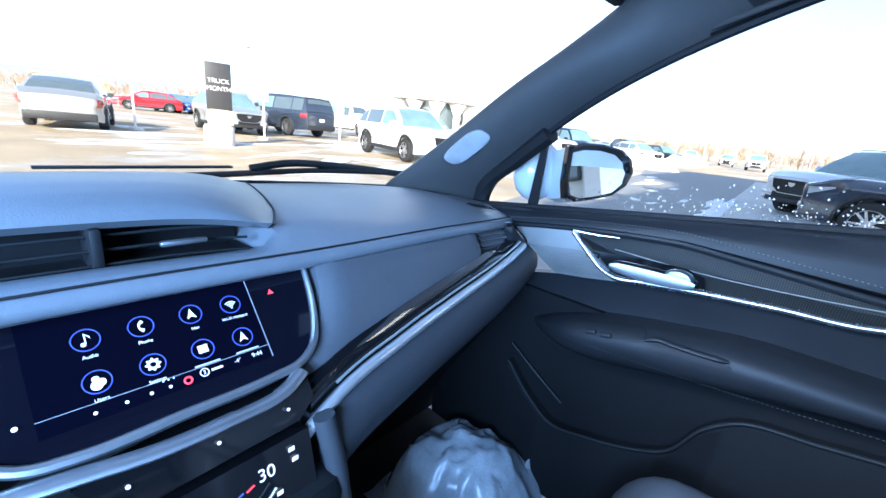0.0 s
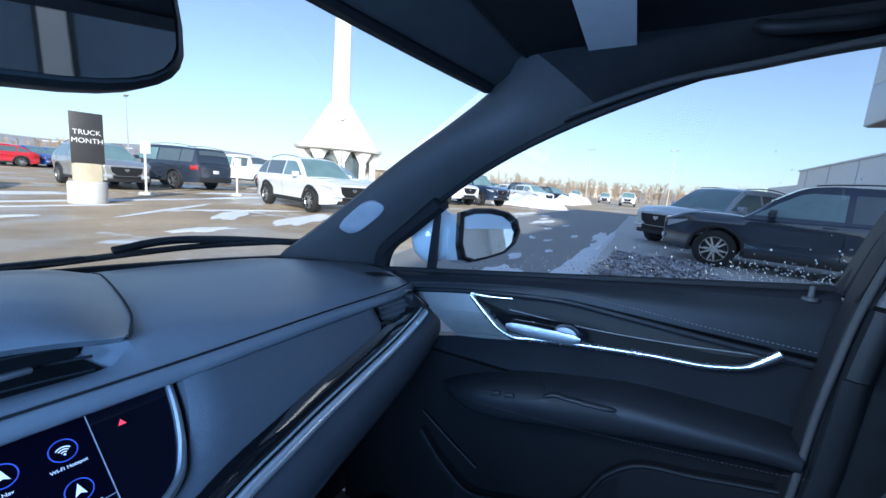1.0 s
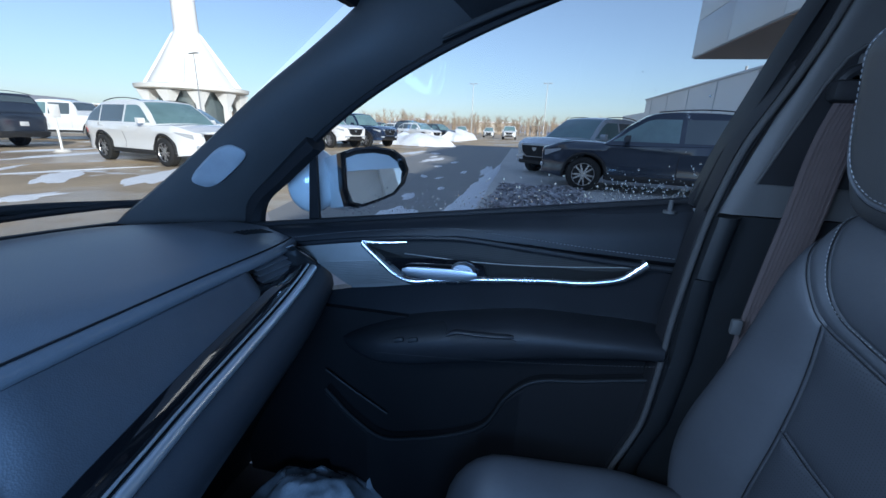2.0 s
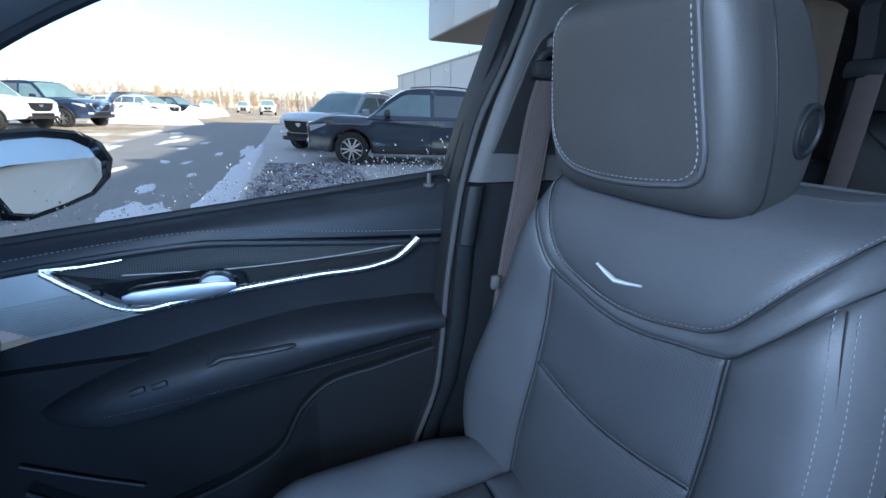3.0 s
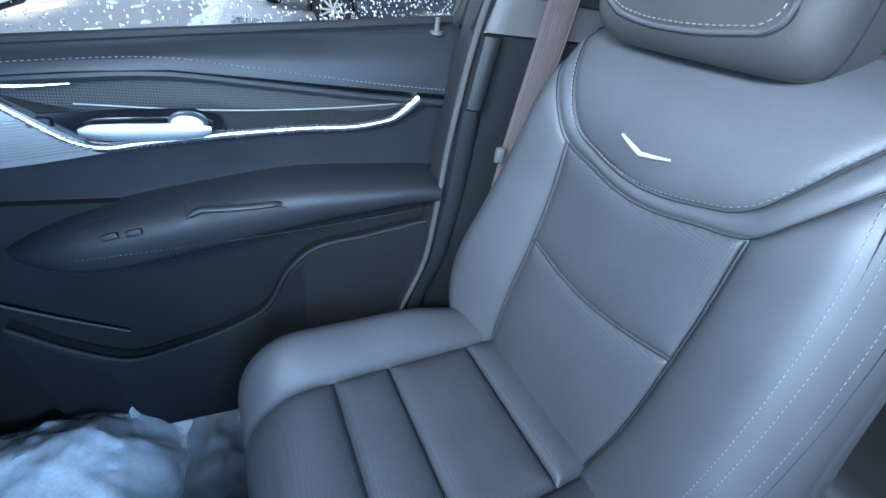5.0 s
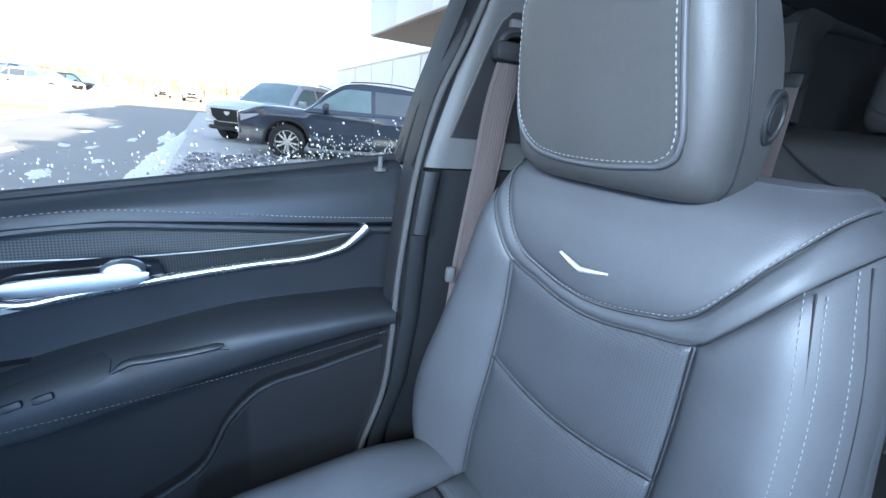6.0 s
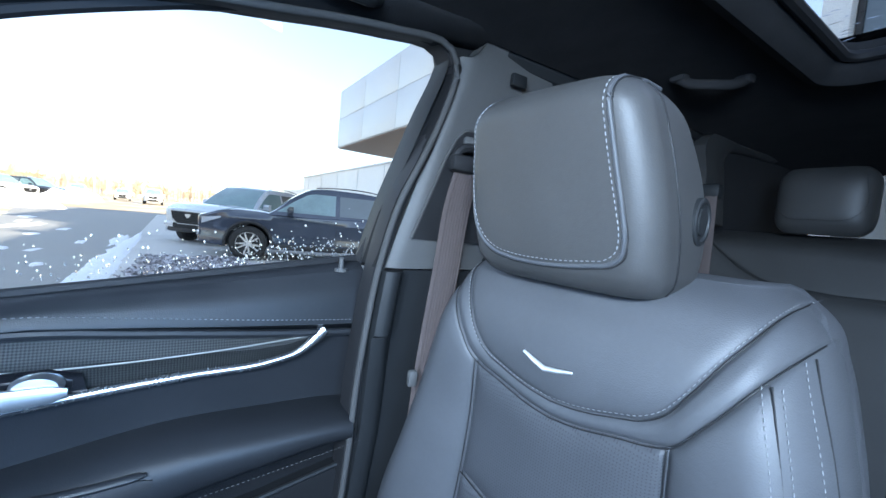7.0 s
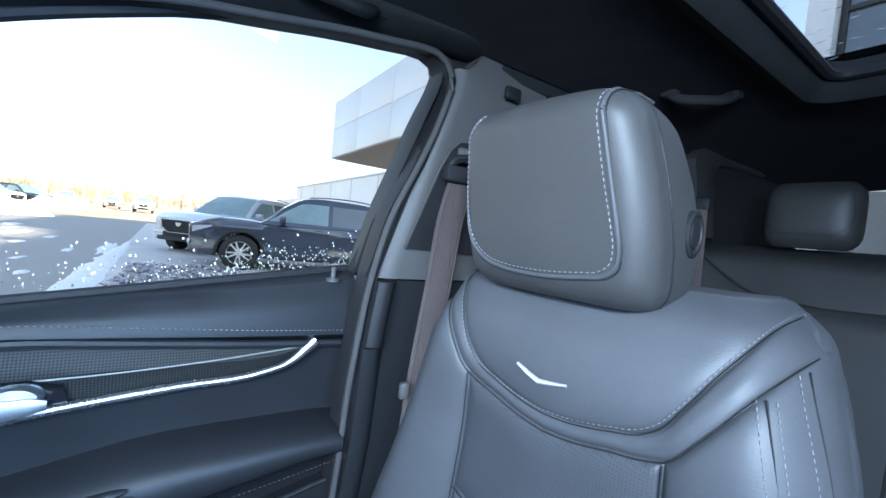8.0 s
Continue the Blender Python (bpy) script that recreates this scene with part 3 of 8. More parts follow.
def build_rear_side(side):
    """Rear door, its window opening and the panel behind it, as one lining with an opening."""
    f = (lambda p: Vector(p)) if side > 0 else mirror_x
    t = thing("rear_door", "black rear door lining with a window", "car door", "rear doors", "structure", at=f((0.68, -0.6, 0.4)))
    bm = B()
    rbox(bm, f((0.70, -0.66, 0.74)), (0.06, 0.86, 0.76), 0.02)
    part("lining", bm, PLASTIC, t)
    bm = B()
    rbox(bm, f((0.675, -0.66, 1.105)), (0.09, 0.88, 0.05), 0.018)
    part("belt_pad", bm, PLASTIC, t)
    bm = B()
    rbox(bm, f((0.635, -0.66, 1.46)), (0.06, 0.95, 0.05), 0.015)
    part("top_rail", bm, PLASTIC, t)
    bm = B()
    tube(bm, [f(p) for p in path3([(0.655, -0.25, 1.13), (0.640, -0.26, 1.30), (0.63, -0.30, 1.42), (0.628, -0.40, 1.436), (0.628, -0.80, 1.436), (0.632, -0.90, 1.41), (0.66, -0.985, 1.25), (0.675, -1.02, 1.13)], 40)], 0.014, 8)
    part("seal", bm, RUBBER, t)
    bm = B()
    shell(bm, [[f((0.685, -0.23, 1.12)), f((0.685, -1.06, 1.12))], [f((0.645, -0.23, 1.45)), f((0.645, -0.92, 1.45))]], (side * 0.004, 0, 0))
    part("pane", bm, PRIVACY, t)
    bm = B()
    # rear pillar with a dark recessed quarter panel
    shell(bm, [[f((0.66, -1.0, 0.4)), f((0.66, -1.0, 1.12)), f((0.615, -0.88, 1.47))], [f((0.60, -1.55, 0.4)), f((0.60, -1.55, 1.12)), f((0.52, -1.50, 1.45))]], (side * 0.06, 0, 0))
    quarter = part("c_pillar_trim", bm, RUBBER)
    tagged(quarter, "black rear pillar trim", "pillar trim", "rear pillars", "structure")
    bm = B()
    outer = path3([(0.590, -0.871, 1.242), (0.589, -0.852, 1.310), (0.587, -0.834, 1.368), (0.584, -0.812, 1.430), (0.582, -0.830, 1.449), (0.578, -0.951, 1.452), (0.560, -1.173, 1.452)], 30)
    inner = path3([(0.604, -1.000, 1.242), (0.602, -0.980, 1.310), (0.600, -0.962, 1.368), (0.597, -0.945, 1.415), (0.594, -0.958, 1.430), (0.588, -1.000, 1.435), (0.570, -1.173, 1.435)], 30)
    shell(bm, [[f(a.lerp(b, u) + Vector((-0.008 * math.sin(math.pi * u), 0, 0))) for a, b in zip(outer, inner)] for u in (0, 0.15, 0.4, 0.7, 0.9, 1.0)], (side * 0.03, 0, 0))
    part("quarter_frame", bm, PILLAR, quarter)


def build_rear_end():
    t = thing("tailgate", "rear tailgate with a window", "tailgate", kind="structure", at=(0, -1.6, 0.6))
    bm = B()
    rbox(bm, (0, -1.62, 0.74), (1.3, 0.06, 0.80), 0.02)
    part("lining", bm, PLASTIC, t)
    bm = B()
    shell(bm, [[Vector((-0.55, -1.62, 1.14)), Vector((0.55, -1.62, 1.14))], [Vector((-0.48, -1.50, 1.44)), Vector((0.48, -1.50, 1.44))]], (0, -0.004, 0))
    part("pane", bm, PRIVACY, t)


def build_driver_door():
    t = thing("driver_door", "black door lining on the driver side", "car door", at=(-0.72, 0.3, 0.4))
    bm = B()
    rows = []
    for z in (0.36, 0.6, 0.8, 0.95, 1.0):
        rows.append([Vector((-0.71, y, z + (belt_z(y) - 1.105) * (z / 1.0))) for y in (-0.05, 0.2, 0.5, 0.9)])
    rows.append([Vector((-0.735, y, belt_z(y))) for y in (-0.05, 0.2, 0.5, 0.9)])
    shell(bm, rows, (-0.05, 0, 0))
    part("lining", bm, PLASTIC, t)
    bm = B()
    rbox(bm, (-0.66, 0.25, 0.80), (0.09, 0.5, 0.07), 0.03)
    part("armrest", bm, LEATHER, t)
    # firewall ahead of the footwell
    bm = B()
    rbox(bm, (0, 1.12, 0.62), (1.5, 0.05, 0.72), 0.01)
    tagged(part("wall_front", bm, CARPET), "black carpeted bulkhead ahead of the footwell", "bulkhead", kind="structure")


build_floor()
build_headliner()
_rows = pillar_pair(1)
pillar_pair(-1)
build_speaker(_rows)
build_header()
build_windscreen()
build_wiper()
for _s in (1, -1):
    build_side(_s)
    build_b_pillar(_s)
    build_rear_side(_s)
build_rear_end()
build_driver_door()


# ---- passenger door ----
def build_passenger_door():
    t = thing("passenger_door", "closed black leather passenger door lining with weave inlay and chrome strip", "car door", at=(0.72, 0.35, 0.4))
    ys = [-0.032, -0.015, 0.05, 0.15, 0.25, 0.35, 0.45, 0.55, 0.65, 0.75, 0.86]

    def pad_low(y):
        return herm(y, [-0.05, 0.1, 0.25, 0.36, 0.46, 0.56, 0.70, 0.86], [0.996, 1.002, 1.012, 1.018, 1.010, 0.998, 0.975, 0.95])

    # upper pad under the glass
    rows = []
    for k in range(10):
        u = k / 9
        row = []
        for y in ys:
            top, low = belt_z(y) - 0.004, pad_low(y)
            z = lerp(low, top, u)
            x = herm(u, [0, 0.06, 0.3, 0.75, 0.93, 1.0], [0.708, 0.698, 0.696, 0.708, 0.720, 0.738])
            row.append(Vector((x, y, z)))
        rows.append(row)
    bm = B()
    shell(bm, rows, (0.035, 0, 0))
    part("upper_pad", bm, DOORSKIN, t, "black leather pad with a stitched lower seam")
    bm = B()
    line = [Vector((0.6938, lerp(-0.030, 0.70, i / 60), pad_low(lerp(-0.035, 0.70, i / 60)) + 0.018 - 0.01 * max(0, i / 60 - 0.5))) for i in range(61)]
    stitches(bm, line, (-1, 0, 0), 0.0035, 0.0028, 0.0005)
    part("stitching", bm, THREAD, t)
    bm = B()
    tube(bm, [Vector((0.7025, lerp(-0.04, 0.74, i / 40), pad_low(lerp(-0.04, 0.74, i / 40)) - 0.004)) for i in range(41)], 0.006, 8)
    part("lower_bead", bm, DOORSKIN, t)
    # belt seal along the glass
    bm = B()
    tube(bm, [Vector((0.742, y, belt_z(y) - 0.004)) for y in ys], 0.008, 8)
    part("belt_seal", bm, RUBBER, t)
    # lock pin
    bm = B()
    disc(bm, (0.712, 0.005, 1.088), (0, 0, 1), 0.010, 0.005, 20)
    disc(bm, (0.712, 0.005, 1.092), (0, 0, 1), 0.0042, 0.018, 16, 0.0036)
    part("lock_pin", bm, TRIM, t)

    def strip_z(y):
        return herm(y, [0.022, 0.040, 0.06, 0.10, 0.20, 0.30, 0.40, 0.45], [1.000, 0.985, 0.970, 0.958, 0.950, 0.940, 0.928, 0.920])
    # weave inlay between pad and strip
    rows = []
    yy = [0.026, 0.034, 0.05, 0.08, 0.12, 0.18, 0.25, 0.32, 0.40, 0.44, 0.50, 0.55]
    for k in range(7):
        u = k / 6
        row = []
        for y in yy:
            lo = strip_z(y) if y < 0.45 else lerp(0.920, 0.985, (y - 0.45) / 0.10)
            hi = pad_low(y) - 0.004
            crease = 0.006 * math.exp(-((u - 0.55) / 0.12) ** 2) * min(1, (y - 0.02) * 12)
            row.append(Vector((0.712 - 0.004 * math.sin(math.pi * u) - crease, y, lerp(min(lo, hi - 0.002), hi, u))))
        rows.append(row)
    bm = B()
    shell(bm, rows, (0.02, 0, 0))
    part("inlay", bm, WEAVE, t, "glossy dark carbon-weave inlay")
    # highlight on the inlay's crease, put in as a thin silver tube
    bm = B()
    tube(bm, path3([(0.7045, 0.05, 0.990), (0.703, 0.18, 0.978), (0.703, 0.32, 0.972), (0.704, 0.46, 0.975)], 24), 0.0010, 6)
    part("crease", bm, SILVER, t)
    # chrome strip
    knots = [(0.703, 0.026, 1.000), (0.703, 0.038, 0.988), (0.702, 0.060, 0.970), (0.701, 0.10, 0.958), (0.701, 0.20, 0.950), (0.701, 0.30, 0.940), (0.701, 0.40, 0.927), (0.700, 0.448, 0.921),
             (0.699, 0.470, 0.928), (0.699, 0.51, 0.958), (0.699, 0.545, 0.990)]
    bm = B()
    tube(bm, path3(knots, 60), lambda u: 0.0058 + 0.004 * math.exp(-(u / 0.06) ** 2), 10)
    part("chrome_strip", bm, BRIGHT, t)
    bm = B()
    tube(bm, path3([(0.700, 0.545, 0.992), (0.700, 0.50, 0.994), (0.701, 0.455, 0.999)], 12), lambda u: 0.0045 * (1 - 0.7 * u), 8)
    part("chrome_strip", bm, BRIGHT, t)
    # brushed silver wedge ahead of the strip
    a = [(0.701, 0.695, 0.976), (0.701, 0.62, 0.987), (0.701, 0.548, 0.994)]
    b = [(0.700, 0.568, 0.893), (0.700, 0.52, 0.900), (0.700, 0.44, 0.915)]
    rows = [[Vector(p).lerp(Vector(q), u / 8) + Vector((-0.006 * math.sin(math.pi * u / 8), 0, 0)) for u in range(9)] for p, q in zip(path3(a, 14), path3(b, 14))]
    bm = B()
    shell(bm, rows, (0.02, 0, 0))
    part("silver_wedge", bm, SILVER, t, "brushed silver trim wedge")
    bm = B()
    for i in range(14):
        u = 0.45 + 0.5 * i / 14
        tube(bm, [Vector(p).lerp(Vector(q), u) + Vector((-0.0062, 0, 0)) for p, q in zip(path3(a, 8), path3(b, 8))], 0.0007, 4)
    part("ribs", bm, SILVER, t)
    # handle recess, lever and pivot
    bm = B()
    rec = [(0.300, 0.940), (0.306, 0.966), (0.335, 0.974), (0.40, 0.972), (0.46, 0.966), (0.500, 0.962), (0.490, 0.944), (0.462, 0.930), (0.44, 0.926), (0.38, 0.931)]
    prism(bm, [Vector((0.7020, y, z)) for y, z in rec], (0.008, 0, 0))
    part("handle_recess", bm, PIANO, t)
    bm = B()
    rings = []
    for i in range(13):
        u = i / 12
        y, z = lerp(0.460, 0.316, u), lerp(0.945, 0.950, u) - 0.002 * math.sin(math.pi * u)
        h, w = 0.0085 + 0.0040 * math.sin(math.pi * u), 0.0045
        if i in (0, 12):
            h, w = h * 0.5, w * 0.5
        rings.append([Vector((0.690 + w * math.copysign(abs(math.cos(6.2832 * k / 12)) ** 0.5, math.cos(6.2832 * k / 12)), y, z + h * math.copysign(abs(math.sin(6.2832 * k / 12)) ** 0.7, math.sin(6.2832 * k / 12)))) for k in range(12)])
    loft(bm, rings)
    lever = part("handle", bm, CHROME, t, "satin chrome pull handle")
    bm = B()
    rings = []
    for r, d in ((0.006, 0.0), (0.020, 0.001), (0.024, 0.006), (0.025, 0.014)):
        rings.append([Vector((0.691 + d, 0.343 + r * 0.95 * math.cos(6.2832 * k / 24), 0.956 + r * 0.56 * math.sin(6.2832 * k / 24))) for k in range(24)])
    loft(bm, rings)
    part("pivot", bm, CHROME, t)
    bm = B()
    rbox(bm, (0.700, 0.500, 0.952), (0.008, 0.028, 0.014), 0.003)
    rbox(bm, (0.697, 0.505, 0.952), (0.006, 0.010, 0.009), 0.002)
    part("lock_button", bm, PLASTIC, t)
    # middle lining
    rows = []
    for k in range(8):
        u = k / 7
        rows.append([Vector((0.714 + 0.006 * math.sin(math.pi * u), y, lerp(0.80, (strip_z(y) if 0.022 < y < 0.45 else (pad_low(y) if y < 0.03 else lerp(0.92, 0.87, min(1, (y - 0.45) / 0.2)))) - 0.002, u))) for y in ys])
    bm = B()
    shell(bm, rows, (0.03, 0, 0))
    part("middle_lining", bm, DOORSKIN, t)

    # armrest: a long swelling that tapers to the front
    def arm_top(y):
        return herm(y, [-0.03, 0.0, 0.1, 0.22, 0.34, 0.42, 0.50, 0.56, 0.60], [0.880, 0.884, 0.886, 0.884, 0.864, 0.848, 0.826, 0.800, 0.776])

    def arm_low(y):
        return herm(y, [-0.03, 0.0, 0.15, 0.31, 0.46, 0.54, 0.58, 0.60], [0.836, 0.836, 0.812, 0.778, 0.748, 0.752, 0.762, 0.772])
    rings = []
    for i in range(30):
        y = lerp(-0.030, 0.598, i / 29)
        hi, lo = arm_top(y), arm_low(y)
        c, h = (hi + lo) / 2, max((hi - lo) / 2, 0.002)
        w = 0.075 * min(1, (0.60 - y) / 0.10) ** 0.5 * min(1, (y + 0.034) / 0.015) ** 0.5
        ring = []
        for k in range(20):
            a_ = 6.2832 * k / 20
            cs, sn = math.cos(a_), math.sin(a_)
            ring.append(Vector((0.715 - w * math.copysign(abs(cs) ** 0.75, cs), y, c + h * math.copysign(abs(sn) ** 0.8, sn))))
        rings.append(ring)
    bm = B()
    loft(bm, rings)
    arm = part("armrest", bm, DOORSKIN, t, "padded armrest with a stitched seam")
    bm = B()
    line = [Vector((0.6393, lerp(-0.02, 0.50, i / 50), lerp(0.845, 0.790, i / 50) - 0.006 * math.sin(math.pi * i / 50))) for i in range(51)]
    stitches(bm, line, (-1, 0, 0), 0.0032, 0.0028, 0.0004)
    part("stitching", bm, TRIM, arm)
    # switch plate let into the armrest, and the pull bar over its slot
    def arm_x(y, z):
        hi, lo = arm_top(y), arm_low(y)
        sn = max(-1.0, min(1.0, (z - (hi + lo) / 2) / ((hi - lo) / 2)))
        a_ = math.asin(math.copysign(abs(sn) ** 1.25, sn))
        w = 0.075 * min(1, (0.60 - y) / 0.10) ** 0.5
        return 0.715 - w * math.cos(a_) ** 0.75

    def plate(name, y0, y1, z0, z1, mat_, parent, lift, n=14, slope=0.0):
        rows = []
        for k in range(7):
            row = []
            for i_ in range(n + 1):
                y = lerp(y0, y1, i_ / n)
                inset = 0.25 * (1 - math.sqrt(max(0.0, 1 - (abs(2 * i_ / n - 1) ** 6))))
                z = lerp(z0(y), z1(y), lerp(inset, 1 - inset, k / 6))
                row.append(Vector((arm_x(y, z) - lift, y, z)))
            rows.append(row)
        bm_ = B()
        shell(bm_, rows, (0.010, 0, 0))
        return part(name, bm_, mat_, parent)
    low_edge = lambda y: lerp(0.835, 0.806, (y - 0.361) / 0.139)
    top_edge = lambda y: min(lerp(0.858, 0.824, (y - 0.365) / 0.130), arm_top(y) - 0.0015)
    sp = plate("switch_panel", 0.500, 0.362, low_edge, top_edge, PLASTIC, t, 0.0022)
    for y in (0.452, 0.424):
        zc = lerp(0.8265, 0.8215, (y - 0.42) / 0.03)
        bm = B()
        rbox(bm, (arm_x(y, zc) - 0.004, y, zc), (0.008, 0.020, 0.009), 0.0028, pose(0, 0, 0, -14, 20, 0))
        part("window_switch", bm, PLASTIC, sp)
    plate("pull_slot", 0.352, 0.232, lambda y: lerp(0.842, 0.828, (y - 0.232) / 0.12), lambda y: lerp(0.856, 0.846, (y - 0.232) / 0.12), RUBBER, t, 0.0016)
    bar = path3([(arm_x(y, z) - 0.004, y, z) for y, z in ((0.362, 0.842), (0.345, 0.850), (0.32, 0.8525), (0.28, 0.856), (0.238, 0.8605))], 20)
    bm = B()
    tube(bm, bar, lambda u: 0.0062 * min(1, (u + 0.05) * 6, (1.05 - u) * 8), 10, flat=0.75)
    part("pull_edge", bm, DOORSKIN, t)
    # lower lining and pocket
    rows = []
    for k in range(9):
        u = k / 8
        rows.append([Vector((lerp(0.700, 0.705, u) - 0.010 * math.sin(math.pi * u), y, lerp(0.36, 0.84, u))) for y in ys])
    bm = B()
    shell(bm, rows, (0.03, 0, 0))
    part("lower_lining", bm, DOORLOW, t)
    lip = [(0.688, -0.008, 0.792), (0.688, 0.10, 0.770), (0.686, 0.205, 0.746), (0.682, 0.235, 0.720), (0.680, 0.285, 0.636), (0.678, 0.34, 0.606), (0.676, 0.42, 0.580), (0.676, 0.50, 0.566), (0.678, 0.56, 0.600), (0.680, 0.625, 0.662)]
    bm = B()
    lp = path3(lip, 50)
    shell(bm, [[p + Vector((-0.004, 0, 0)) for p in lp], [p + Vector((-0.012, 0, -0.012)) for p in lp], [Vector((p.x - 0.006, p.y, 0.37)) for p in lp]], (0.016, 0, 0))
    part("pocket_front", bm, DOORLOW, t)
    bm = B()
    tube(bm, [p + Vector((-0.010, 0, 0)) for p in lp], 0.0035, 8)
    part("pocket_lip", bm, PLASTIC, t)
    bm = B()
    tube(bm, path3([(0.684, 0.63, 0.70), (0.684, 0.56, 0.655), (0.684, 0.49, 0.614)], 12), 0.0025, 6)
    part("pocket_lip", bm, PLASTIC, t)


# ---- dashboard ----
def dash_edge(x):
    """The front edge of the dash top, as y and z."""
    y = herm(x, [-0.7, 0.0, 0.16, 0.40, 0.62, 0.72], [0.65, 0.650, 0.652, 0.656, 0.668, 0.700])
    z = herm(x, [-0.7, 0.0, 0.16, 0.40, 0.62, 0.72], [1.000, 1.006, 1.002, 1.000, 0.992, 0.980])
    return y, z


def pad_z(x, y):
    """Height of the dash top pad, with a recess under the centre hood."""
    y0, z0 = dash_edge(x)
    u = (y - y0) / (1.10 - 0.10 * (abs(x) / 0.7) ** 3 - y0)
    rise = herm(u, [0, 0.05, 0.15, 0.4, 0.7, 1.0], [0.0, 0.008, 0.016, 0.026, 0.024, 0.010]) * (1 if abs(x) < 0.6 else 0.8)
    rise += 0.011 * math.exp(-(((x - 0.17) / 0.12) ** 2)) * max(0.0, min(1.0, (y - 0.67) / 0.04)) * max(0.0, min(1.0, (1.08 - y) / 0.1))
    if x < 0.15:
        side = max(0.0, min(1.0, (x - 0.122) / 0.028))
        deep = max(0.0, min(1.0, (y - 0.690) / 0.02))
        cover = max(0.0, min(1.0, (y - 0.80) / 0.05))
        rise = lerp(min(rise, 0.006) - 0.014 * deep * (1 - cover), rise, side * side * (3 - 2 * side))
    return z0 + rise


def hood_edge(y):
    return herm(y, [0.66, 0.69, 0.715, 0.75, 0.80, 0.853, 0.95, 1.07], [0.118, 0.138, 0.152, 0.170, 0.186, 0.200, 0.226, 0.258])


def build_dash():
    t = thing("dashboard", "black leather dashboard with chrome strip and touchscreen", "dashboard", at=(0.0, 0.8, 0.6))
    xs = [lerp(-0.72, 0.725, i / 80) for i in range(81)]
    # top pad
    rows = []
    for k in range(33):
        row = []
        for x in xs:
            y0 = dash_edge(x)[0]
            y = lerp(y0, 1.10 - 0.10 * (abs(x) / 0.7) ** 3, (k / 32) ** 1.3)
            row.append(Vector((x, y, pad_z(x, y))))
        rows.append(row)
    bm = B()
    shell(bm, rows, (0, 0.01, -0.02))
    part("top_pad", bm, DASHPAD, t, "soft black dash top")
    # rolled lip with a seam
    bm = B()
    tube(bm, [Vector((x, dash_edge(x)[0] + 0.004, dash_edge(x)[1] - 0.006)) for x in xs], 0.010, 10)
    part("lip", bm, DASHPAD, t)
    bm = B()
    tube(bm, [Vector((x, dash_edge(x)[0] + 0.006, dash_edge(x)[1] + 0.0045)) for x in xs], 0.0014, 6)
    part("seam", bm, RUBBER, t)
    # centre hood over the vents: a dome that rolls down to a curved lip
    rows = []
    for k in range(26):
        u = (k / 25) ** 1.8
        row = []
        for i in range(41):
            v = 1 - (1 - i / 40) ** 1.6
            bow = 1 - (1 - v) ** 2
            y = lerp(lerp(0.716, 0.690, v**3), 1.07, u)
            xr = hood_edge(y)
            x = lerp(-0.36, xr, v)
            ze = pad_z(max(xr, 0.152), y) + 0.0015
            ze += max(0.0, 1.037 - ze) * math.exp(-max(0.0, y - 0.69) / 0.03)
            zc = herm(u, [0, 0.012, 0.05, 0.14, 0.30, 0.6, 1.0], [1.050, 1.058, 1.067, 1.074, 1.075, 1.064, 1.040])
            dome = 1 - math.exp(-((max(0.0, xr - x) / 0.055) ** 1.3))
            row.append(Vector((x, y, max(lerp(ze, zc, dome), ze))))
        rows.append(row)
    bm = B()
    shell(bm, rows, (0, 0.012, -0.009))
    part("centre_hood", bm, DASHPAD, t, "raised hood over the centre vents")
    bm = B()
    tube(bm, [r[-1] + Vector((0.0012, 0, 0.0004)) for r in rows], 0.0013, 6)
    part("seam", bm, RUBBER, t)
    # vent slot under the hood
    v = thing("air_vent", "black centre air vents with chrome tabs", "air vent", at=(-0.05, 0.7, 1.0))
    bm = B()
    back = [(-0.36, 0.702), (0.100, 0.702), (0.122, 0.698), (0.128, 0.704), (0.124, 0.76), (-0.36, 0.77)]
    prism(bm, [Vector((x, y, 0.994)) for x, y in back], (0, 0, 0.006))
    rbox(bm, (-0.118, 0.775, 1.025), (0.49, 0.02, 0.064), 0.003)
    part("housing", bm, RUBBER, v)
    for k in range(3):
        bm = B()
        tube(bm, [Vector((x, 0.716 + 0.004 * k - 0.010 * max(0, (x - 0.04) / 0.09) ** 2, 1.006 + 0.0135 * k - 0.003 * max(0, (x - 0.04) / 0.09))) for x in (-0.35, -0.1, 0.04, 0.08, 0.105, 0.118)], 0.0016, 6)
        part("vane", bm, PLASTIC, v)
    for x in (-0.020, -0.22):
        bm = B()
        rbox(bm, (x, 0.735, 1.020), (0.010, 0.05, 0.046), 0.003)
        part("divider", bm, RUBBER, v)
    for x in (0.050, -0.115):
        bm = B()
        rbox(bm, (x, 0.706, 1.0225), (0.044, 0.007, 0.0060), 0.0022)
        part("tab", bm, CHROME, v, "chrome vent tab")
    # defroster slots on the top
    bm = B()
    rbox(bm, (0.10, 1.02, 1.056), (0.26, 0.012, 0.004), 0.001)
    part("defroster_slot", bm, RUBBER, t)
    def slot_grid(x0, x1, w, lift):
        return [[Vector((x, 0.752 - 0.14 * (x - 0.655) + v, pad_z(x, 0.752 - 0.14 * (x - 0.655) + v) + lift)) for x in [lerp(x0, x1, i / 8) for i in range(9)]] for v in (-w, 0, w)]
    bm = B()
    shell(bm, slot_grid(0.622, 0.692, 0.012, 0.0012), (0, 0, -0.004))
    slot = part("side_slot", bm, RUBBER, t)
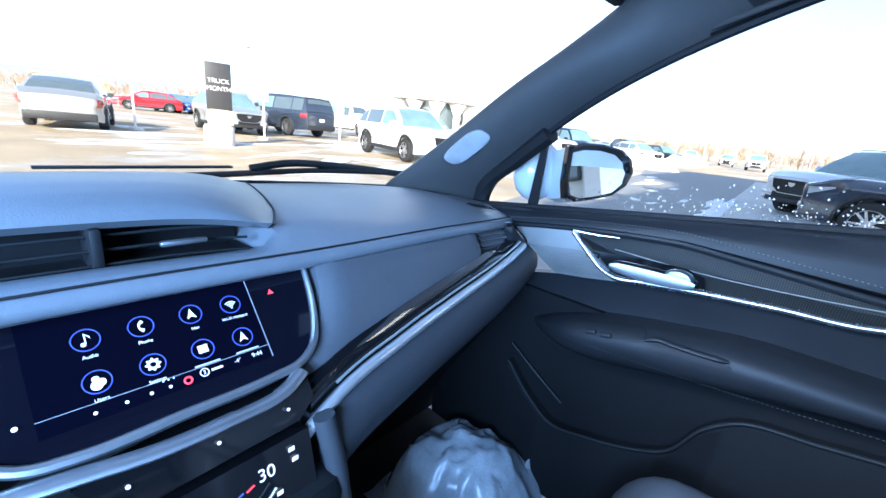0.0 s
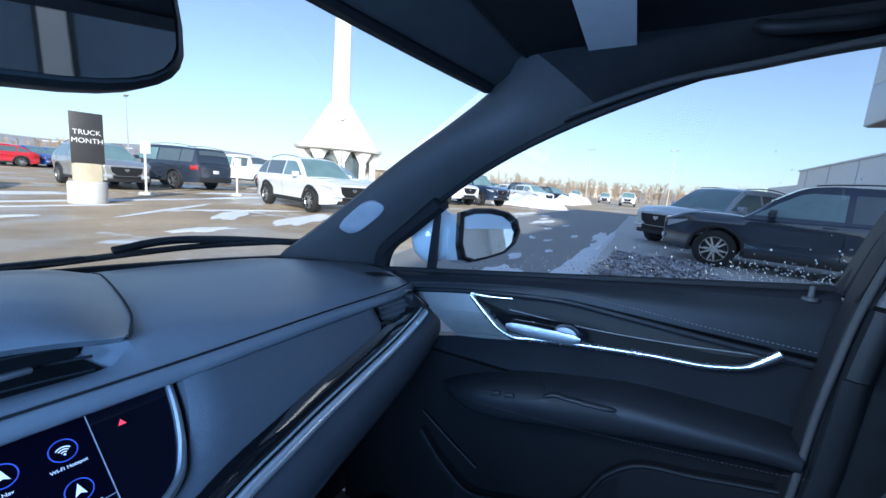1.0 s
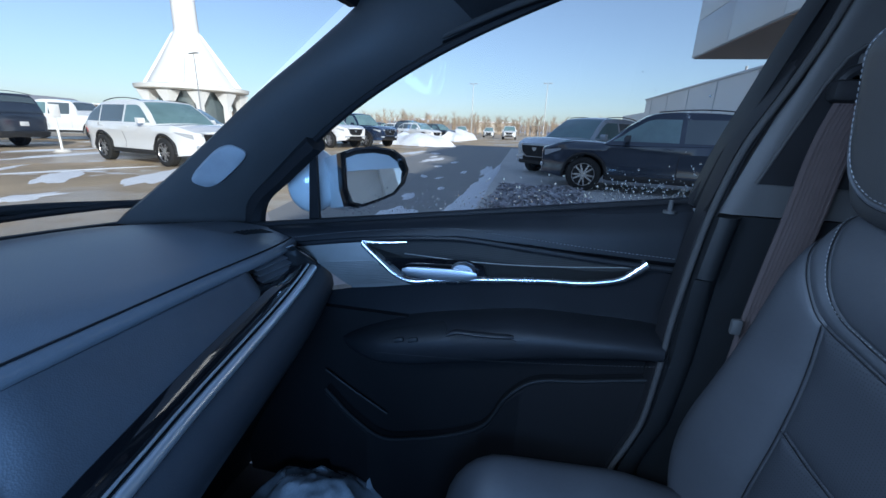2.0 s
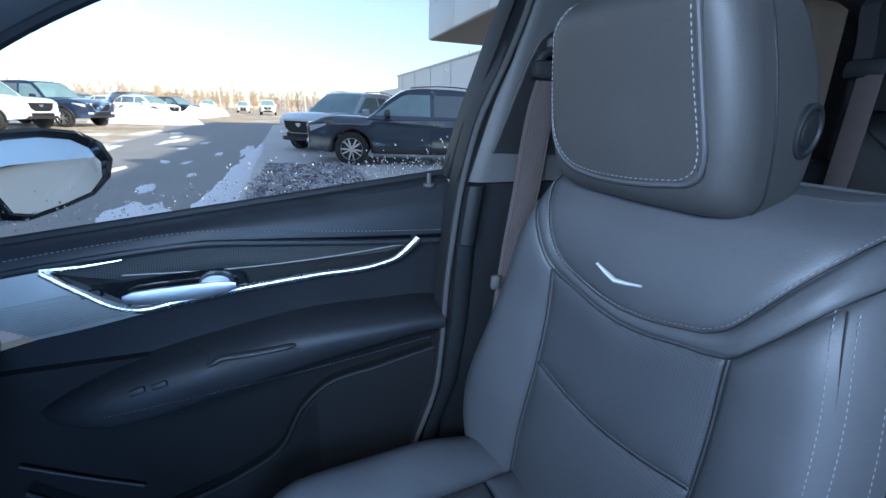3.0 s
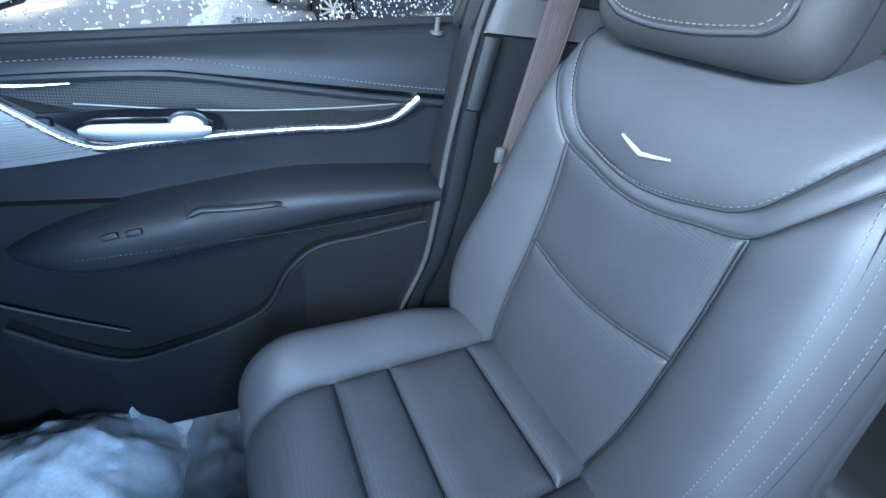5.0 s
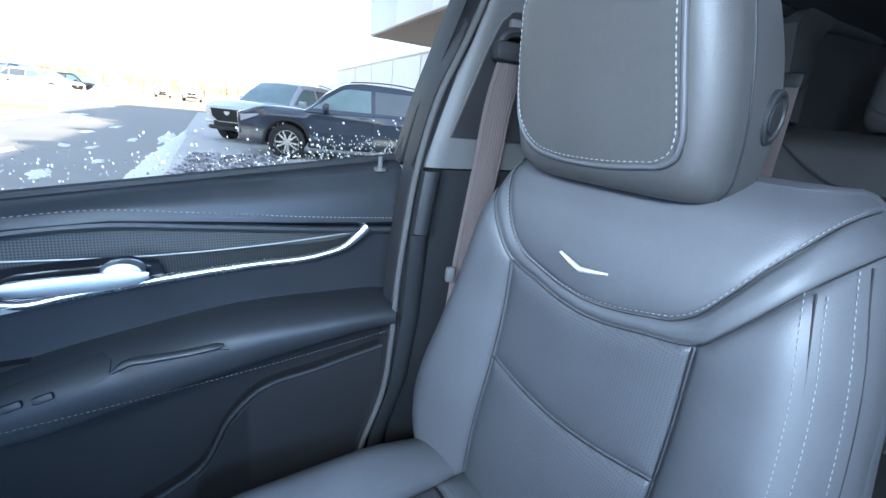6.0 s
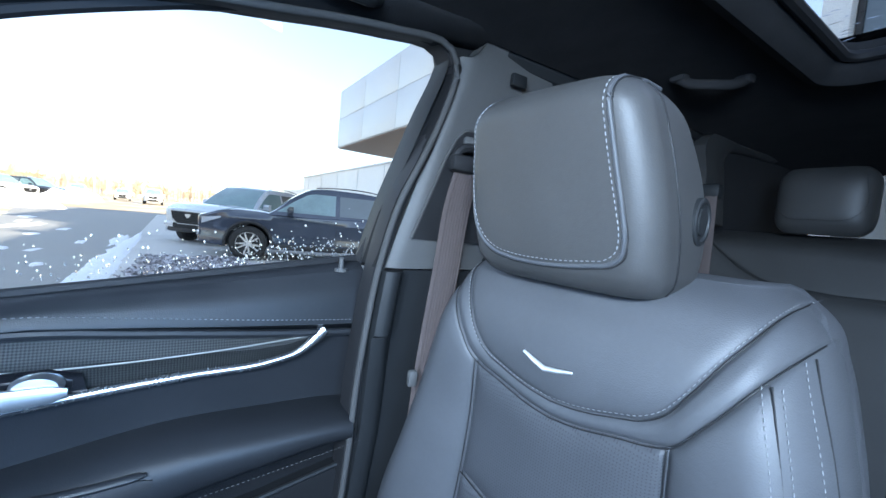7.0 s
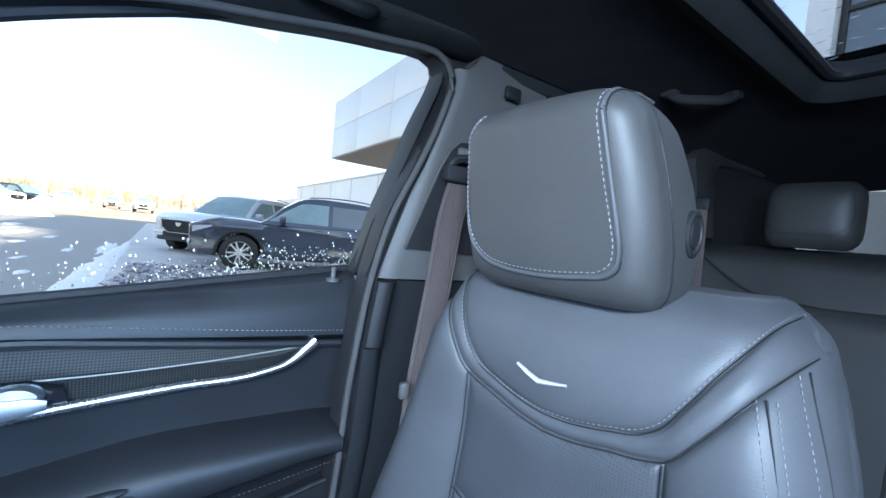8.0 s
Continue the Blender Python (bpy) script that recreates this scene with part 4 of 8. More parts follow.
    for k in range(6):
        bm = B()
        shell(bm, slot_grid(0.628 + 0.011 * k, 0.631 + 0.011 * k, 0.0115, 0.0028), (0, 0, -0.004))
        part("slot_rib", bm, PLASTIC, slot)

    # front leather panel between screen and vent, above the chrome diagonal
    def face(x, z):
        return herm(z, [0.70, 0.80, 0.86, 0.93, 1.0], [0.53, 0.545, 0.572, 0.612, 0.655]) + 0.03 * max(0, (x - 0.35) / 0.35) ** 2

    def diag(x):
        return herm(x, [0.09, 0.15, 0.26, 0.40, 0.53, 0.66, 0.70], [0.846, 0.870, 0.893, 0.915, 0.930, 0.946, 0.952])
    rows = []
    for i in range(30):
        row = []
        for k in range(13):
            z = 0.94
            for _ in range(8):
                x0 = herm(z, [0.88, 0.905, 0.917, 0.93, 0.952, 0.985], [0.112, 0.130, 0.148, 0.158, 0.167, 0.173])
                x = lerp(x0, 0.535, i / 29)
                lo, hi = diag(x) + 0.018, dash_edge(x)[1] - 0.012
                z = lerp(lo, hi, k / 12)
            roll = min(1, (i + 0.05) / 2.2, (29.1 - i) / 3)
            chamfer = 0.026 * max(0.0, (i - 25.5) / 3.5) ** 1.5
            row.append(Vector((x, face(x, z) - 0.005 * math.sin(math.pi * (0.04 + 0.92 * k / 12)) ** 0.4 * math.sin(roll * math.pi / 2) + 0.008 * (1 - math.sin(roll * math.pi / 2)) + chamfer, z)))
        rows.append(row)
    bm = B()
    shell(bm, rows, (0, 0.02, 0))
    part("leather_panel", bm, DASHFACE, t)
    # dark inlay band above the chrome
    rows = []
    for i in range(26):
        x = lerp(0.115, 0.665, i / 25)
        tall = 0.026 - 0.016 * max(0.0, min(1.0, (x - 0.52) / 0.06))
        rows.append([Vector((x, face(x, diag(x) + tall * 0.83 * k / 8) - 0.002 - 0.005 * math.sin(math.pi * k / 8), diag(x) - 0.004 + (tall + 0.004) * k / 8)) for k in range(9)])
    bm = B()
    shell(bm, rows, (0, 0.02, 0))
    part("inlay_band", bm, PIANO, t, "glossy black inlay along the chrome strip")
    # chrome diagonal
    bm = B()
    tube(bm, [Vector((x, face(x, diag(x)) - 0.0125, diag(x) - 0.006)) for x in [lerp(0.095, 0.664, i / 30) for i in range(31)]], 0.0072, 14)
    part("chrome_strip", bm, BAR, t)
    bm = B()
    tube(bm, [Vector((x, face(x, diag(x) + 0.005) - 0.0085, diag(x) + 0.005)) for x in [lerp(0.15, 0.655, i / 30) for i in range(31)]], 0.0018, 8)
    part("chrome_line", bm, BAR, t)
    # lower bolster under the chrome
    rings = []
    for i in range(24):
        x = lerp(0.115, 0.736, i / 23)
        z0 = diag(x) - 0.013
        y0 = face(x, z0)
        ring = []
        for a, b in ((0.004, 0.004), (-0.012, -0.003), (-0.024, -0.014), (-0.032, -0.030), (-0.034, -0.048), (-0.028, -0.068), (-0.012, -0.088), (0.014, -0.102), (0.05, -0.108), (0.10, -0.11), (0.12, -0.05), (0.06, 0.0)):
            k = 1.0 if x < 0.71 else math.sqrt(max(0.05, 1 - ((x - 0.71) / 0.027) ** 2))
            ring.append(Vector((x, y0 + a * k, z0 + b)))
        rings.append(ring)
    bm = B()
    loft(bm, rings)
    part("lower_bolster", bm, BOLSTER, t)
    # glovebox
    bm = B()
    rows = [[Vector((x, herm(z, [0.33, 0.48, 0.62, 0.80], [0.90, 0.84, 0.76, 0.66]), z)) for x in (0.08, 0.3, 0.5, 0.76)] for z in (0.86, 0.80, 0.72, 0.62, 0.54, 0.48, 0.33)]
    shell(bm, rows, (0, 0.05, 0))
    part("glovebox", bm, DOORLOW, t)
    # side vent
    v = thing("air_vent", "black corner air vent with a chrome frame", "air vent", at=(0.6, 0.66, 0.95))
    bm = B()
    hole = [(0.548, 0.676, 0.986), (0.645, 0.673, 0.982), (0.690, 0.662, 0.955), (0.650, 0.650, 0.934), (0.535, 0.658, 0.940)]
    prism(bm, [Vector(p) + Vector((0, 0.022, 0)) for p in hole], (0, 0.05, 0))
    part("housing", bm, RUBBER, v)
    for k in range(5):
        q = k / 4
        a, b = Vector((lerp(0.540, 0.549, q), lerp(0.652, 0.672, q), lerp(0.945, 0.981, q))), Vector((lerp(0.640, 0.632, q), lerp(0.650, 0.672, q), lerp(0.940, 0.977, q)))
        bm = B()
        prism(bm, [a, b, b + Vector((0, 0.022, 0.007)), a + Vector((0, 0.022, 0.007))], (0, 0.0006, -0.0026))
        part("vane", bm, VANE, v)
    bm = B()
    rows = []
    for i in range(9):
        w = i / 8
        p, q = Vector((0.640, 0.660, 0.979)).lerp(Vector((0.632, 0.642, 0.934)), w), Vector((0.652, 0.668, 0.985)).lerp(Vector((0.706, 0.642, 0.932)), herm(w, [0, 0.4, 1], [0, 0.55, 1]))
        rows.append([p.lerp(q, k / 5) + Vector((0, -0.010 * math.sin(math.pi * k / 5), 0)) for k in range(6)])
    shell(bm, rows, (0, 0.02, 0))
    part("corner_piece", bm, PLASTIC, v)
    bm = B()
    tube(bm, path3([(0.545, 0.667, 0.990), (0.60, 0.667, 0.989), (0.650, 0.664, 0.986)], 16), 0.0020, 8)
    part("frame", bm, BRIGHT, v)
    bm = B()
    tube(bm, path3([(0.650, 0.664, 0.986), (0.680, 0.652, 0.962), (0.708, 0.638, 0.930)], 16), 0.0026, 8)
    part("frame", bm, PIANO, v)
    bm = B()
    tube(bm, [(0.694, 0.638, 0.934), (0.706, 0.634, 0.928)], 0.0055, 10)
    part("frame_tip", bm, BRIGHT, v)
    return face


def build_console():
    """Touchscreen, its bezel, the button row and the climate panel, on one leaning face."""
    t = thing("touchscreen", "lit glossy touchscreen showing round app icons", "touchscreen", at=(0.0, 0.62, 0.94))
    sl = Vector((0, 0.707, 0.707))
    O = Vector((0.004, 0.6365, 0.952))  # centre of the icon field
    nrm = Vector((0, -0.707, 0.707))

    def at(a, b, d=0.0):
        return O + Vector((a, 0, 0)) + sl * b + nrm * d

    def place(a, b, d=0.0):
        m = Matrix(((1, 0, 0, 0), (0, 0.707, -0.707, 0), (0, 0.707, 0.707, 0), (0, 0, 0, 1)))
        return Matrix.Translation(at(a, b, d)) @ m
    out = [(-0.165, 0.050), (0.162, 0.050), (0.155, 0.0), (0.146, -0.030), (0.134, -0.052), (0.112, -0.064), (0.08, -0.067), (-0.075, -0.067), (-0.095, -0.064), (-0.118, -0.050), (-0.140, 0.0)]
    bm = B()
    prism(bm, [at(a, b, 0.0) for a, b in out], -nrm * 0.02)
    part("black_glass", bm, SCREEN, t)
    bm = B()
    bez = [at(a, b, 0.001) for a, b in ((0.160, 0.045), (0.153, 0.0), (0.144, -0.030), (0.132, -0.052), (0.112, -0.065), (0.08, -0.069), (0.0, -0.070), (-0.075, -0.069), (-0.097, -0.065), (-0.120, -0.050), (-0.142, 0.0), (-0.16, 0.045))]
    tube(bm, path3(bez, 60), lambda u: 0.0035 + 0.0015 * math.sin(math.pi * u), 8)
    part("bezel", bm, CHROME, t)
    bm = B()
    prism(bm, [at(a, b, 0.0008) for a, b in ((-0.088, 0.046), (0.087, 0.046), (0.087, -0.048), (-0.088, -0.048))], -nrm * 0.0005)
    part("display", bm, LITDARK, t)
    bm = B()
    prism(bm, [at(a, b, 0.0012) for a, b in ((0.087, 0.046), (0.0878, 0.046), (0.0878, -0.048), (0.087, -0.048))], -nrm * 0.0005)
    prism(bm, [at(a, b, 0.0012) for a, b in ((-0.088, -0.0345), (0.087, -0.0345), (0.087, -0.035), (-0.088, -0.035))], -nrm * 0.0005)
    part("rule", bm, LITGREY, t)
    cols, rws = (-0.049, -0.011, 0.029, 0.066), (0.0185, -0.0185)
    names = (("Audio", "Phone", "Nav", "Wi-Fi Hotspot"), ("Users", "Settings", None, None))
    for j, b in enumerate(rws):
        for i, a in enumerate(cols):
            bm = B()
            ring = [at(a + 0.0094 * math.cos(x), b + 0.0094 * math.sin(x), 0.0014) for x in [6.2832 * k / 32 for k in range(32)]]
            tube(bm, ring, 0.0005, 6, closed=True)
            ic = part("icon_ring", bm, LITBLUE, t)
            bm = B()
            e = 0.0016
            if (i, j) == (0, 0):
                disc(bm, at(a - 0.0025, b - 0.0045, e), nrm, 0.0021, 0.0003, 14)
                prism(bm, [at(a + p, b + q, e) for p, q in ((-0.001, -0.004), (0.0, -0.004), (0.0, 0.0055), (0.0035, 0.001), (0.0035, 0.003), (-0.001, 0.007))], nrm * 0.0003)
            elif (i, j) == (1, 0):
                tube(bm, [at(a + 0.004 - 0.0075 * math.cos(x) * 0.8, b + 0.0055 * math.sin(x), e) for x in [lerp(-1.2, 1.2, k / 8) for k in range(9)]], lambda u: 0.0008 + 0.0011 * abs(2 * u - 1), 6)
            elif (i, j) in ((2, 0), (3, 1)):
                prism(bm, [at(a + p, b + q, e) for p, q in ((0, 0.0068), (0.0048, -0.0055), (0, -0.0028), (-0.0048, -0.0055))], nrm * 0.0003)
            elif (i, j) == (3, 0):
                for r in (0.003, 0.0055, 0.008):
                    tube(bm, [at(a + r * math.sin(x), b - 0.0045 + r * math.cos(x), e) for x in [lerp(-0.8, 0.8, k / 8) for k in range(9)]], 0.0006, 6)
                disc(bm, at(a, b - 0.0045, e), nrm, 0.0011, 0.0003, 10)
            elif (i, j) == (0, 1):
                for p, q, r in ((-0.001, 0.0028, 0.003), (-0.001, -0.0035, 0.0048), (0.0028, -0.0015, 0.0038)):
                    disc(bm, at(a + p, b + q, e), nrm, r, 0.0003, 18)
            elif (i, j) == (1, 1):
                tube(bm, [at(a + 0.0042 * math.cos(x), b + 0.0042 * math.sin(x), e) for x in [6.2832 * k / 20 for k in range(20)]], 0.0014, 6, closed=True)
                for k in range(8):
                    disc(bm, at(a + 0.006 * math.cos(k * 0.7854), b + 0.006 * math.sin(k * 0.7854), e), nrm, 0.0011, 0.0003, 8)
            else:
                rbox(bm, at(a, b, e), (0.010, 0.009, 0.0004), 0.0001, place(0, 0).to_3x3().to_4x4())
            mid_ = at(a, b, e)
            bmesh.ops.scale(bm, vec=(0.84, 0.84, 0.84), space=Matrix.Translation(-mid_), verts=bm.verts)
            part("icon", bm, LIT, ic)
            if names[j][i]:
                words("lettering", names[j][i], 0.0042, place(a, b - 0.0148, 0.0012), LIT, ic, 0.0001)
            else:
                bm = B()
                rbox(bm, at(a, b - 0.0148, 0.0012), (0.022, 0.0014, 0.0003), 0, place(0, 0).to_3x3().to_4x4())
                part("caption_bar", bm, LITDIM, ic)
    words("clock_text", "9:44", 0.0060, place(0.073, -0.0405, 0.0012), LIT, t, 0.0001)
    words("lettering", "-4°", 0.0055, place(0.054, -0.0405, 0.0012), LIT, t, 0.0001)
    bm = B()
    ring = [at(0.024 + 0.0036 * math.cos(x), -0.0405 + 0.0036 * math.sin(x), 0.0014) for x in [6.2832 * k / 20 for k in range(20)]]
    tube(bm, ring, 0.0004, 6, closed=True)
    for k in range(3):
        disc(bm, at(0.0 - 0.004 * k, -0.036, 0.0012), nrm, 0.0007, 0.0003, 8)
    rbox(bm, at(0.035, -0.0405, 0.0012), (0.010, 0.002, 0.0003), 0, place(0, 0).to_3x3().to_4x4())
    part("status_icons", bm, LIT, t)
    words("lettering", "2", 0.0050, place(0.024, -0.0405, 0.0012), LIT, t, 0.0001)
    bm = B()
    for k, a in enumerate((-0.055, -0.035, -0.018, -0.004)):
        disc(bm, at(a, -0.0425, 0.0012), nrm, 0.0014, 0.0003, 12)
    part("status_icons", bm, LIT, t)
    bm = B()
    tube(bm, [at(0.010 + 0.003 * math.cos(x), -0.0425 + 0.003 * math.sin(x), 0.0014) for x in [6.2832 * k / 16 for k in range(16)]], 0.0009, 6, closed=True)
    part("status_ring", bm, LITRED, t)
    bm = B()
    prism(bm, [at(0.110 + p, 0.022 + q, 0.0012) for p, q in ((0, 0.0032), (0.0034, -0.0026), (-0.0034, -0.0026))], nrm * 0.0003)
    part("hazard_mark", bm, LITRED, t, "red hazard triangle")
    bm = B()
    rbox(bm, at(-0.112, -0.034, 0.0012), (0.005, 0.005, 0.0004), 0, place(0, 0).to_3x3().to_4x4())
    part("warning_lamp", bm, LITORANGE, t)
    bm = B()
    disc(bm, at(-0.098, -0.034, 0.0012), nrm, 0.0018, 0.0003, 12)
    part("status_icons", bm, LIT, t)

    # chrome shelf and button row under the screen
    c = thing("button_panel", "glossy black button row under a chrome bar", "control panel", at=(0.0, 0.57, 0.88))
    bm = B()
    tube(bm, path3([(-0.120, 0.582, 0.900), (-0.062, 0.574, 0.896), (-0.03, 0.570, 0.893), (0.03, 0.568, 0.892), (0.09, 0.572, 0.895), (0.112, 0.582, 0.901)], 24), 0.0085, 10, flat=0.55)
    part("chrome_bar", bm, CHROME, c)
    bm = B()
    pl = [(-0.075, 0.568, 0.892), (0.115, 0.576, 0.898), (0.117, 0.566, 0.876), (0.095, 0.556, 0.864), (-0.035, 0.553, 0.862), (-0.06, 0.556, 0.868)]
    prism(bm, [Vector(p) for p in pl], (0, 0.03, -0.01))
    part("panel", bm, PIANO, c)
    for x in (-0.045, 0.020, 0.085):
        bm = B()
        disc(bm, (x, 0.5605, 0.880), (0, -0.9, 0.3), 0.0017, 0.0008, 10)
        part("button_icon", bm, LIT, c)
    # climate panel
    k = thing("climate_panel", "glossy black climate panel with lit digits", "control panel", at=(0.0, 0.55, 0.82))
    bm = B()
    prism(bm, [Vector(p) for p in ((-0.10, 0.548, 0.855), (0.100, 0.548, 0.858), (0.096, 0.505, 0.74), (-0.10, 0.505, 0.74))], (0, 0.03, -0.01))
    part("panel", bm, PIANO, k)
    tilt = Matrix(((1, 0, 0, 0), (0, 0.33, -0.94, 0), (0, 0.94, 0.33, 0), (0, 0, 0, 1)))
    words("digits", "30", 0.017, Matrix.Translation((0.052, 0.5402, 0.838)) @ tilt, LIT, k, 0.0001)
    bm = B()
    rbox(bm, (0.036, 0.5385, 0.833), (0.008, 0.0005, 0.002), 0, pose(0, 0, 0, 0, -25, 0))
    part("red_mark", bm, LITRED, k)
    for p in ((0.026, 0.5385, 0.831), (0.004, 0.530, 0.812)):
        bm = B()
        rbox(bm, p, (0.008, 0.0005, 0.002), 0, pose(0, 0, 0, 0, -25, 0))
        part("blue_mark", bm, LITBLUE, k)
    for x, z in ((0.078, 0.848), (0.080, 0.838), (0.060, 0.816), (0.052, 0.806), (0.022, 0.818)):
        bm = B()
        rbox(bm, (x, 0.548 - (0.858 - z) * 0.36 - 0.002, z), (0.006, 0.0006, 0.005), 0)
        part("button_icon", bm, LIT, k)
    bm = B()
    tube(bm, path3([(0.03, 0.523, 0.806), (0.045, 0.527, 0.818), (0.056, 0.530, 0.826)], 8), 0.002, 8)
    part("rocker", bm, CHROME, k)
    # console side wall towards the footwell
    s = thing("centre_console", "black leather centre console side", "console", at=(0.0, 0.4, 0.4))
    bm = B()
    rbox(bm, (0.0, 0.62, 0.66), (0.26, 0.22, 0.30), 0.03)
    part("climate_panel", bm, PLASTIC, s)
    bm = B()
    rbox(bm, (0.0, 0.15, 0.50), (0.24, 0.95, 0.36), 0.04)
    part("tunnel", bm, LEATHER, s)
    bm = B()
    tube(bm, path3([(0.118, 0.548, 0.862), (0.126, 0.535, 0.80), (0.136, 0.53, 0.70), (0.138, 0.53, 0.60)], 20), 0.012, 10)
    part("side_roll", bm, LEATHER, s)


build_passenger_door()
build_dash()
build_console()


# ---- front passenger seat ----
SEAT_AT = Matrix.Translation((0.393, -0.136, 0)) @ pose(0, 0, 0, 0, 0, 6.2)


def seat_hw(z):
    return herm(z, [0.50, 0.58, 0.62, 0.66, 0.71, 0.77, 0.84, 0.93, 1.03, 1.09, 1.125, 1.148], [0.165, 0.212, 0.240, 0.266, 0.281, 0.279, 0.265, 0.248, 0.230, 0.214, 0.198, 0.168])


def seat_seam(z):
    return herm(z, [0.50, 0.62, 0.72, 0.845, 1.0, 1.15], [0.115, 0.119, 0.128, 0.126, 0.122, 0.122])


def seat_d(s, z):
    """The front of the backrest."""
    c = herm(z, [0.50, 0.58, 0.65, 0.72, 0.84, 0.92, 1.0, 1.05, 1.10, 1.135, 1.15], [0.050, 0.044, 0.034, 0.022, 0.004, -0.002, 0.000, 0.000, -0.016, -0.045, -0.075])
    hw, b = seat_hw(z), seat_seam(z)
    a = abs(s)
    bol = herm(z, [0.50, 0.62, 0.75, 0.9, 1.0, 1.08, 1.15], [0.02, 0.040, 0.048, 0.034, 0.016, 0.004, 0.0])
    w = max(hw - b, 0.02)
    t = (a - b) / w
    if t > 0:
        c += bol * math.sin(min(t, 1) * math.pi * 0.5) ** 0.8
    e = (a / hw - 0.74) / 0.26
    if e > 0:
        c -= 0.085 * (1 - math.sqrt(max(0.0, 1 - min(e, 1) ** 2.2)))
    return c + 0.004 * (1 - (a / hw) ** 2)


def yoke_z(s):
    return herm(abs(s), [0, 0.03, 0.075, 0.103, 0.118, 0.136, 0.152, 0.168, 0.178, 0.22], [0.995, 0.998, 1.009, 1.019, 1.031, 1.058, 1.086, 1.112, 1.130, 1.15])


def band_z(s):
    return herm(abs(s), [0, 0.03, 0.078, 0.112, 0.124, 0.150, 0.193, 0.215, 0.28], [0.976, 0.979, 0.990, 0.998, 1.003, 1.036, 1.098, 1.122, 1.15])


def low_z(s):
    return herm(abs(s), [0, 0.02, 0.065, 0.13, 0.3], [0.826, 0.827, 0.832, 0.845, 0.86])


def spaced(n):
    """Steps from 0 to 1 that crowd at both ends."""
    return [0.5 * (lerp(2 * k / n, 1 - math.cos(math.pi * k / n), 0.8)) for k in range(n + 1)]


def seat_patch(name, left, right, low, high, material, parent, nu=30, nv=20, seams="lrbt", depth=0.0055, label="", surf=seat_d, puff=0.004):
    """A leather piece sewn in along its edges, on the surface surf(s, z)."""
    rows = []
    for v in spaced(nv):
        row = []
        for a in spaced(nu):
            z = (low(0) + high(0)) / 2
            for _ in range(22):
                sl, sr = left(z), right(z)
                s = lerp(sl, sr, a)
                z = 0.5 * z + 0.5 * lerp(low(s), high(s), v)
            hgt, wid = abs(high(s) - low(s)), abs(sr - sl)
            ds = [x for k, x in (("b", v * hgt), ("t", (1 - v) * hgt), ("l", a * wid), ("r", (1 - a) * wid)) if k in seams]
            e = min(ds) if ds else 1
            g = depth * 0.75 * math.exp(-((e / 0.0032) ** 2)) + depth * 0.45 * math.exp(-((e / 0.014) ** 2))
            p = puff * (1 - math.exp(-e / 0.03))
            row.append((s, z, g - p))
        rows.append(row)
    bm = B()
    grid(bm, [[Vector((s, surf(s, z) - g, z)) for s, z, g in row] for row in rows])
    return part(name, bm, material, parent, label, sharp=1.4)


def top_z(s):
    """The upper outline of the backrest."""
    return float(np.interp(abs(s), [0.0, 0.120, 0.150, 0.168, 0.184, 0.198, 0.216, 0.234], [1.1485, 1.1485, 1.1485, 1.148, 1.138, 1.125, 1.09, 1.03]))


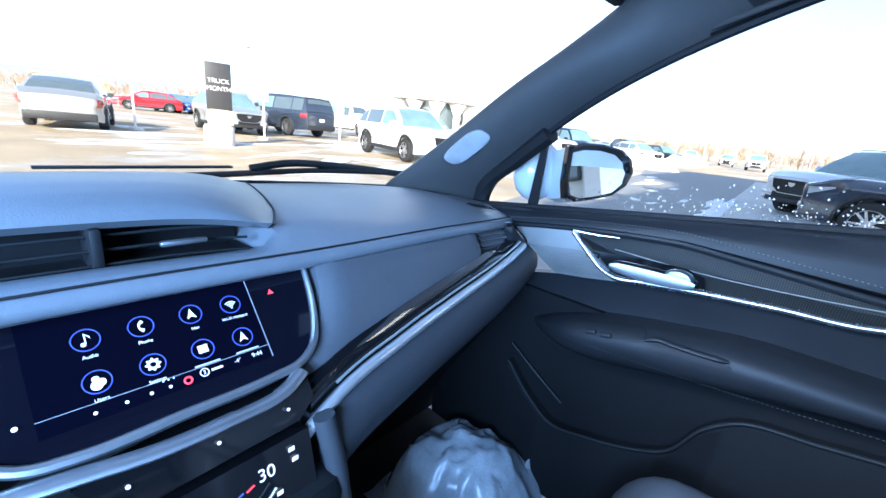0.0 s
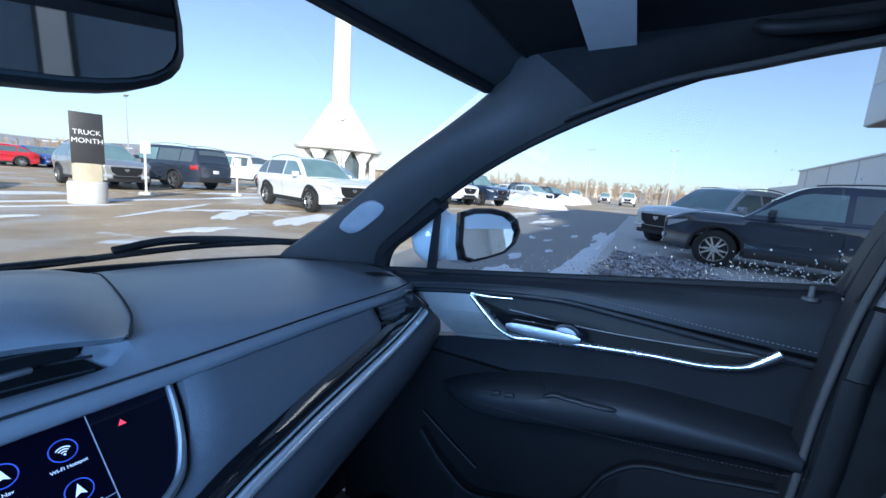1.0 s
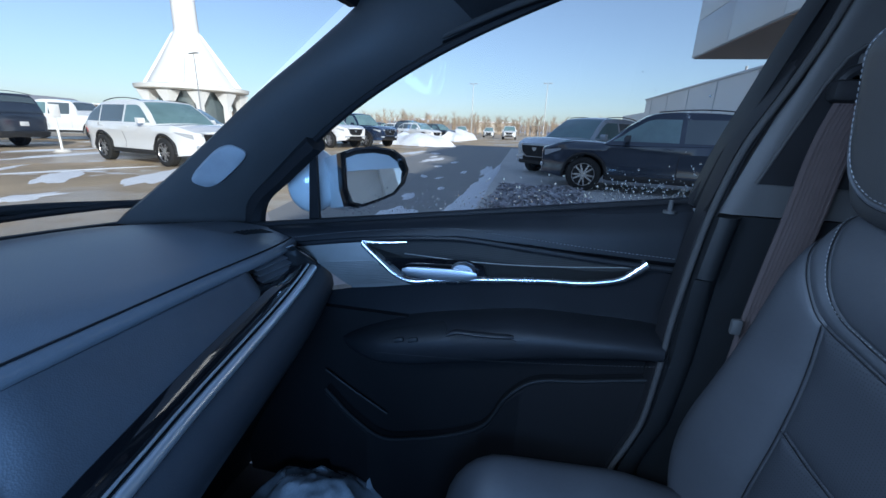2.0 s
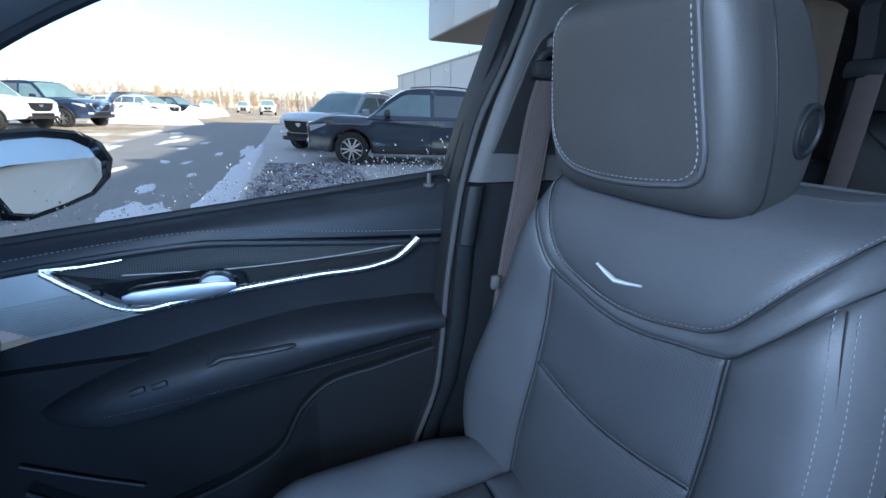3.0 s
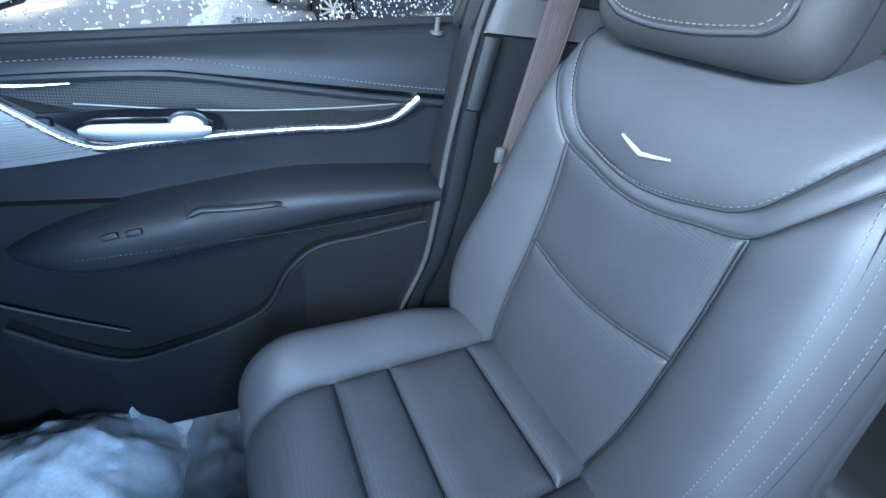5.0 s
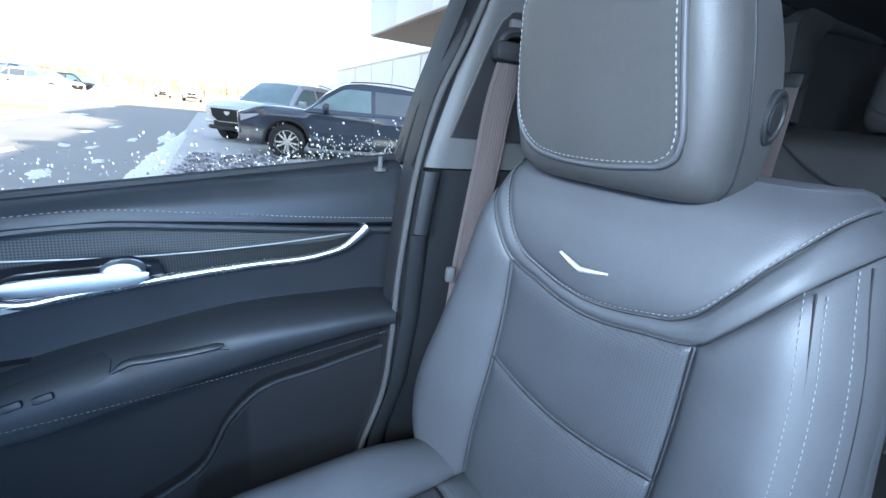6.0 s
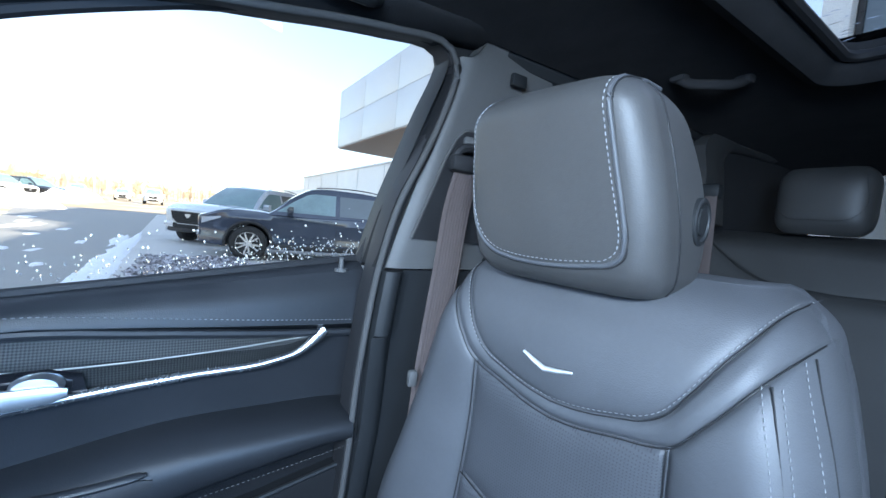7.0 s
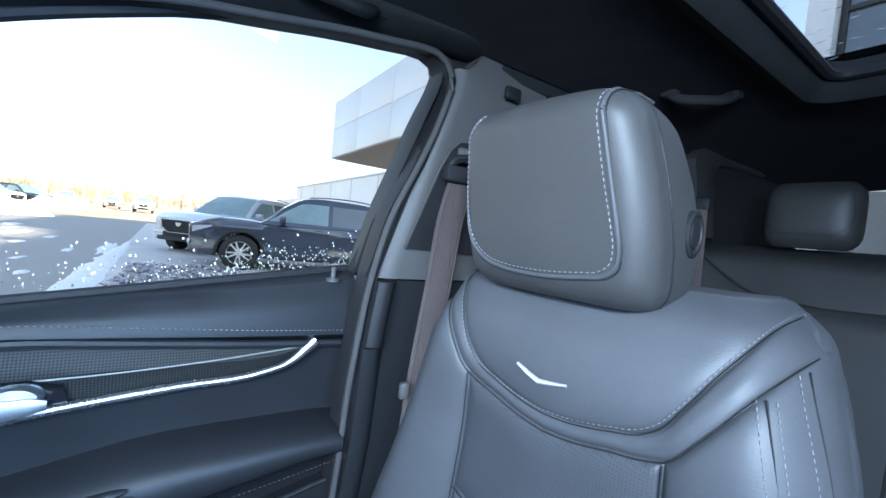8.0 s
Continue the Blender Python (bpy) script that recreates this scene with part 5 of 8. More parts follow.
def build_seat():
    t = thing("passenger_seat", "dark leather front passenger seat with pale stitching", "car seat")
    hw = lambda z: seat_hw(z)
    seat_patch("yoke_panel", lambda z: -0.1875, lambda z: 0.1875, yoke_z, lambda s: max(top_z(s), yoke_z(s) + 0.0004), LEATHER, t, 44, 24, "b", label="smooth leather yoke with a chrome emblem")
    seat_patch("band_panel", lambda z: -hw(z), lambda z: hw(z), lambda s: min(band_z(s), top_z(s)), lambda s: min(yoke_z(s), top_z(s)), LEATHER, t, 70, 14, "bt", puff=0.002)
    seat_patch("centre_panel", lambda z: -seat_seam(z), seat_seam, low_z, band_z, PERF, t, 40, 26, "lrbt", label="perforated leather centre")
    seat_patch("centre_panel", lambda z: -seat_seam(z), seat_seam, lambda s: 0.56, low_z, PERF, t, 40, 30, "lrt", label="perforated leather centre")
    seat_patch("bolster", seat_seam, lambda z: hw(z), lambda s: 0.52, band_z, LEATHER, t, 26, 44, "lt")
    seat_patch("bolster", lambda z: -hw(z), lambda z: -seat_seam(z), lambda s: 0.52, band_z, LEATHER, t, 26, 44, "rt")
    # side and rear shell
    rings = []
    for k in range(70):
        z = lerp(0.50, 1.1475, 1 - (1 - k / 69) ** 1.8)
        h = seat_hw(z)
        f = seat_d(h, z)
        back = min(herm(z, [0.5, 0.8, 1.0, 1.1, 1.146], [-0.10, -0.125, -0.14, -0.16, -0.175]), f - 0.02)
        rings.append([Vector((x, y, z)) for x, y in ((-h * 0.86, seat_d(h * 0.86, z) - 0.012), (-h, f - 0.001), (-h, lerp(f, back, 0.6)), (-h * 0.85, back), (0, back - 0.01), (h * 0.85, back), (h, lerp(f, back, 0.6)), (h, f - 0.001), (h * 0.86, seat_d(h * 0.86, z) - 0.012))])
    bm = B()
    grid(bm, rings)
    part("back_shell", bm, LEATHER, t)
    rows = []
    for k in range(14):
        u = max(k - 1, 0) / 12
        row = []
        for i in range(81):
            s = lerp(-0.230, 0.230, i / 80)
            z0 = top_z(s)
            if k == 0:
                row.append(Vector((s * 0.95, seat_d(s * 0.95, z0 - 0.02) - 0.022, z0 - 0.02)))
                continue
            d0 = seat_d(s, z0) + 0.004 * min(1, max(0, (0.185 - abs(s)) / 0.03))
            end = min(-0.182, d0 - 0.03)
            row.append(Vector((s * (1 - 0.10 * u), lerp(d0, end, u), z0 - 0.016 * u * u + 0.006 * math.sin(math.pi * u))))
        rows.append(row)
    bm = B()
    grid(bm, rows)
    part("top_roll", bm, LEATHER, t)
    # stitching
    face = lambda s, z, d=0.0006: Vector((s, seat_d(s, z) + 0.003 + d, z))
    bm = B()
    pts = []
    for i in range(121):
        s = lerp(-0.184, 0.184, i / 120)
        pts.append(face(s, min(yoke_z(s) + 0.006, top_z(s) - 0.001), 0.0012))
    stitches(bm, pts, (0, 1, 0), 0.0034, 0.0024, 0.00042)
    part("stitching", bm, THREAD, t)
    for side in (-1,):
        mid = lambda z: herm(z, [0.58, 0.75, 0.91, 1.02, 1.086], [0.222, 0.226, 0.2155, 0.199, 0.1825]) - max(0.0, 0.66 - z) * 0.5
        outer = lambda z: herm(z, [0.58, 0.75, 0.93, 1.035, 1.111], [0.258, 0.258, 0.240, 0.2205, 0.198]) - max(0.0, 0.68 - z) * 0.55
        for off in (-0.0058, 0.0058):
            bm = B()
            stitches(bm, [face(side * (mid(z) + off), z, 0.0012) for z in [lerp(1.080, 0.60, i / 79) for i in range(80)]], (0, 1, 0), 0.0034, 0.0024, 0.00042)
            part("stitching", bm, THREAD, t)
        bm = B()
        stitches(bm, [face(side * (outer(z) - 0.005), z, 0.0012) for z in [lerp(1.099, 0.60, i / 79) for i in range(80)]], (0, 1, 0), 0.0034, 0.0024, 0.00042)
        part("stitching", bm, THREAD, t)
        for fn, ztop in ((mid, 1.080), (outer, 1.101)):
            bm = B()
            tube(bm, [face(side * fn(z), z, -0.0004) for z in [lerp(ztop, 0.58, i / 59) for i in range(60)]], 0.0009, 6)
            part("seam", bm, RUBBER, t)
    # dark sewn joints between the leather pieces
    lines = [[face(s, min(yoke_z(s), top_z(s) - 0.002), -0.0034) for s in [lerp(-0.183, 0.183, i / 100) for i in range(101)]],
             [face(s, min(band_z(s), top_z(s) - 0.002), -0.0034) for s in [lerp(-0.203, 0.203, i / 100) for i in range(101)]],
             [face(s, low_z(s), -0.0036) for s in [lerp(-0.124, 0.124, i / 60) for i in range(61)]]]
    for sg in (-1, 1):
        lines.append([face(sg * seat_seam(z), z, -0.0036) for z in [lerp(0.58, 1.000, i / 60) for i in range(61)]])
    for pts in lines:
        bm = B()
        tube(bm, pts, 0.0007, 6)
        part("seam", bm, RUBBER, t)
    # emblem
    bm = B()
    arm = [face(s_, z_, 0.0062) for s_, z_ in ((0.0335, 1.0425), (0.018, 1.0365), (0.004, 1.0318), (-0.012, 1.0345), (-0.030, 1.0385))]
    tube(bm, arm, lambda u: 0.0036 * (0.45 + 0.55 * math.sin(math.pi * min(1, u + 0.05))), 10, flat=0.8)
    part("emblem", bm, POLISH, t, "small chrome chevron emblem")

    # headrest: a rounded block that leans forward, with a sewn-in front panel
    HX, HR, Z0, Z1 = 0.007, 0.026, 1.124, 1.323

    def hr(z):
        """Half width, front and back at a height, drawn in at the rolled top and bottom."""
        k = 0.0
        if z < Z0 + 0.030:
            k = 0.030 * (1 - math.sqrt(max(0.0, 1 - ((Z0 + 0.030 - z) / 0.030) ** 2)))
        if z > Z1 - 0.036:
            k = 0.036 * (1 - math.sqrt(max(0.0, 1 - ((z - Z1 + 0.036) / 0.036) ** 2)))
        a = herm(z, [1.10, 1.14, 1.18, 1.24, 1.29, 1.33], [0.104, 0.111, 0.1145, 0.110, 0.101, 0.093])
        b = herm(z, [1.10, 1.18, 1.24, 1.33], [-0.078, -0.086, -0.074, -0.022])
        return a - 0.75 * k, 0.034 + 0.26 * (z - 1.16) - k, b + 0.9 * k

    def hr_front(s, z):
        a, f, b = hr(z)
        e = abs(s - HX) - (a - HR)
        y = f + 0.006 * max(0.0, 1 - ((s - HX) / a) ** 2)
        return y if e <= 0 else y - HR + math.sqrt(max(0.0, HR * HR - min(e, HR) ** 2))
    rings = []
    for k in range(40):
        z = lerp(Z0, Z1, 0.5 - 0.5 * math.cos(math.pi * k / 39))
        a, f, b = hr(z)
        ring = []
        for cx, cy, a0 in ((a - HR, f - HR, 0), (HR - a, f - HR, 90), (HR - a, b + HR, 180), (a - HR, b + HR, 270)):
            for i in range(10):
                w = radians(a0 + 10 * i)
                x, y = cx + HR * math.cos(w), cy + HR * math.sin(w)
                ring.append(Vector((HX + x, y + (0.006 * max(0.0, 1 - (x / a) ** 2) if a0 < 180 else 0.0), z)))
            if a0 == 0:
                ring += [Vector((HX + q * (a - HR), f + 0.006 * (1 - (q * (a - HR) / a) ** 2), z)) for q in [lerp(1, -1, i / 16) for i in range(1, 16)]]
        rings.append(ring)
    top = rings[-1]
    mid = sum(top, Vector()) / len(top)
    rings += [[mid + (p - mid) * q + Vector((0, 0, d)) for p in top] for q, d in ((0.7, 0.0015), (0.35, 0.0025))]
    bm = B()
    loft(bm, rings)
    h = part("headrest", bm, HEADSKIN, t, "leather headrest with a stitched front panel", sharp=1.2)
    edge = [(-0.068, 1.3215), (-0.0675, 1.312), (-0.067, 1.298), (-0.0695, 1.275), (-0.0745, 1.235), (-0.079, 1.200), (-0.0805, 1.178), (-0.077, 1.164), (-0.066, 1.1555), (-0.050, 1.1525), (0.010, 1.147), (0.052, 1.149), (0.078, 1.155),
            (0.096, 1.168), (0.108, 1.190), (0.1125, 1.220), (0.111, 1.255), (0.103, 1.285), (0.092, 1.304), (0.076, 1.3215)]
    ep = path3([(s, 0, z) for s, z in edge], 150)
    on = [Vector((p.x, hr_front(p.x, p.z), p.z)) for p in ep]
    on = [Vector((-0.070, -0.012, Z1 + 0.0006)), Vector((-0.069, 0.016, Z1 + 0.0006))] + on
    mid = Vector((HX, -0.02, 1.22))
    bm = B()
    tube(bm, on, 0.0022, 8)
    part("piping", bm, LEATHER, h)
    bm = B()
    tube(bm, [p + Vector((math.copysign(0.0030, p.x), -0.0012 if abs(p.x) < 0.09 else -0.004, -0.0022 if p.z < 1.17 else 0)) for p in on[2:]], 0.0010, 6)
    part("seam", bm, RUBBER, h)
    bm = B()
    core = Vector((0.016, 0, 1.235))
    inner = []
    for p in ep:
        d = Vector((core.x - p.x, 0, core.z - p.z)).normalized() * 0.0052
        q = p + d
        q.z = min(q.z, Z1 - 0.0008)
        inner.append(Vector((q.x, hr_front(q.x, q.z) + 0.0010, q.z)))
    stitches(bm, inner, (0, 1, 0.2), 0.0036, 0.0022, 0.0006)
    part("stitching", bm, THREAD, h)
    for side in (-1, 1):
        bm = B()
        pts = []
        for i in range(24):
            z = lerp(1.318, 1.130, i / 23)
            a, f, b = hr(z)
            u = herm(z, [1.12, 1.155, 1.20, 1.25, 1.29, 1.32], [0.50, 0.62, 0.66, 0.66, 0.62, 0.52])
            pts.append(Vector((HX + side * (a + 0.0002), lerp(b, f, u), z)))
        tube(bm, pts, 0.0012, 6)
        part("side_seam", bm, RUBBER, h)
    for side in (-1, 1):
        a, f, b = hr(1.203)
        by = -0.046
        bm = B()
        ring = [Vector((HX + side * a, by + 0.019 * math.cos(w), 1.203 + 0.023 * math.sin(w))) for w in [6.2832 * k / 32 for k in range(32)]]
        loft(bm, [[Vector((HX + side * (a + o), by, 1.203)) + (p - Vector((HX + side * a, by, 1.203))) * k for p in ring] for o, k in ((-0.006, 1.0), (0.0022, 1.0), (0.0035, 0.93), (0.0035, 0.80), (0.0012, 0.74), (0.0012, 0.60))])
        bt = part("button_bezel", bm, PLASTIC, h)
        bm = B()
        loft(bm, [[Vector((HX + side * (a + o), by, 1.203)) + (p - Vector((HX + side * a, by, 1.203))) * k for p in ring] for o, k in ((0.0, 0.58), (0.0030, 0.56), (0.0036, 0.48), (0.0026, 0.2))])
        part("button", bm, PLASTIC, bt)
    for x in (-0.06, 0.06):
        bm = B()
        tube(bm, [(x, -0.055, 1.09), (x, -0.05, 1.16)], 0.007, 10)
        part("post", bm, CHROME, h)

    # cushion, as height over (s, d)
    def cz(s, d):
        z = 0.640 + 0.035 * max(0, d - 0.1)
        a = abs(s)
        if a > 0.125:
            u = min((a - 0.125) / 0.07, 1)
            z += 0.030 * math.sin(u * math.pi / 2) ** 1.2 - 0.050 * u * max(0.0, (0.17 - d) / 0.19) ** 1.3
        e = (a - 0.185) / 0.062
        if e > 0:
            z -= 0.11 * (1 - math.sqrt(max(0, 1 - min(e, 1) ** 2)))
        e = (d - 0.35) / 0.10
        if e > 0:
            z -= 0.14 * (1 - math.sqrt(max(0, 1 - min(e, 1) ** 2)))
        return z

    def cpatch(name, s0, s1, d0, d1, material, seams, label=""):
        rows = []
        for v in spaced(20):
            row = []
            for a in spaced(24):
                s, d = lerp(s0, s1, a), lerp(d0, d1, v)
                ds = [x for k, x in (("b", v * abs(d1 - d0)), ("t", (1 - v) * abs(d1 - d0)), ("l", a * abs(s1 - s0)), ("r", (1 - a) * abs(s1 - s0))) if k in seams]
                e = min(ds) if ds else 1
                g = 0.008 * math.exp(-((e / 0.0035) ** 2)) + 0.005 * math.exp(-((e / 0.014) ** 2)) - 0.008 * (1 - math.exp(-e / 0.03))
                row.append(Vector((s, d, cz(s, d) - g)))
            rows.append(row)
        bm = B()
        grid(bm, rows)
        return part(name, bm, material, t, label, sharp=1.4)
    cuts = (0.0, 0.085, 0.228, 0.315, 0.449)
    for a, b in zip(cuts, cuts[1:]):
        cpatch("cushion_panel", -0.127, 0.127, a, b, PERF, "lrbt" if b < 0.4 else "lrb")
    cpatch("cushion_bolster", 0.127, 0.246, -0.02, 0.449, LEATHER, "l")
    cpatch("cushion_bolster", -0.246, -0.127, -0.02, 0.449, LEATHER, "r")
    bm = B()
    rings = []
    for z, k in ((0.36, 0.86), (0.42, 0.95), (0.50, 1.0), (0.54, 1.0)):
        rings.append([Vector((0.240 * k * math.copysign(abs(math.cos(w)) ** 0.35, math.cos(w)), 0.18 + 0.258 * k * math.copysign(abs(math.sin(w)) ** 0.35, math.sin(w)), z)) for w in [6.2832 * (i + 0.5) / 40 for i in range(40)]])
    loft(bm, rings)
    part("cushion_base", bm, LEATHER, t)
    for x in (-0.17, 0.17):
        bm = B()
        rbox(bm, (x, 0.15, 0.34), (0.05, 0.46, 0.045), 0.008)
        part("rail", bm, PLASTIC, t)
    t.matrix_basis = SEAT_AT


def build_belt():
    t = thing("seat_belt", "grey-brown seat belt hanging from the pillar ring", "seat belt", at=(0.62, -0.14, 0.8))
    a = path3([(0.606, -0.150, 1.275), (0.612, -0.142, 1.235), (0.618, -0.130, 1.10), (0.622, -0.118, 0.96), (0.624, -0.110, 0.80), (0.63, -0.10, 0.5)], 30)
    bm = B()
    rows = [[p + Vector((0.006 * 0, 0.0245, 0.0)) , p + Vector((-0.002, 0.012, 0)), p + Vector((-0.0025, 0, 0)), p + Vector((-0.002, -0.012, 0)), p + Vector((0, -0.0245, 0.0))] for p in a]
    shell(bm, rows, (0.0015, 0, 0))
    part("webbing", bm, BELT, t)
    bm = B()
    for k in range(9):
        o = Vector((-0.0030, lerp(-0.020, 0.020, k / 8), 0))
        tube(bm, [p + o for p in a], 0.0005, 4)
    part("weave_rib", bm, BELT, t)
    bm = B()
    tube(bm, path3([(0.607, -0.118, 1.268), (0.605, -0.124, 1.288), (0.605, -0.155, 1.296), (0.605, -0.182, 1.288), (0.607, -0.190, 1.268)], 16), 0.007, 8)
    rbox(bm, (0.604, -0.152, 1.27), (0.022, 0.085, 0.026), 0.008)
    part("guide_ring", bm, RUBBER, t)
    bm = B()
    rbox(bm, (0.613, -0.155, 1.306), (0.010, 0.036, 0.016), 0.004)
    part("guide_cover", bm, TRIM, t)
    bm = B()
    rbox(bm, (0.606, -0.080, 0.945), (0.010, 0.016, 0.026), 0.005)
    part("belt_stop", bm, TRIM, t)


def build_rear_belt():
    t = thing("rear_seat_belt", "grey-brown rear seat belt beside the front seat shoulder", "seat belt", at=(0.55, -0.75, 1.0))
    a = path3([(0.562, -0.802, 1.300), (0.557, -0.797, 1.22), (0.552, -0.792, 1.10), (0.55, -0.79, 1.0), (0.55, -0.82, 0.80)], 24)
    bm = B()
    shell(bm, [[p + Vector((-0.021, 0.002, 0)), p + Vector((0, 0.004, 0)), p + Vector((0.021, -0.004, 0))] for p in a], (0, -0.0015, 0))
    part("webbing", bm, BELT, t)
    bm = B()
    rbox(bm, (0.572, -0.812, 1.312), (0.07, 0.03, 0.035), 0.01)
    part("guide", bm, PLASTIC, t)


def build_rear_seat():
    t = thing("rear_bench", "dark leather rear bench with a curved yoke seam", "car seat", at=(0, -0.9, 0.3))

    def surf(s, z):
        return -0.93 - 0.22 * (z - 0.9) - 0.05 * max(0, (z - 1.19) / 0.04) ** 2 - 0.06 * max(0, (abs(s) - 0.27) / 0.05) ** 2
    yz = lambda s: herm(abs(s), [0, 0.05, 0.12, 0.18, 0.25, 0.30], [1.095, 1.098, 1.105, 1.13, 1.18, 1.22])
    for cx, w in ((0.36, 0.295), (-0.36, 0.295)):
        for lowf, highf, nm, sm in ((yz, lambda s: 1.235, "yoke_panel", "b"), (lambda s: 0.60, yz, "backrest", "t")):
            rows = []
            for v in spaced(14):
                row = []
                for a in spaced(24):
                    s = lerp(-w, w, a)
                    lo, hi = lowf(s), max(highf(s), lowf(s) + 0.001)
                    z = lerp(lo, hi, v)
                    e = v * (hi - lo) if sm == "b" else (1 - v) * (hi - lo)
                    row.append(Vector((cx + s, surf(s, z) - 0.008 * math.exp(-((e / 0.006) ** 2)), z)))
                rows.append(row)
            bm = B()
            shell(bm, rows, (0, -0.06, 0))
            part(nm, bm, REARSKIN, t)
        bm = B()
        stitches(bm, [Vector((cx + s, surf(s, yz(s) + 0.008) + 0.001, yz(s) + 0.008)) for s in [lerp(-0.27, 0.27, i / 60) for i in range(61)]], (0, 1, 0), 0.005, 0.003, 0.0006)
        part("stitching", bm, PLASTIC, t)
        for sx in (-0.13, 0.13):
            bm = B()
            tube(bm, [Vector((cx + sx, surf(sx, z) - 0.001, z)) for z in (0.6, 0.8, 1.0, 1.09)], 0.003, 6)
            part("seam", bm, RUBBER, t)
        # headrest
        rings = []
        for k in range(16):
            z = lerp(1.234, 1.384, 0.5 - 0.5 * math.cos(math.pi * k / 15))
            u = (z - 1.234) / 0.15
            a, d = 0.086 * (1 - abs(2 * u - 1) ** 6 * 0.25), 0.045 * (1 - abs(2 * u - 1) ** 4 * 0.5)
            rings.append([Vector((cx + 0.045 + a * math.copysign(abs(math.cos(x)) ** 0.55, math.cos(x)), -1.0 + d * math.copysign(abs(math.sin(x)) ** 0.7, math.sin(x)), z)) for x in [6.2832 * i / 32 for i in range(32)]])
        bm = B()
        loft(bm, rings)
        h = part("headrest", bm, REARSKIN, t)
        bm = B()
        stitches(bm, [p + Vector((0.02, 0, 0.012)) for p in path3([(cx - 0.045, -0.954, 1.35), (cx - 0.047, -0.954, 1.275), (cx - 0.03, -0.954, 1.258), (cx + 0.025, -0.954, 1.253), (cx + 0.08, -0.954, 1.258), (cx + 0.097, -0.954, 1.275), (cx + 0.095, -0.954, 1.35)], 50)], (0, 1, 0), 0.005, 0.003, 0.0006)
        part("stitching", bm, PLASTIC, h)
    bm = B()
    rbox(bm, (0, -0.70, 0.52), (1.18, 0.50, 0.24), 0.05, seg=4)
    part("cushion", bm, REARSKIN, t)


def build_roof_fittings():
    t = thing("sun_visor", "black sun visor folded up with a pale label", "sun visor", at=(0.5, 0.4, 1.43))
    bm = B()
    rows = [[Vector((x, y, 1.424 + 0.05 * (0.50 - y) * 1.1 + 0.0)) for x in (0.20, 0.30, 0.45, 0.58, 0.625)] for y in (0.285, 0.32, 0.37, 0.42, 0.446)]
    shell(bm, rows, (0, 0, 0.014))
    part("panel", bm, PLASTIC, t)
    bm = B()
    tube(bm, [(0.20, 0.447, 1.431), (0.40, 0.447, 1.431), (0.625, 0.445, 1.431)], 0.006, 8)
    part("hinge_edge", bm, PLASTIC, t)
    bm = B()
    rbox(bm, (0.520, 0.315, 1.4285), (0.20, 0.064, 0.002), 0, pose(0, 0, 0, -3, 0, 2))
    lb = part("label", bm, LABEL, t, "pale warning label")
    h = thing("grab_handle", "black folded rear roof grab handle", "grab handle", "roof grab handles", at=(0.46, -0.52, 1.46))
    bm = B()
    tube(bm, path3([(0.500, -0.505, 1.470), (0.480, -0.505, 1.458), (0.455, -0.520, 1.455), (0.435, -0.550, 1.458), (0.432, -0.585, 1.472)], 20), 0.0085, 10)
    part("grip", bm, CLOTH, h)
    for p in ((0.500, -0.505, 1.476), (0.432, -0.588, 1.480)):
        bm = B()
        rbox(bm, p, (0.028, 0.026, 0.024), 0.007)
        part("mount", bm, CLOTH, h)
    for y0, y1 in ((0.16, 0.02),):
        h = thing("grab_handle", "black folded roof grab handle", "grab handle", "roof grab handles", at=(0.6, y0, 1.44))
        bm = B()
        tube(bm, path3([(0.600, y0, 1.452), (0.580, y0 - 0.02, 1.436), (0.575, (y0 + y1) / 2, 1.432), (0.580, y1 + 0.02, 1.436), (0.600, y1, 1.452)], 20), 0.0085, 10)
        part("grip", bm, PLASTIC, h)
        for y in (y0, y1):
            bm = B()
            rbox(bm, (0.603, y, 1.452), (0.03, 0.034, 0.022), 0.007)
            part("mount", bm, PLASTIC, h)
    m = thing("rear_view_mirror", "black frameless interior rear-view mirror", "mirror", at=(-0.04, 0.52, 1.30))
    rot = pose(-0.050, 0.505, 1.289, -9, -2, -12)
    bm = B()
    outline = []
    for k in range(36):
        a = 6.2832 * k / 36
        cs, sn = math.cos(a), math.sin(a)
        outline.append((0.135 * math.copysign(abs(cs) ** 0.45, cs), 0.0445 * math.copysign(abs(sn) ** 0.6, sn)))
    loft(bm, [[rot @ Vector((x * k, y, z * k)) for x, z in outline] for y, k in ((0.0, 0.97), (0.006, 1.0), (0.022, 0.97), (0.035, 0.80))])
    part("housing", bm, PLASTIC, m)
    bm = B()
    prism(bm, [rot @ Vector((x * 0.955, -0.0015, z * 0.93)) for x, z in outline], rot.to_3x3() @ Vector((0, 0.001, 0)))
    part("glass", bm, MIRROR, m)
    bm = B()
    tube(bm, [(-0.045, 0.545, 1.31), (-0.045, 0.58, 1.345), (-0.045, 0.595, 1.38)], 0.014, 10)
    part("stalk", bm, PLASTIC, m)


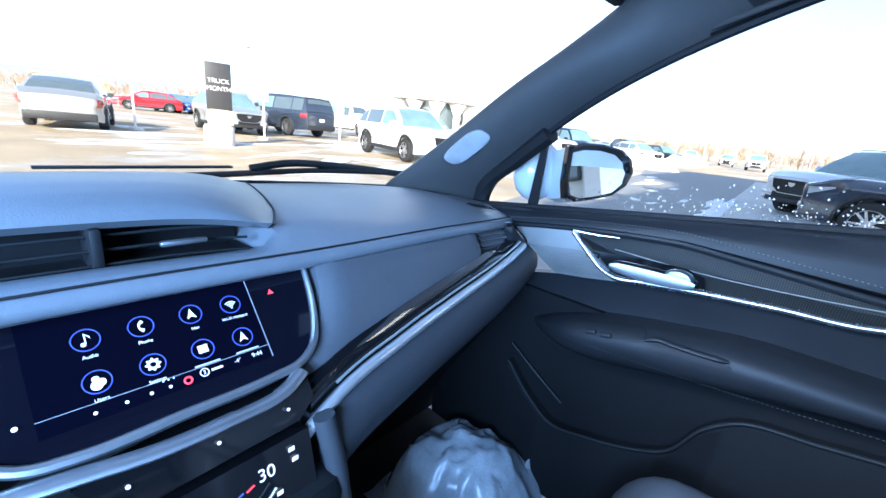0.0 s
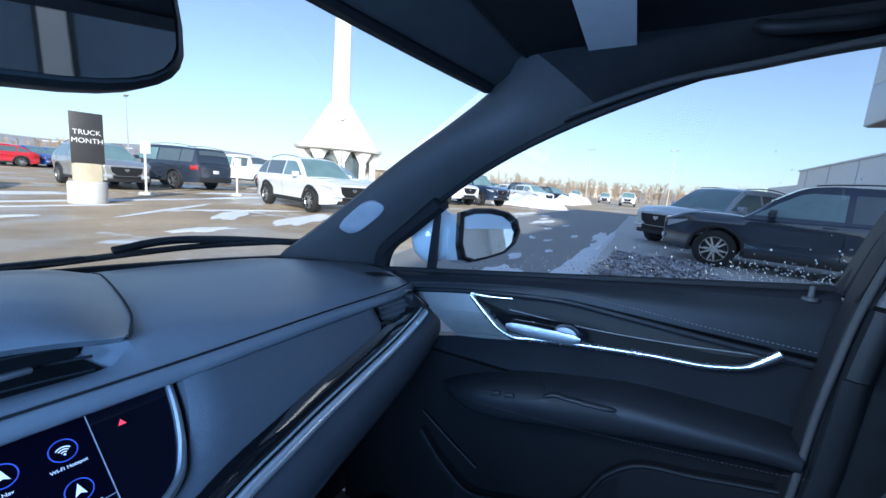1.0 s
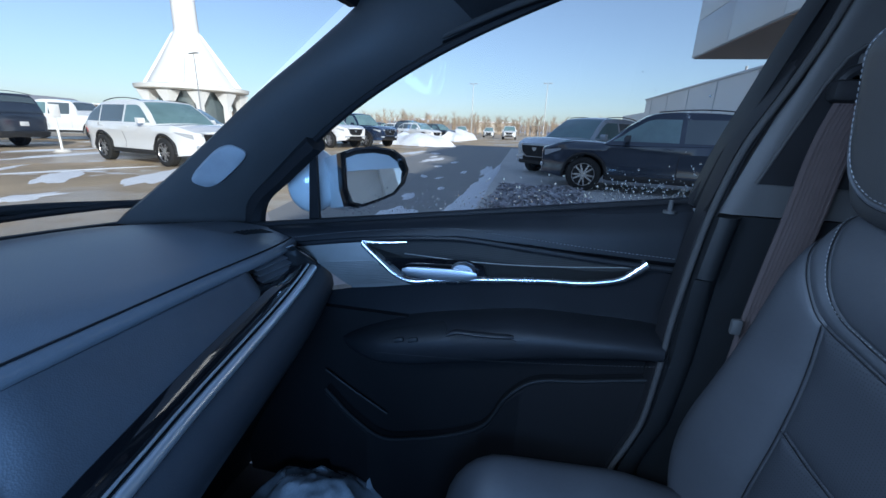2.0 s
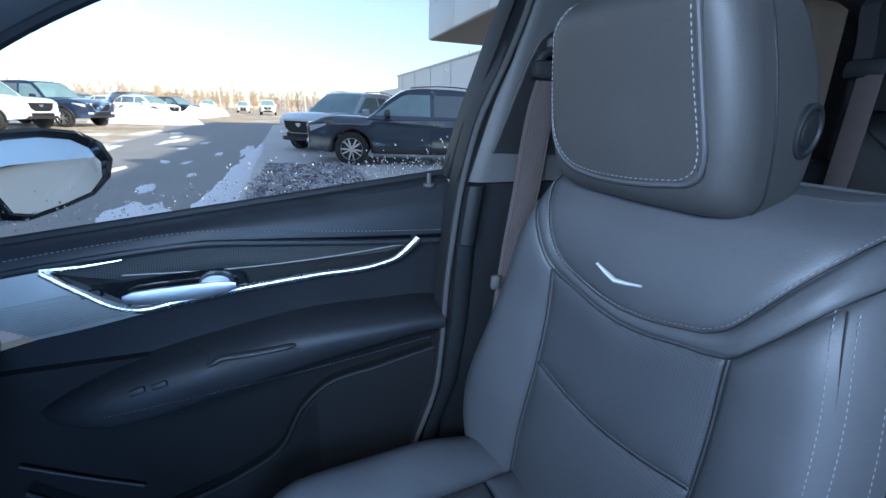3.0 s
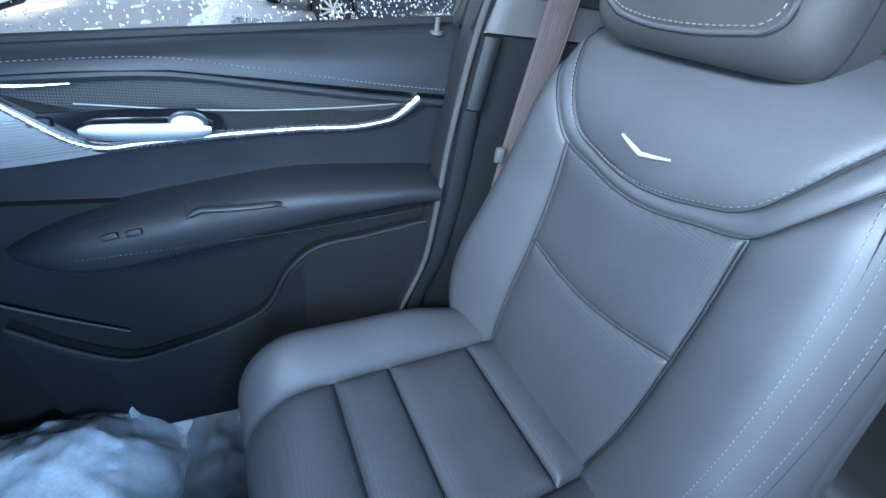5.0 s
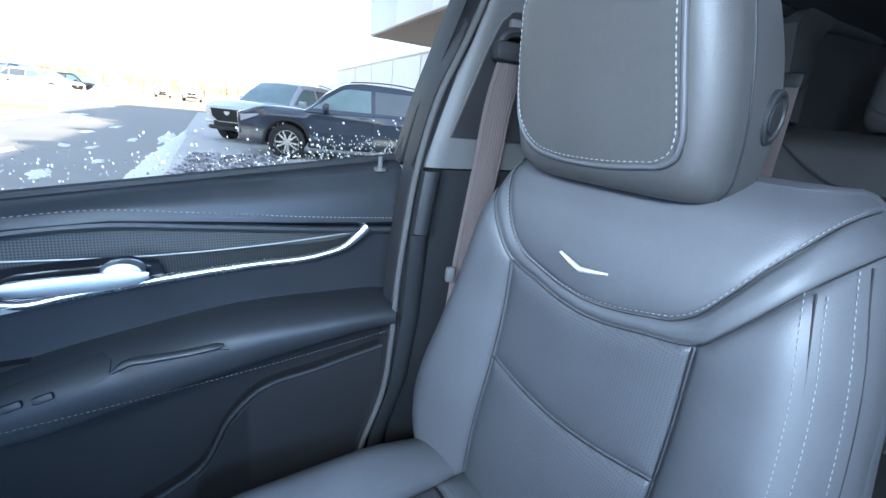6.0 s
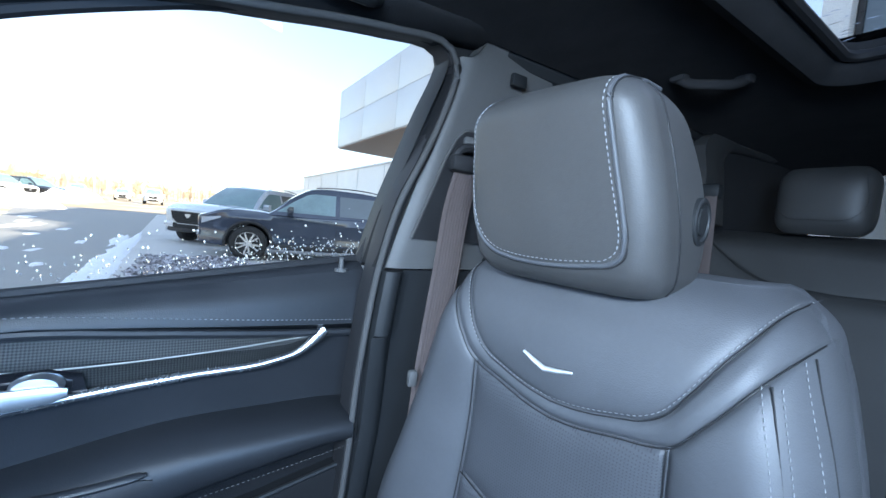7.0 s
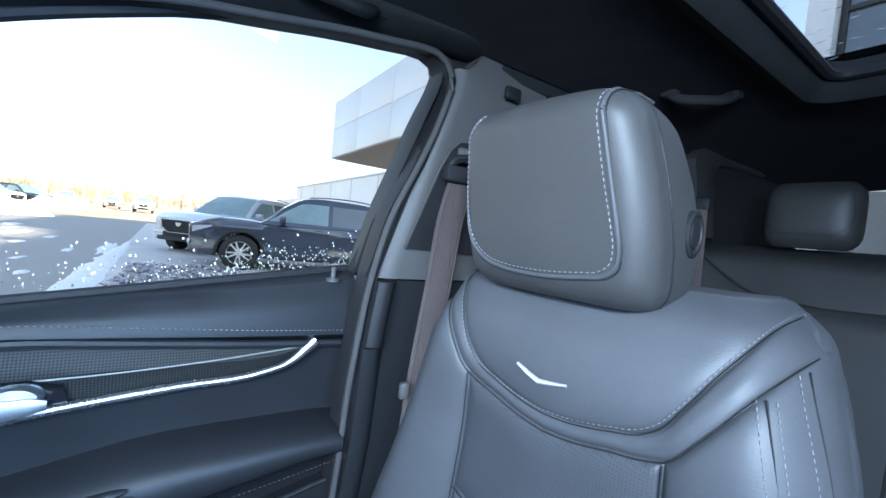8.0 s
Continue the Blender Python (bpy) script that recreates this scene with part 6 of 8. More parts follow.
def build_door_mirror():
    t = thing("door_mirror", "white exterior door mirror with a black frame", "mirror", at=(0.85, 0.6, 1.0))
    ring = [(0.800, 0.636, 1.150), (0.830, 0.618, 1.160), (0.880, 0.590, 1.162), (0.925, 0.563, 1.155), (0.955, 0.546, 1.135), (0.968, 0.540, 1.105), (0.955, 0.545, 1.075), (0.925, 0.562, 1.050),
            (0.880, 0.588, 1.038), (0.835, 0.615, 1.030), (0.812, 0.630, 1.038), (0.803, 0.635, 1.075)]
    ring = [Vector(p) for p in ring]
    ring = [ring[i].lerp(ring[(i + 1) % 12], u) for i in range(12) for u in (0.0, 0.5)]
    c = sum(ring, Vector()) / len(ring)
    n = Vector((-0.52, -0.85, 0.24)).normalized()
    bm = B()
    loft(bm, [[c + (p - c) * k - n * d for p in ring] for d, k in ((0.0, 1.0), (0.02, 1.03), (0.06, 1.02), (0.10, 0.90), (0.125, 0.62))])
    part("housing", bm, WHITEPAINT, t, "white painted housing")
    bm = B()
    loft(bm, [[c + (p - c) * k + n * d for p in ring] for d, k in ((-0.006, 1.035), (0.008, 1.03), (0.011, 0.95), (0.010, 0.90), (0.0, 0.82))], cap=False)
    part("frame", bm, PIANO, t, "glossy black frame")
    bm = B()
    ax = Vector((0.86, -0.51, 0)).normalized()
    turn = Matrix.Rotation(radians(11), 3, ax)
    flat = (ring[6] - c).cross(ring[0] - c)
    if (turn @ flat).normalized().z * (1 if flat.y < 0 else -1) < flat.normalized().z * (1 if flat.y < 0 else -1):
        turn.transpose()
    prism(bm, [c + turn @ (p - c) * 0.88 + n * 0.003 for p in ring], -n * 0.002)
    part("glass", bm, MIRROR, t)
    bm = B()
    rings = []
    for k in range(12):
        w = k / 11
        r = math.sin(math.pi * lerp(0.06, 0.94, w)) ** 0.6
        rings.append([Vector((lerp(0.785, 0.885, w), lerp(0.735, 0.700, w) + 0.050 * r * math.cos(a), lerp(1.078, 1.092, w) + 0.073 * r * math.sin(a))) for a in [6.2832 * i / 20 for i in range(20)]])
    loft(bm, rings)
    part("foot", bm, WHITEPAINT, t)


def build_footwell():
    # crumpled clear bag
    t = thing("plastic_bag", "crumpled clear plastic bag on the footwell floor", "plastic bag", at=(0.56, 0.62, 0.32))
    film = mat("milky_plastic_film", (0.44, 0.48, 0.52), 0.22, vary=0.25, scale=18, rvary=0.12)
    film.node_tree.nodes["Principled BSDF"].inputs["Alpha"].default_value = 0.62
    rows = []
    for i in range(49):
        row = []
        for k in range(49):
            a, b = lerp(-1, 1, i / 48), lerp(-1, 1, k / 48)
            r = min(1.0, (abs(a) ** 3 + abs(b) ** 3) ** (1 / 3))
            z = 0.165 * (1 - r**2.2) ** 0.7
            x, y = 0.565 + 0.165 * a, 0.63 + 0.17 * b
            nz = noise.noise(Vector((x * 14, y * 14, 1.3))) * 0.026 + abs(noise.noise(Vector((x * 24, y * 24, 4.1)))) * 0.020 + abs(noise.noise(Vector((x * 52, y * 40, 2.7)))) * 0.008
            row.append(Vector((x + noise.noise(Vector((y * 20, x * 20, 7))) * 0.012, y + noise.noise(Vector((x * 20, y * 20, 9))) * 0.012, 0.326 + max(0, z + nz * (1 - r**6)))))
        rows.append(row)
    bm = B()
    grid(bm, rows)
    part("film", bm, film, t)
    bm = B()
    for i in range(14):
        a = random.uniform(-0.1, 0.1), random.uniform(-0.1, 0.1)
        rbox(bm, (0.57 + a[0], 0.64 + a[1], 0.37 + random.uniform(0, 0.03)), (0.07, 0.05, 0.03), 0.006, pose(0, 0, 0, random.uniform(-40, 40), random.uniform(-40, 40), random.uniform(0, 180)))
    part("contents", bm, mat("pale_packing", (0.85, 0.88, 0.92), 0.6, scale=30), t)
    # peak of the film at the door side
    bm = B()
    pk = [(0.70, 0.50, 0.34), (0.722, 0.505, 0.465), (0.66, 0.53, 0.44), (0.62, 0.52, 0.36)]
    shell(bm, [[Vector(pk[0]), Vector(pk[3])], [Vector(pk[0]).lerp(Vector(pk[1]), 0.5), Vector(pk[2]).lerp(Vector(pk[3]), 0.5)], [Vector(pk[1]), Vector(pk[2])]], (0.001, 0.002, 0))
    part("film_peak", bm, film, t)
    s = thing("floor_film", "clear protective film lying over the floor mat", "plastic film", at=(0.6, 0.4, 0.32))
    rows = []
    for i in range(40):
        row = []
        for k in range(40):
            x, y = lerp(0.36, 0.70, i / 39), lerp(0.28, 0.50, k / 39)
            row.append(Vector((x, y, 0.328 + 0.055 * abs(noise.noise(Vector((x * 18, y * 30, 5)))) + 0.008 * abs(noise.noise(Vector((x * 70, y * 70, 3)))))))
        rows.append(row)
    bm = B()
    grid(bm, rows)
    clear = mat("clear_plastic_film", (0.7, 0.75, 0.8), 0.15, vary=0.1, scale=40)
    clear.node_tree.nodes["Principled BSDF"].inputs["Alpha"].default_value = 0.22
    part("film", bm, clear, s)


build_seat()
build_belt()
build_rear_belt()
build_rear_seat()
build_roof_fittings()
build_door_mirror()
build_footwell()


# ---- outside: materials ----
def ground_mat():
    """Worn asphalt with wet patches, road salt, and thin snow."""
    m, nt, p = node_mat("car_park_asphalt")
    N, L = nt.nodes.new, nt.links.new
    tc = N("ShaderNodeTexCoord")

    def noisy(scale, detail=5, rough=0.6):
        n = N("ShaderNodeTexNoise")
        n.inputs["Scale"].default_value, n.inputs["Detail"].default_value, n.inputs["Roughness"].default_value = scale, detail, rough
        L(tc.outputs["Object"], n.inputs["Vector"])
        return n

    def ramp(src, a, b, ca, cb):
        r = N("ShaderNodeValToRGB")
        r.color_ramp.elements[0].position, r.color_ramp.elements[1].position = a, b
        r.color_ramp.elements[0].color, r.color_ramp.elements[1].color = (*ca, 1), (*cb, 1)
        L(src, r.inputs[0])
        return r

    def blend(fac, a, b):
        x = N("ShaderNodeMix")
        x.data_type = "RGBA"
        L(fac, x.inputs[0]), L(a, x.inputs[6]), L(b, x.inputs[7])
        return x.outputs[2]
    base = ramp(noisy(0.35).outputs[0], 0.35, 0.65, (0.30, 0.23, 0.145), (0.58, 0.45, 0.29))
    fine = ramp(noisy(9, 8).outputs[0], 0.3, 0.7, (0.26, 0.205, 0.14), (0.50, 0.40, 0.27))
    mix1 = N("ShaderNodeMix")
    mix1.data_type, mix1.inputs[0].default_value = "RGBA", 0.4
    L(base.outputs[0], mix1.inputs[6]), L(fine.outputs[0], mix1.inputs[7])
    snow_f = ramp(noisy(0.45, 9, 0.65).outputs[0], 0.585, 0.645, (0, 0, 0), (1, 1, 1))
    white = N("ShaderNodeRGB")
    white.outputs[0].default_value = (0.72, 0.74, 0.78, 1)
    L(blend(snow_f.outputs[0], mix1.outputs[2], white.outputs[0]), p.inputs["Base Color"])
    wet = ramp(noisy(0.25, 3).outputs[0], 0.42, 0.52, (0.3, 0.3, 0.3), (0.85, 0.85, 0.85))
    L(wet.outputs[0], p.inputs["Roughness"])
    b = N("ShaderNodeBump")
    b.inputs["Strength"].default_value, b.inputs["Distance"].default_value = 0.5, 0.01
    L(noisy(60, 3).outputs[0], b.inputs["Height"]), L(b.outputs[0], p.inputs["Normal"])
    return m


def paint_mat(name, color, metal=0.3, rough=0.25):
    return mat(name, color, rough, metal, vary=0.04, scale=2.5, coat=1.0, rvary=0.04)


ASPHALT = ground_mat()
CONCRETE = mat("pale_concrete", (0.60, 0.585, 0.56), 0.85, vary=0.15, scale=1.5, bump=0.3, bscale=60)
SNOW = mat("snow", (0.80, 0.82, 0.86), 0.7, vary=0.06, scale=3, bump=0.5, bscale=25)
TYRE = mat("tyre_rubber", (0.018, 0.018, 0.018), 0.8, vary=0.2, scale=12)
RIM = mat("alloy_rim", (0.62, 0.63, 0.65), 0.28, 0.9, vary=0.05, scale=20)
DARKGLASS = mat("dark_car_glass", (0.085, 0.11, 0.12), 0.04, vary=0.1, scale=3, coat=1.0, rvary=0.01, spec=0.8)
# Opaque: the light seen through the front glass is put into its teal.
FRONTGLASS = mat("pale_opaque_car_glass", (0.15, 0.24, 0.25), 0.04, vary=0.25, scale=2, coat=1.0, rvary=0.01, spec=0.8)
CLADDING = mat("black_cladding", (0.02, 0.02, 0.021), 0.6, vary=0.15, scale=10)
LAMP = mat("headlamp_lens", (0.55, 0.58, 0.62), 0.1, 0.3, vary=0.1, scale=20, coat=1.0)
TAIL = mat("red_tail_lens", (0.35, 0.012, 0.012), 0.12, vary=0.1, scale=20, coat=1.0)
PANELGREY = mat("grey_metal_cladding", (0.52, 0.54, 0.57), 0.45, 0.2, vary=0.05, scale=1.0)
BEIGE = mat("beige_render", (0.55, 0.50, 0.43), 0.85, vary=0.08, scale=1.2, bump=0.2, bscale=50)
WHITEWALL = mat("white_render", (0.78, 0.78, 0.77), 0.7, vary=0.05, scale=0.6)
TWIG = mat("bare_winter_trees", (0.33, 0.26, 0.19), 0.9, vary=0.3, scale=0.15)
HILL = mat("hazy_hill", (0.36, 0.36, 0.38), 0.95, vary=0.15, scale=0.02)
STEEL = mat("galvanised_steel", (0.42, 0.43, 0.44), 0.5, 0.7, vary=0.1, scale=6)
SIGNBLACK = mat("sign_black", (0.035, 0.034, 0.036), 0.5, vary=0.1, scale=6)
SIGNWHITE = mat("sign_white", (0.82, 0.82, 0.80), 0.6, vary=0.05, scale=10)
CREAM = mat("cream_concrete", (0.62, 0.54, 0.38), 0.8, vary=0.18, scale=4)
MULCH = mat("dry_frosted_groundcover", (0.18, 0.14, 0.145), 0.9, vary=0.4, scale=6, alt=(0.75, 0.75, 0.80))


# ---- outside: ground ----
bm = B()
R_ = [-900, -200, -60, -20, 0, 20, 60, 200, 900]
grid(bm, [[Vector((x, y, 0)) for x in R_] for y in R_])
tagged(part("ground", bm, ASPHALT), "worn salt-stained asphalt car park with thin snow", "ground", kind="structure")
# Lane toned below the tan lot: the building's shade is put into it.
DARKROAD = mat("shade_toned_asphalt", (0.235, 0.230, 0.225), 0.6, vary=0.28, scale=0.8, bump=0.4, bscale=60, rvary=0.3)
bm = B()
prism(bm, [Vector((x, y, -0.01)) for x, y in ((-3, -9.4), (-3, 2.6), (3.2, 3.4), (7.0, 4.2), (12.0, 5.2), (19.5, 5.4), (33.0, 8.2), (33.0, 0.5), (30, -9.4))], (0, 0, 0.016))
tagged(part("road", bm, DARKROAD), "asphalt lane beside the building, its shade put into the colour", "road", kind="structure")
bm = B()
prism(bm, [Vector((x, y, 0.0)) for x, y in ((5.6, -0.5), (5.6, 1.10), (12, 1.25), (30, 1.6), (30, -9.5), (4.0, -9.5), (4.0, -0.5))], (0, 0, 0.02))
tagged(part("pavement", bm, CONCRETE), "pale concrete apron under the parked cars", "pavement", kind="structure")


def snow_patch(cx, cy, a, b, rot, h, seed, name="snow_patch", label="thin patch of old snow on the asphalt"):
    """A low uneven mound with a ragged edge."""
    bm = B()
    rings = []
    for k in range(7):
        r = 1 - k / 6.5
        ring = []
        for i in range(40):
            w = 6.2832 * i / 40
            rag = 1 + 0.55 * noise.noise(Vector((math.cos(w) * 2.4, math.sin(w) * 2.4, seed))) + 0.20 * noise.noise(Vector((math.cos(w) * 6, math.sin(w) * 6, seed + 9)))
            x, y = a * r * rag * math.cos(w), b * r * rag * math.sin(w)
            z = h * (1 - r**2) ** 0.7 * (1 + 0.5 * noise.noise(Vector((x * 0.9, y * 0.9, seed + 3))))
            c, s = math.cos(radians(rot)), math.sin(radians(rot))
            ring.append(Vector((cx + c * x - s * y, cy + s * x + c * y, 0.004 + max(z, 0))))
        rings.append(ring)
    grid(bm, rings, close=True)
    bm.faces.new([bm.verts.new(p) for p in rings[-1]])
    return tagged(part(name, bm, SNOW), label, "snow", "snow patches")




def snow_strip():
    """A band of packed snow along the edge of the apron, ragged on both sides."""
    rows = []
    for i in range(90):
        x = lerp(4.3, 15.5, i / 89)
        n = lambda k, f: noise.noise(Vector((x * f, k, 3.3)))
        y1 = lerp(1.50, 1.36, i / 89) + 0.06 * n(1, 1.3) + 0.05 * n(2, 5)
        y0 = lerp(0.98, 1.18, i / 89) + 0.03 * n(3, 1.1) + 0.03 * n(4, 6)
        end = min(1.0, (i + 0.3) / 6, (89.3 - i) / 20)
        mid = (y0 + y1) / 2
        rows.append([Vector((x, lerp(mid, lerp(y0, y1, k / 6), end), 0.022 + (0.022 + 0.012 * n(5 + k, 4)) * math.sin(math.pi * k / 6) ** 0.6)) for k in range(7)])
    bm = B()
    grid(bm, rows)
    tagged(part("snow_strip", bm, SNOW), "long strip of packed snow along the kerb", "snow", "snow patches")


snow_strip()
snow_patch(5.0, 1.9, 0.9, 0.35, 10, 0.02, 2.2)
snow_patch(12.5, 1.5, 1.8, 0.18, 3, 0.02, 3.4)
snow_patch(29.4, 8.7, 2.9, 1.5, 70, 0.85, 4.4, "snow_bank", "ploughed snow bank beside the parked trucks")
snow_patch(47.0, 8.5, 6.0, 1.5, -5, 1.0, 5.4, "snow_bank", "ploughed snow bank beside the parked trucks")
for _k, (_x, _y, _a, _b, _r) in enumerate(((7.6, 8.2, 1.5, 0.45, 25), (6.4, 9.6, 1.2, 0.3, 40), (8.7, 6.6, 1.3, 0.35, 10), (5.2, 13.6, 3.4, 0.22, 8), (10.5, 14.6, 2.4, 0.35, 12), (4.0, 16.0, 1.8, 0.6, 0),
                                           (2.6, 10.5, 0.5, 0.2, 0), (6.0, 11.2, 2.0, 0.10, 35), (7.2, 10.4, 1.6, 0.12, -20), (4.4, 7.6, 0.7, 0.25, 10), (9.6, 7.9, 0.9, 0.3, 0), (3.2, 12.2, 2.2, 0.12, 5), (11.4, 16.8, 1.6, 0.4, 0), (13.0, 5.0, 1.2, 0.3, 5), (16.0, 4.0, 1.4, 0.25, -5), (9.0, 3.4, 0.6, 0.12, 0), (20.0, 6.0, 1.8, 0.3, 0), (20.0, 4.9, 0.8, 0.2, 10), (13.2, 3.2, 0.35, 0.12, 0), (10.2, 2.9, 0.28, 0.09, 20), (10.0, 2.45, 0.26, 0.08, -10), (7.0, 2.35, 0.45, 0.11, 8), (15.2, 3.0, 0.5, 0.12, 0), (8.2, 2.0, 0.22, 0.08, 0), (11.8, 2.1, 0.4, 0.09, 5), (6.1, 3.0, 0.35, 0.10, 15), (17.6, 4.4, 0.7, 0.12, 0))):
    snow_patch(_x, _y, _a, _b, _r, 0.02, 7.7 + _k)


def build_bed():
    """A bed of frosted ground cover: many small tufts."""
    bm = B()
    rnd = random.Random(4)
    for _ in range(1300):
        x, y = rnd.uniform(5.7, 9.4), rnd.uniform(-0.9, 0.92)
        if y > 0.98 - 0.05 * (x - 5.8) or (x - 5.7) * 0.5 + y < -0.35:
            continue
        s = rnd.uniform(0.04, 0.11)
        for k in range(3):
            w = rnd.uniform(0, 6.28)
            d = Vector((math.cos(w), math.sin(w), 0)) * s
            a = [bm.verts.new((x, y, 0.02)), bm.verts.new((x + d.x * 0.5 - d.y * 0.25, y + d.y * 0.5 + d.x * 0.25, 0.02 + s * 0.7)), bm.verts.new((x + d.x, y + d.y, 0.03 + s * 0.4)), bm.verts.new((x + d.x * 0.5 + d.y * 0.25, y + d.y * 0.5 - d.x * 0.25, 0.02 + s * 0.5))]
            bm.faces.new(a)
    tagged(part("planting_bed", bm, MULCH, weld=False), "low frosted ground cover with snow in a bed", "planting bed", kind="stuff")


build_bed()


# ---- outside: vehicles ----
def wheel(parent, x, y, r, w, side, spokes=10):
    # tyre
    prof = [(0.66, -0.5), (0.80, -0.52), (0.93, -0.48), (1.0, -0.36), (1.0, 0.36), (0.93, 0.48), (0.80, 0.52), (0.66, 0.5)]
    bm = B()
    rings = [[Vector((x + w * o, y + r * k * math.cos(a), r + r * k * math.sin(a))) for k, o in prof] for a in [6.2832 * i / 32 for i in range(32)]]
    rings.append(rings[0])
    grid(bm, rings)
    ty = part("wheel", bm, TYRE, parent)
    bm = B()
    ro = x + side * w * 0.34
    disc(bm, (x + side * w * 0.10, y, r), (side, 0, 0), r * 0.67, 0.01, 32)
    part("rim_well", bm, CLADDING, ty)
    bm = B()
    tube(bm, [Vector((ro + side * 0.02, y + r * 0.66 * math.cos(a), r + r * 0.66 * math.sin(a))) for a in [6.2832 * i / 32 for i in range(32)]], r * 0.035, 6, closed=True, up=(1, 0.01, 0))
    for i in range(spokes):
        a = 6.2832 * (i + 0.25 * (i % 2)) / spokes
        c, s = math.cos(a), math.sin(a)
        q = lambda k, o: Vector((ro, y + r * (k * c - o * s), r + r * (k * s + o * c)))
        prism(bm, [q(0.10, -0.055), q(0.10, 0.055), q(0.65, 0.04), q(0.65, -0.04)], (side * 0.02, 0, 0))
    disc(bm, (ro, y, r), (side, 0, 0), r * 0.15, 0.028, 16)
    part("rim", bm, RIM, ty)


SPECS = {
    # length, width, height, hood, belt, sill, wheelbase, wheel radius, cabin: foot of windscreen, roof front, roof rear, foot of rear glass
    "suv": (4.82, 1.90, 1.68, 1.05, 1.06, 0.28, 2.86, 0.365, 1.12, 0.30, -1.55, -2.32),
    "large": (5.30, 2.05, 1.92, 1.15, 1.22, 0.33, 3.07, 0.40, 1.30, 0.65, -2.45, -2.62),
    "pickup": (5.85, 2.03, 1.92, 1.18, 1.22, 0.38, 3.75, 0.41, 1.35, 0.70, -0.85, -1.15),
    "sedan": (4.85, 1.85, 1.45, 0.92, 0.95, 0.22, 2.80, 0.335, 1.20, 0.30, -1.05, -1.95),
    "hatch": (4.45, 1.80, 1.50, 0.95, 0.97, 0.22, 2.65, 0.33, 1.25, 0.35, -1.30, -2.00),
}


def vehicle(kind, paint, label, category, trim=CLADDING, spokes=10):
    L_, W_, H_, hood, belt, sill, wb, r, y1, y2, y3, y4 = SPECS[kind]
    t = thing(category.replace(" ", "_") if kind != "pickup" else "pickup_truck", label, category, "parked vehicles")
    yf, yb = L_ / 2, -L_ / 2
    wf, wr = L_ / 2 - 0.92 if kind != "pickup" else L_ / 2 - 0.95, 0
    wr = wf - wb
    arch = r * 1.17

    def plan(y):
        k = max(0.0, (y - (yf - 0.7)) / 0.7)
        b = max(0.0, (-y - (-yb - 0.5)) / 0.5)
        return 1 - 0.26 * k**2.4 - 0.14 * b**2.4

    def topz(y):
        if kind == "pickup":
            return herm(y, [yb, yb + 0.1, y4 - 0.1, y4, 0, y1, y1 + 0.3, yf - 0.35, yf], [belt - 0.02, belt, belt, belt, belt - 0.02, belt - 0.03, hood + 0.02, hood - 0.01, hood - 0.12])
        rear = belt + 0.05 if kind != "sedan" else belt + 0.06
        return herm(y, [yb, yb + 0.12, y4 + 0.1, 0, y1, y1 + 0.3, yf - 0.4, yf], [rear - 0.10, rear, rear, belt, belt - 0.03, hood, hood - 0.03, hood - 0.16])

    def low(y):
        z = sill
        for w in (wf, wr):
            if abs(y - w) < arch:
                z = max(z, r + math.sqrt(arch**2 - (y - w) ** 2))
        k = max(0, (abs(y) - (L_ / 2 - 0.5)) / 0.5)
        return z + 0.06 * k

    def sidex(y, z):
        hgt = (z - 0.72) / 0.6
        crease = 0.030 * math.exp(-(((z - belt + 0.17) / 0.06) ** 2))
        return W_ / 2 * plan(y) * (1 - 0.07 * hgt**2) + crease - 0.040 * math.exp(-(((z - 0.60) / 0.13) ** 2))
    ys = sorted({round(v, 4) for v in [lerp(yb, yf, i / 34) for i in range(35)] + [w + arch * math.cos(a) for w in (wf, wr) for a in [math.pi * k / 12 for k in range(13)]]})
    rings = []
    for y in ys:
        lo, hi = low(y), topz(y)
        side = [(sidex(y, lerp(lo, hi, k / 8)), lerp(lo, hi, k / 8)) for k in range(9)]
        side[-1] = (side[-1][0] - 0.035, hi)
        side[-2] = (side[-2][0], lerp(side[-2][1], hi, 0.45))
        xt = side[-1][0]
        deck = [(xt * k, hi + 0.035 * (1 - k * k)) for k in (0.66, 0.33, 0, -0.33, -0.66)]
        pts = side + deck + [(-a, b) for a, b in reversed(side)]
        rings.append([Vector((a, y, b)) for a, b in pts])
    for end, d in ((0, -1), (-1, 1)):
        src = rings[end]
        c = Vector((0, src[0].y, sum(p.z for p in src) / len(src)))
        for q, o in ((0.985, 0.022), (0.955, 0.040), (0.90, 0.052), (0.80, 0.058)):
            extra = [Vector((p.x * lerp(1, q, 0.8), p.y + d * o, c.z + (p.z - c.z) * q)) for p in src]
            rings = [extra] + rings if end == 0 else rings + [extra]
    bm = B()
    loft(bm, rings)
    part("body", bm, paint, t, sharp=0.5)

    # cabin
    def roof(y):
        return lin(y, [y4, lerp(y4, y3, 0.5), y3, lerp(y3, y2, 0.4), lerp(y3, y2, 0.8), y2, lerp(y2, y1, 0.5), y1], [belt, lerp(belt, H_, 0.56), H_ - 0.07, H_ - 0.01, H_, H_ - 0.04, lerp(belt, H_, 0.52), belt - 0.03])

    def cabx(y, z):
        return W_ / 2 * plan(y) * 0.965 - (z - belt) / (H_ - belt) * 0.20
    cys = [lerp(y4, y1, i / 30) for i in range(31)]
    rings = []
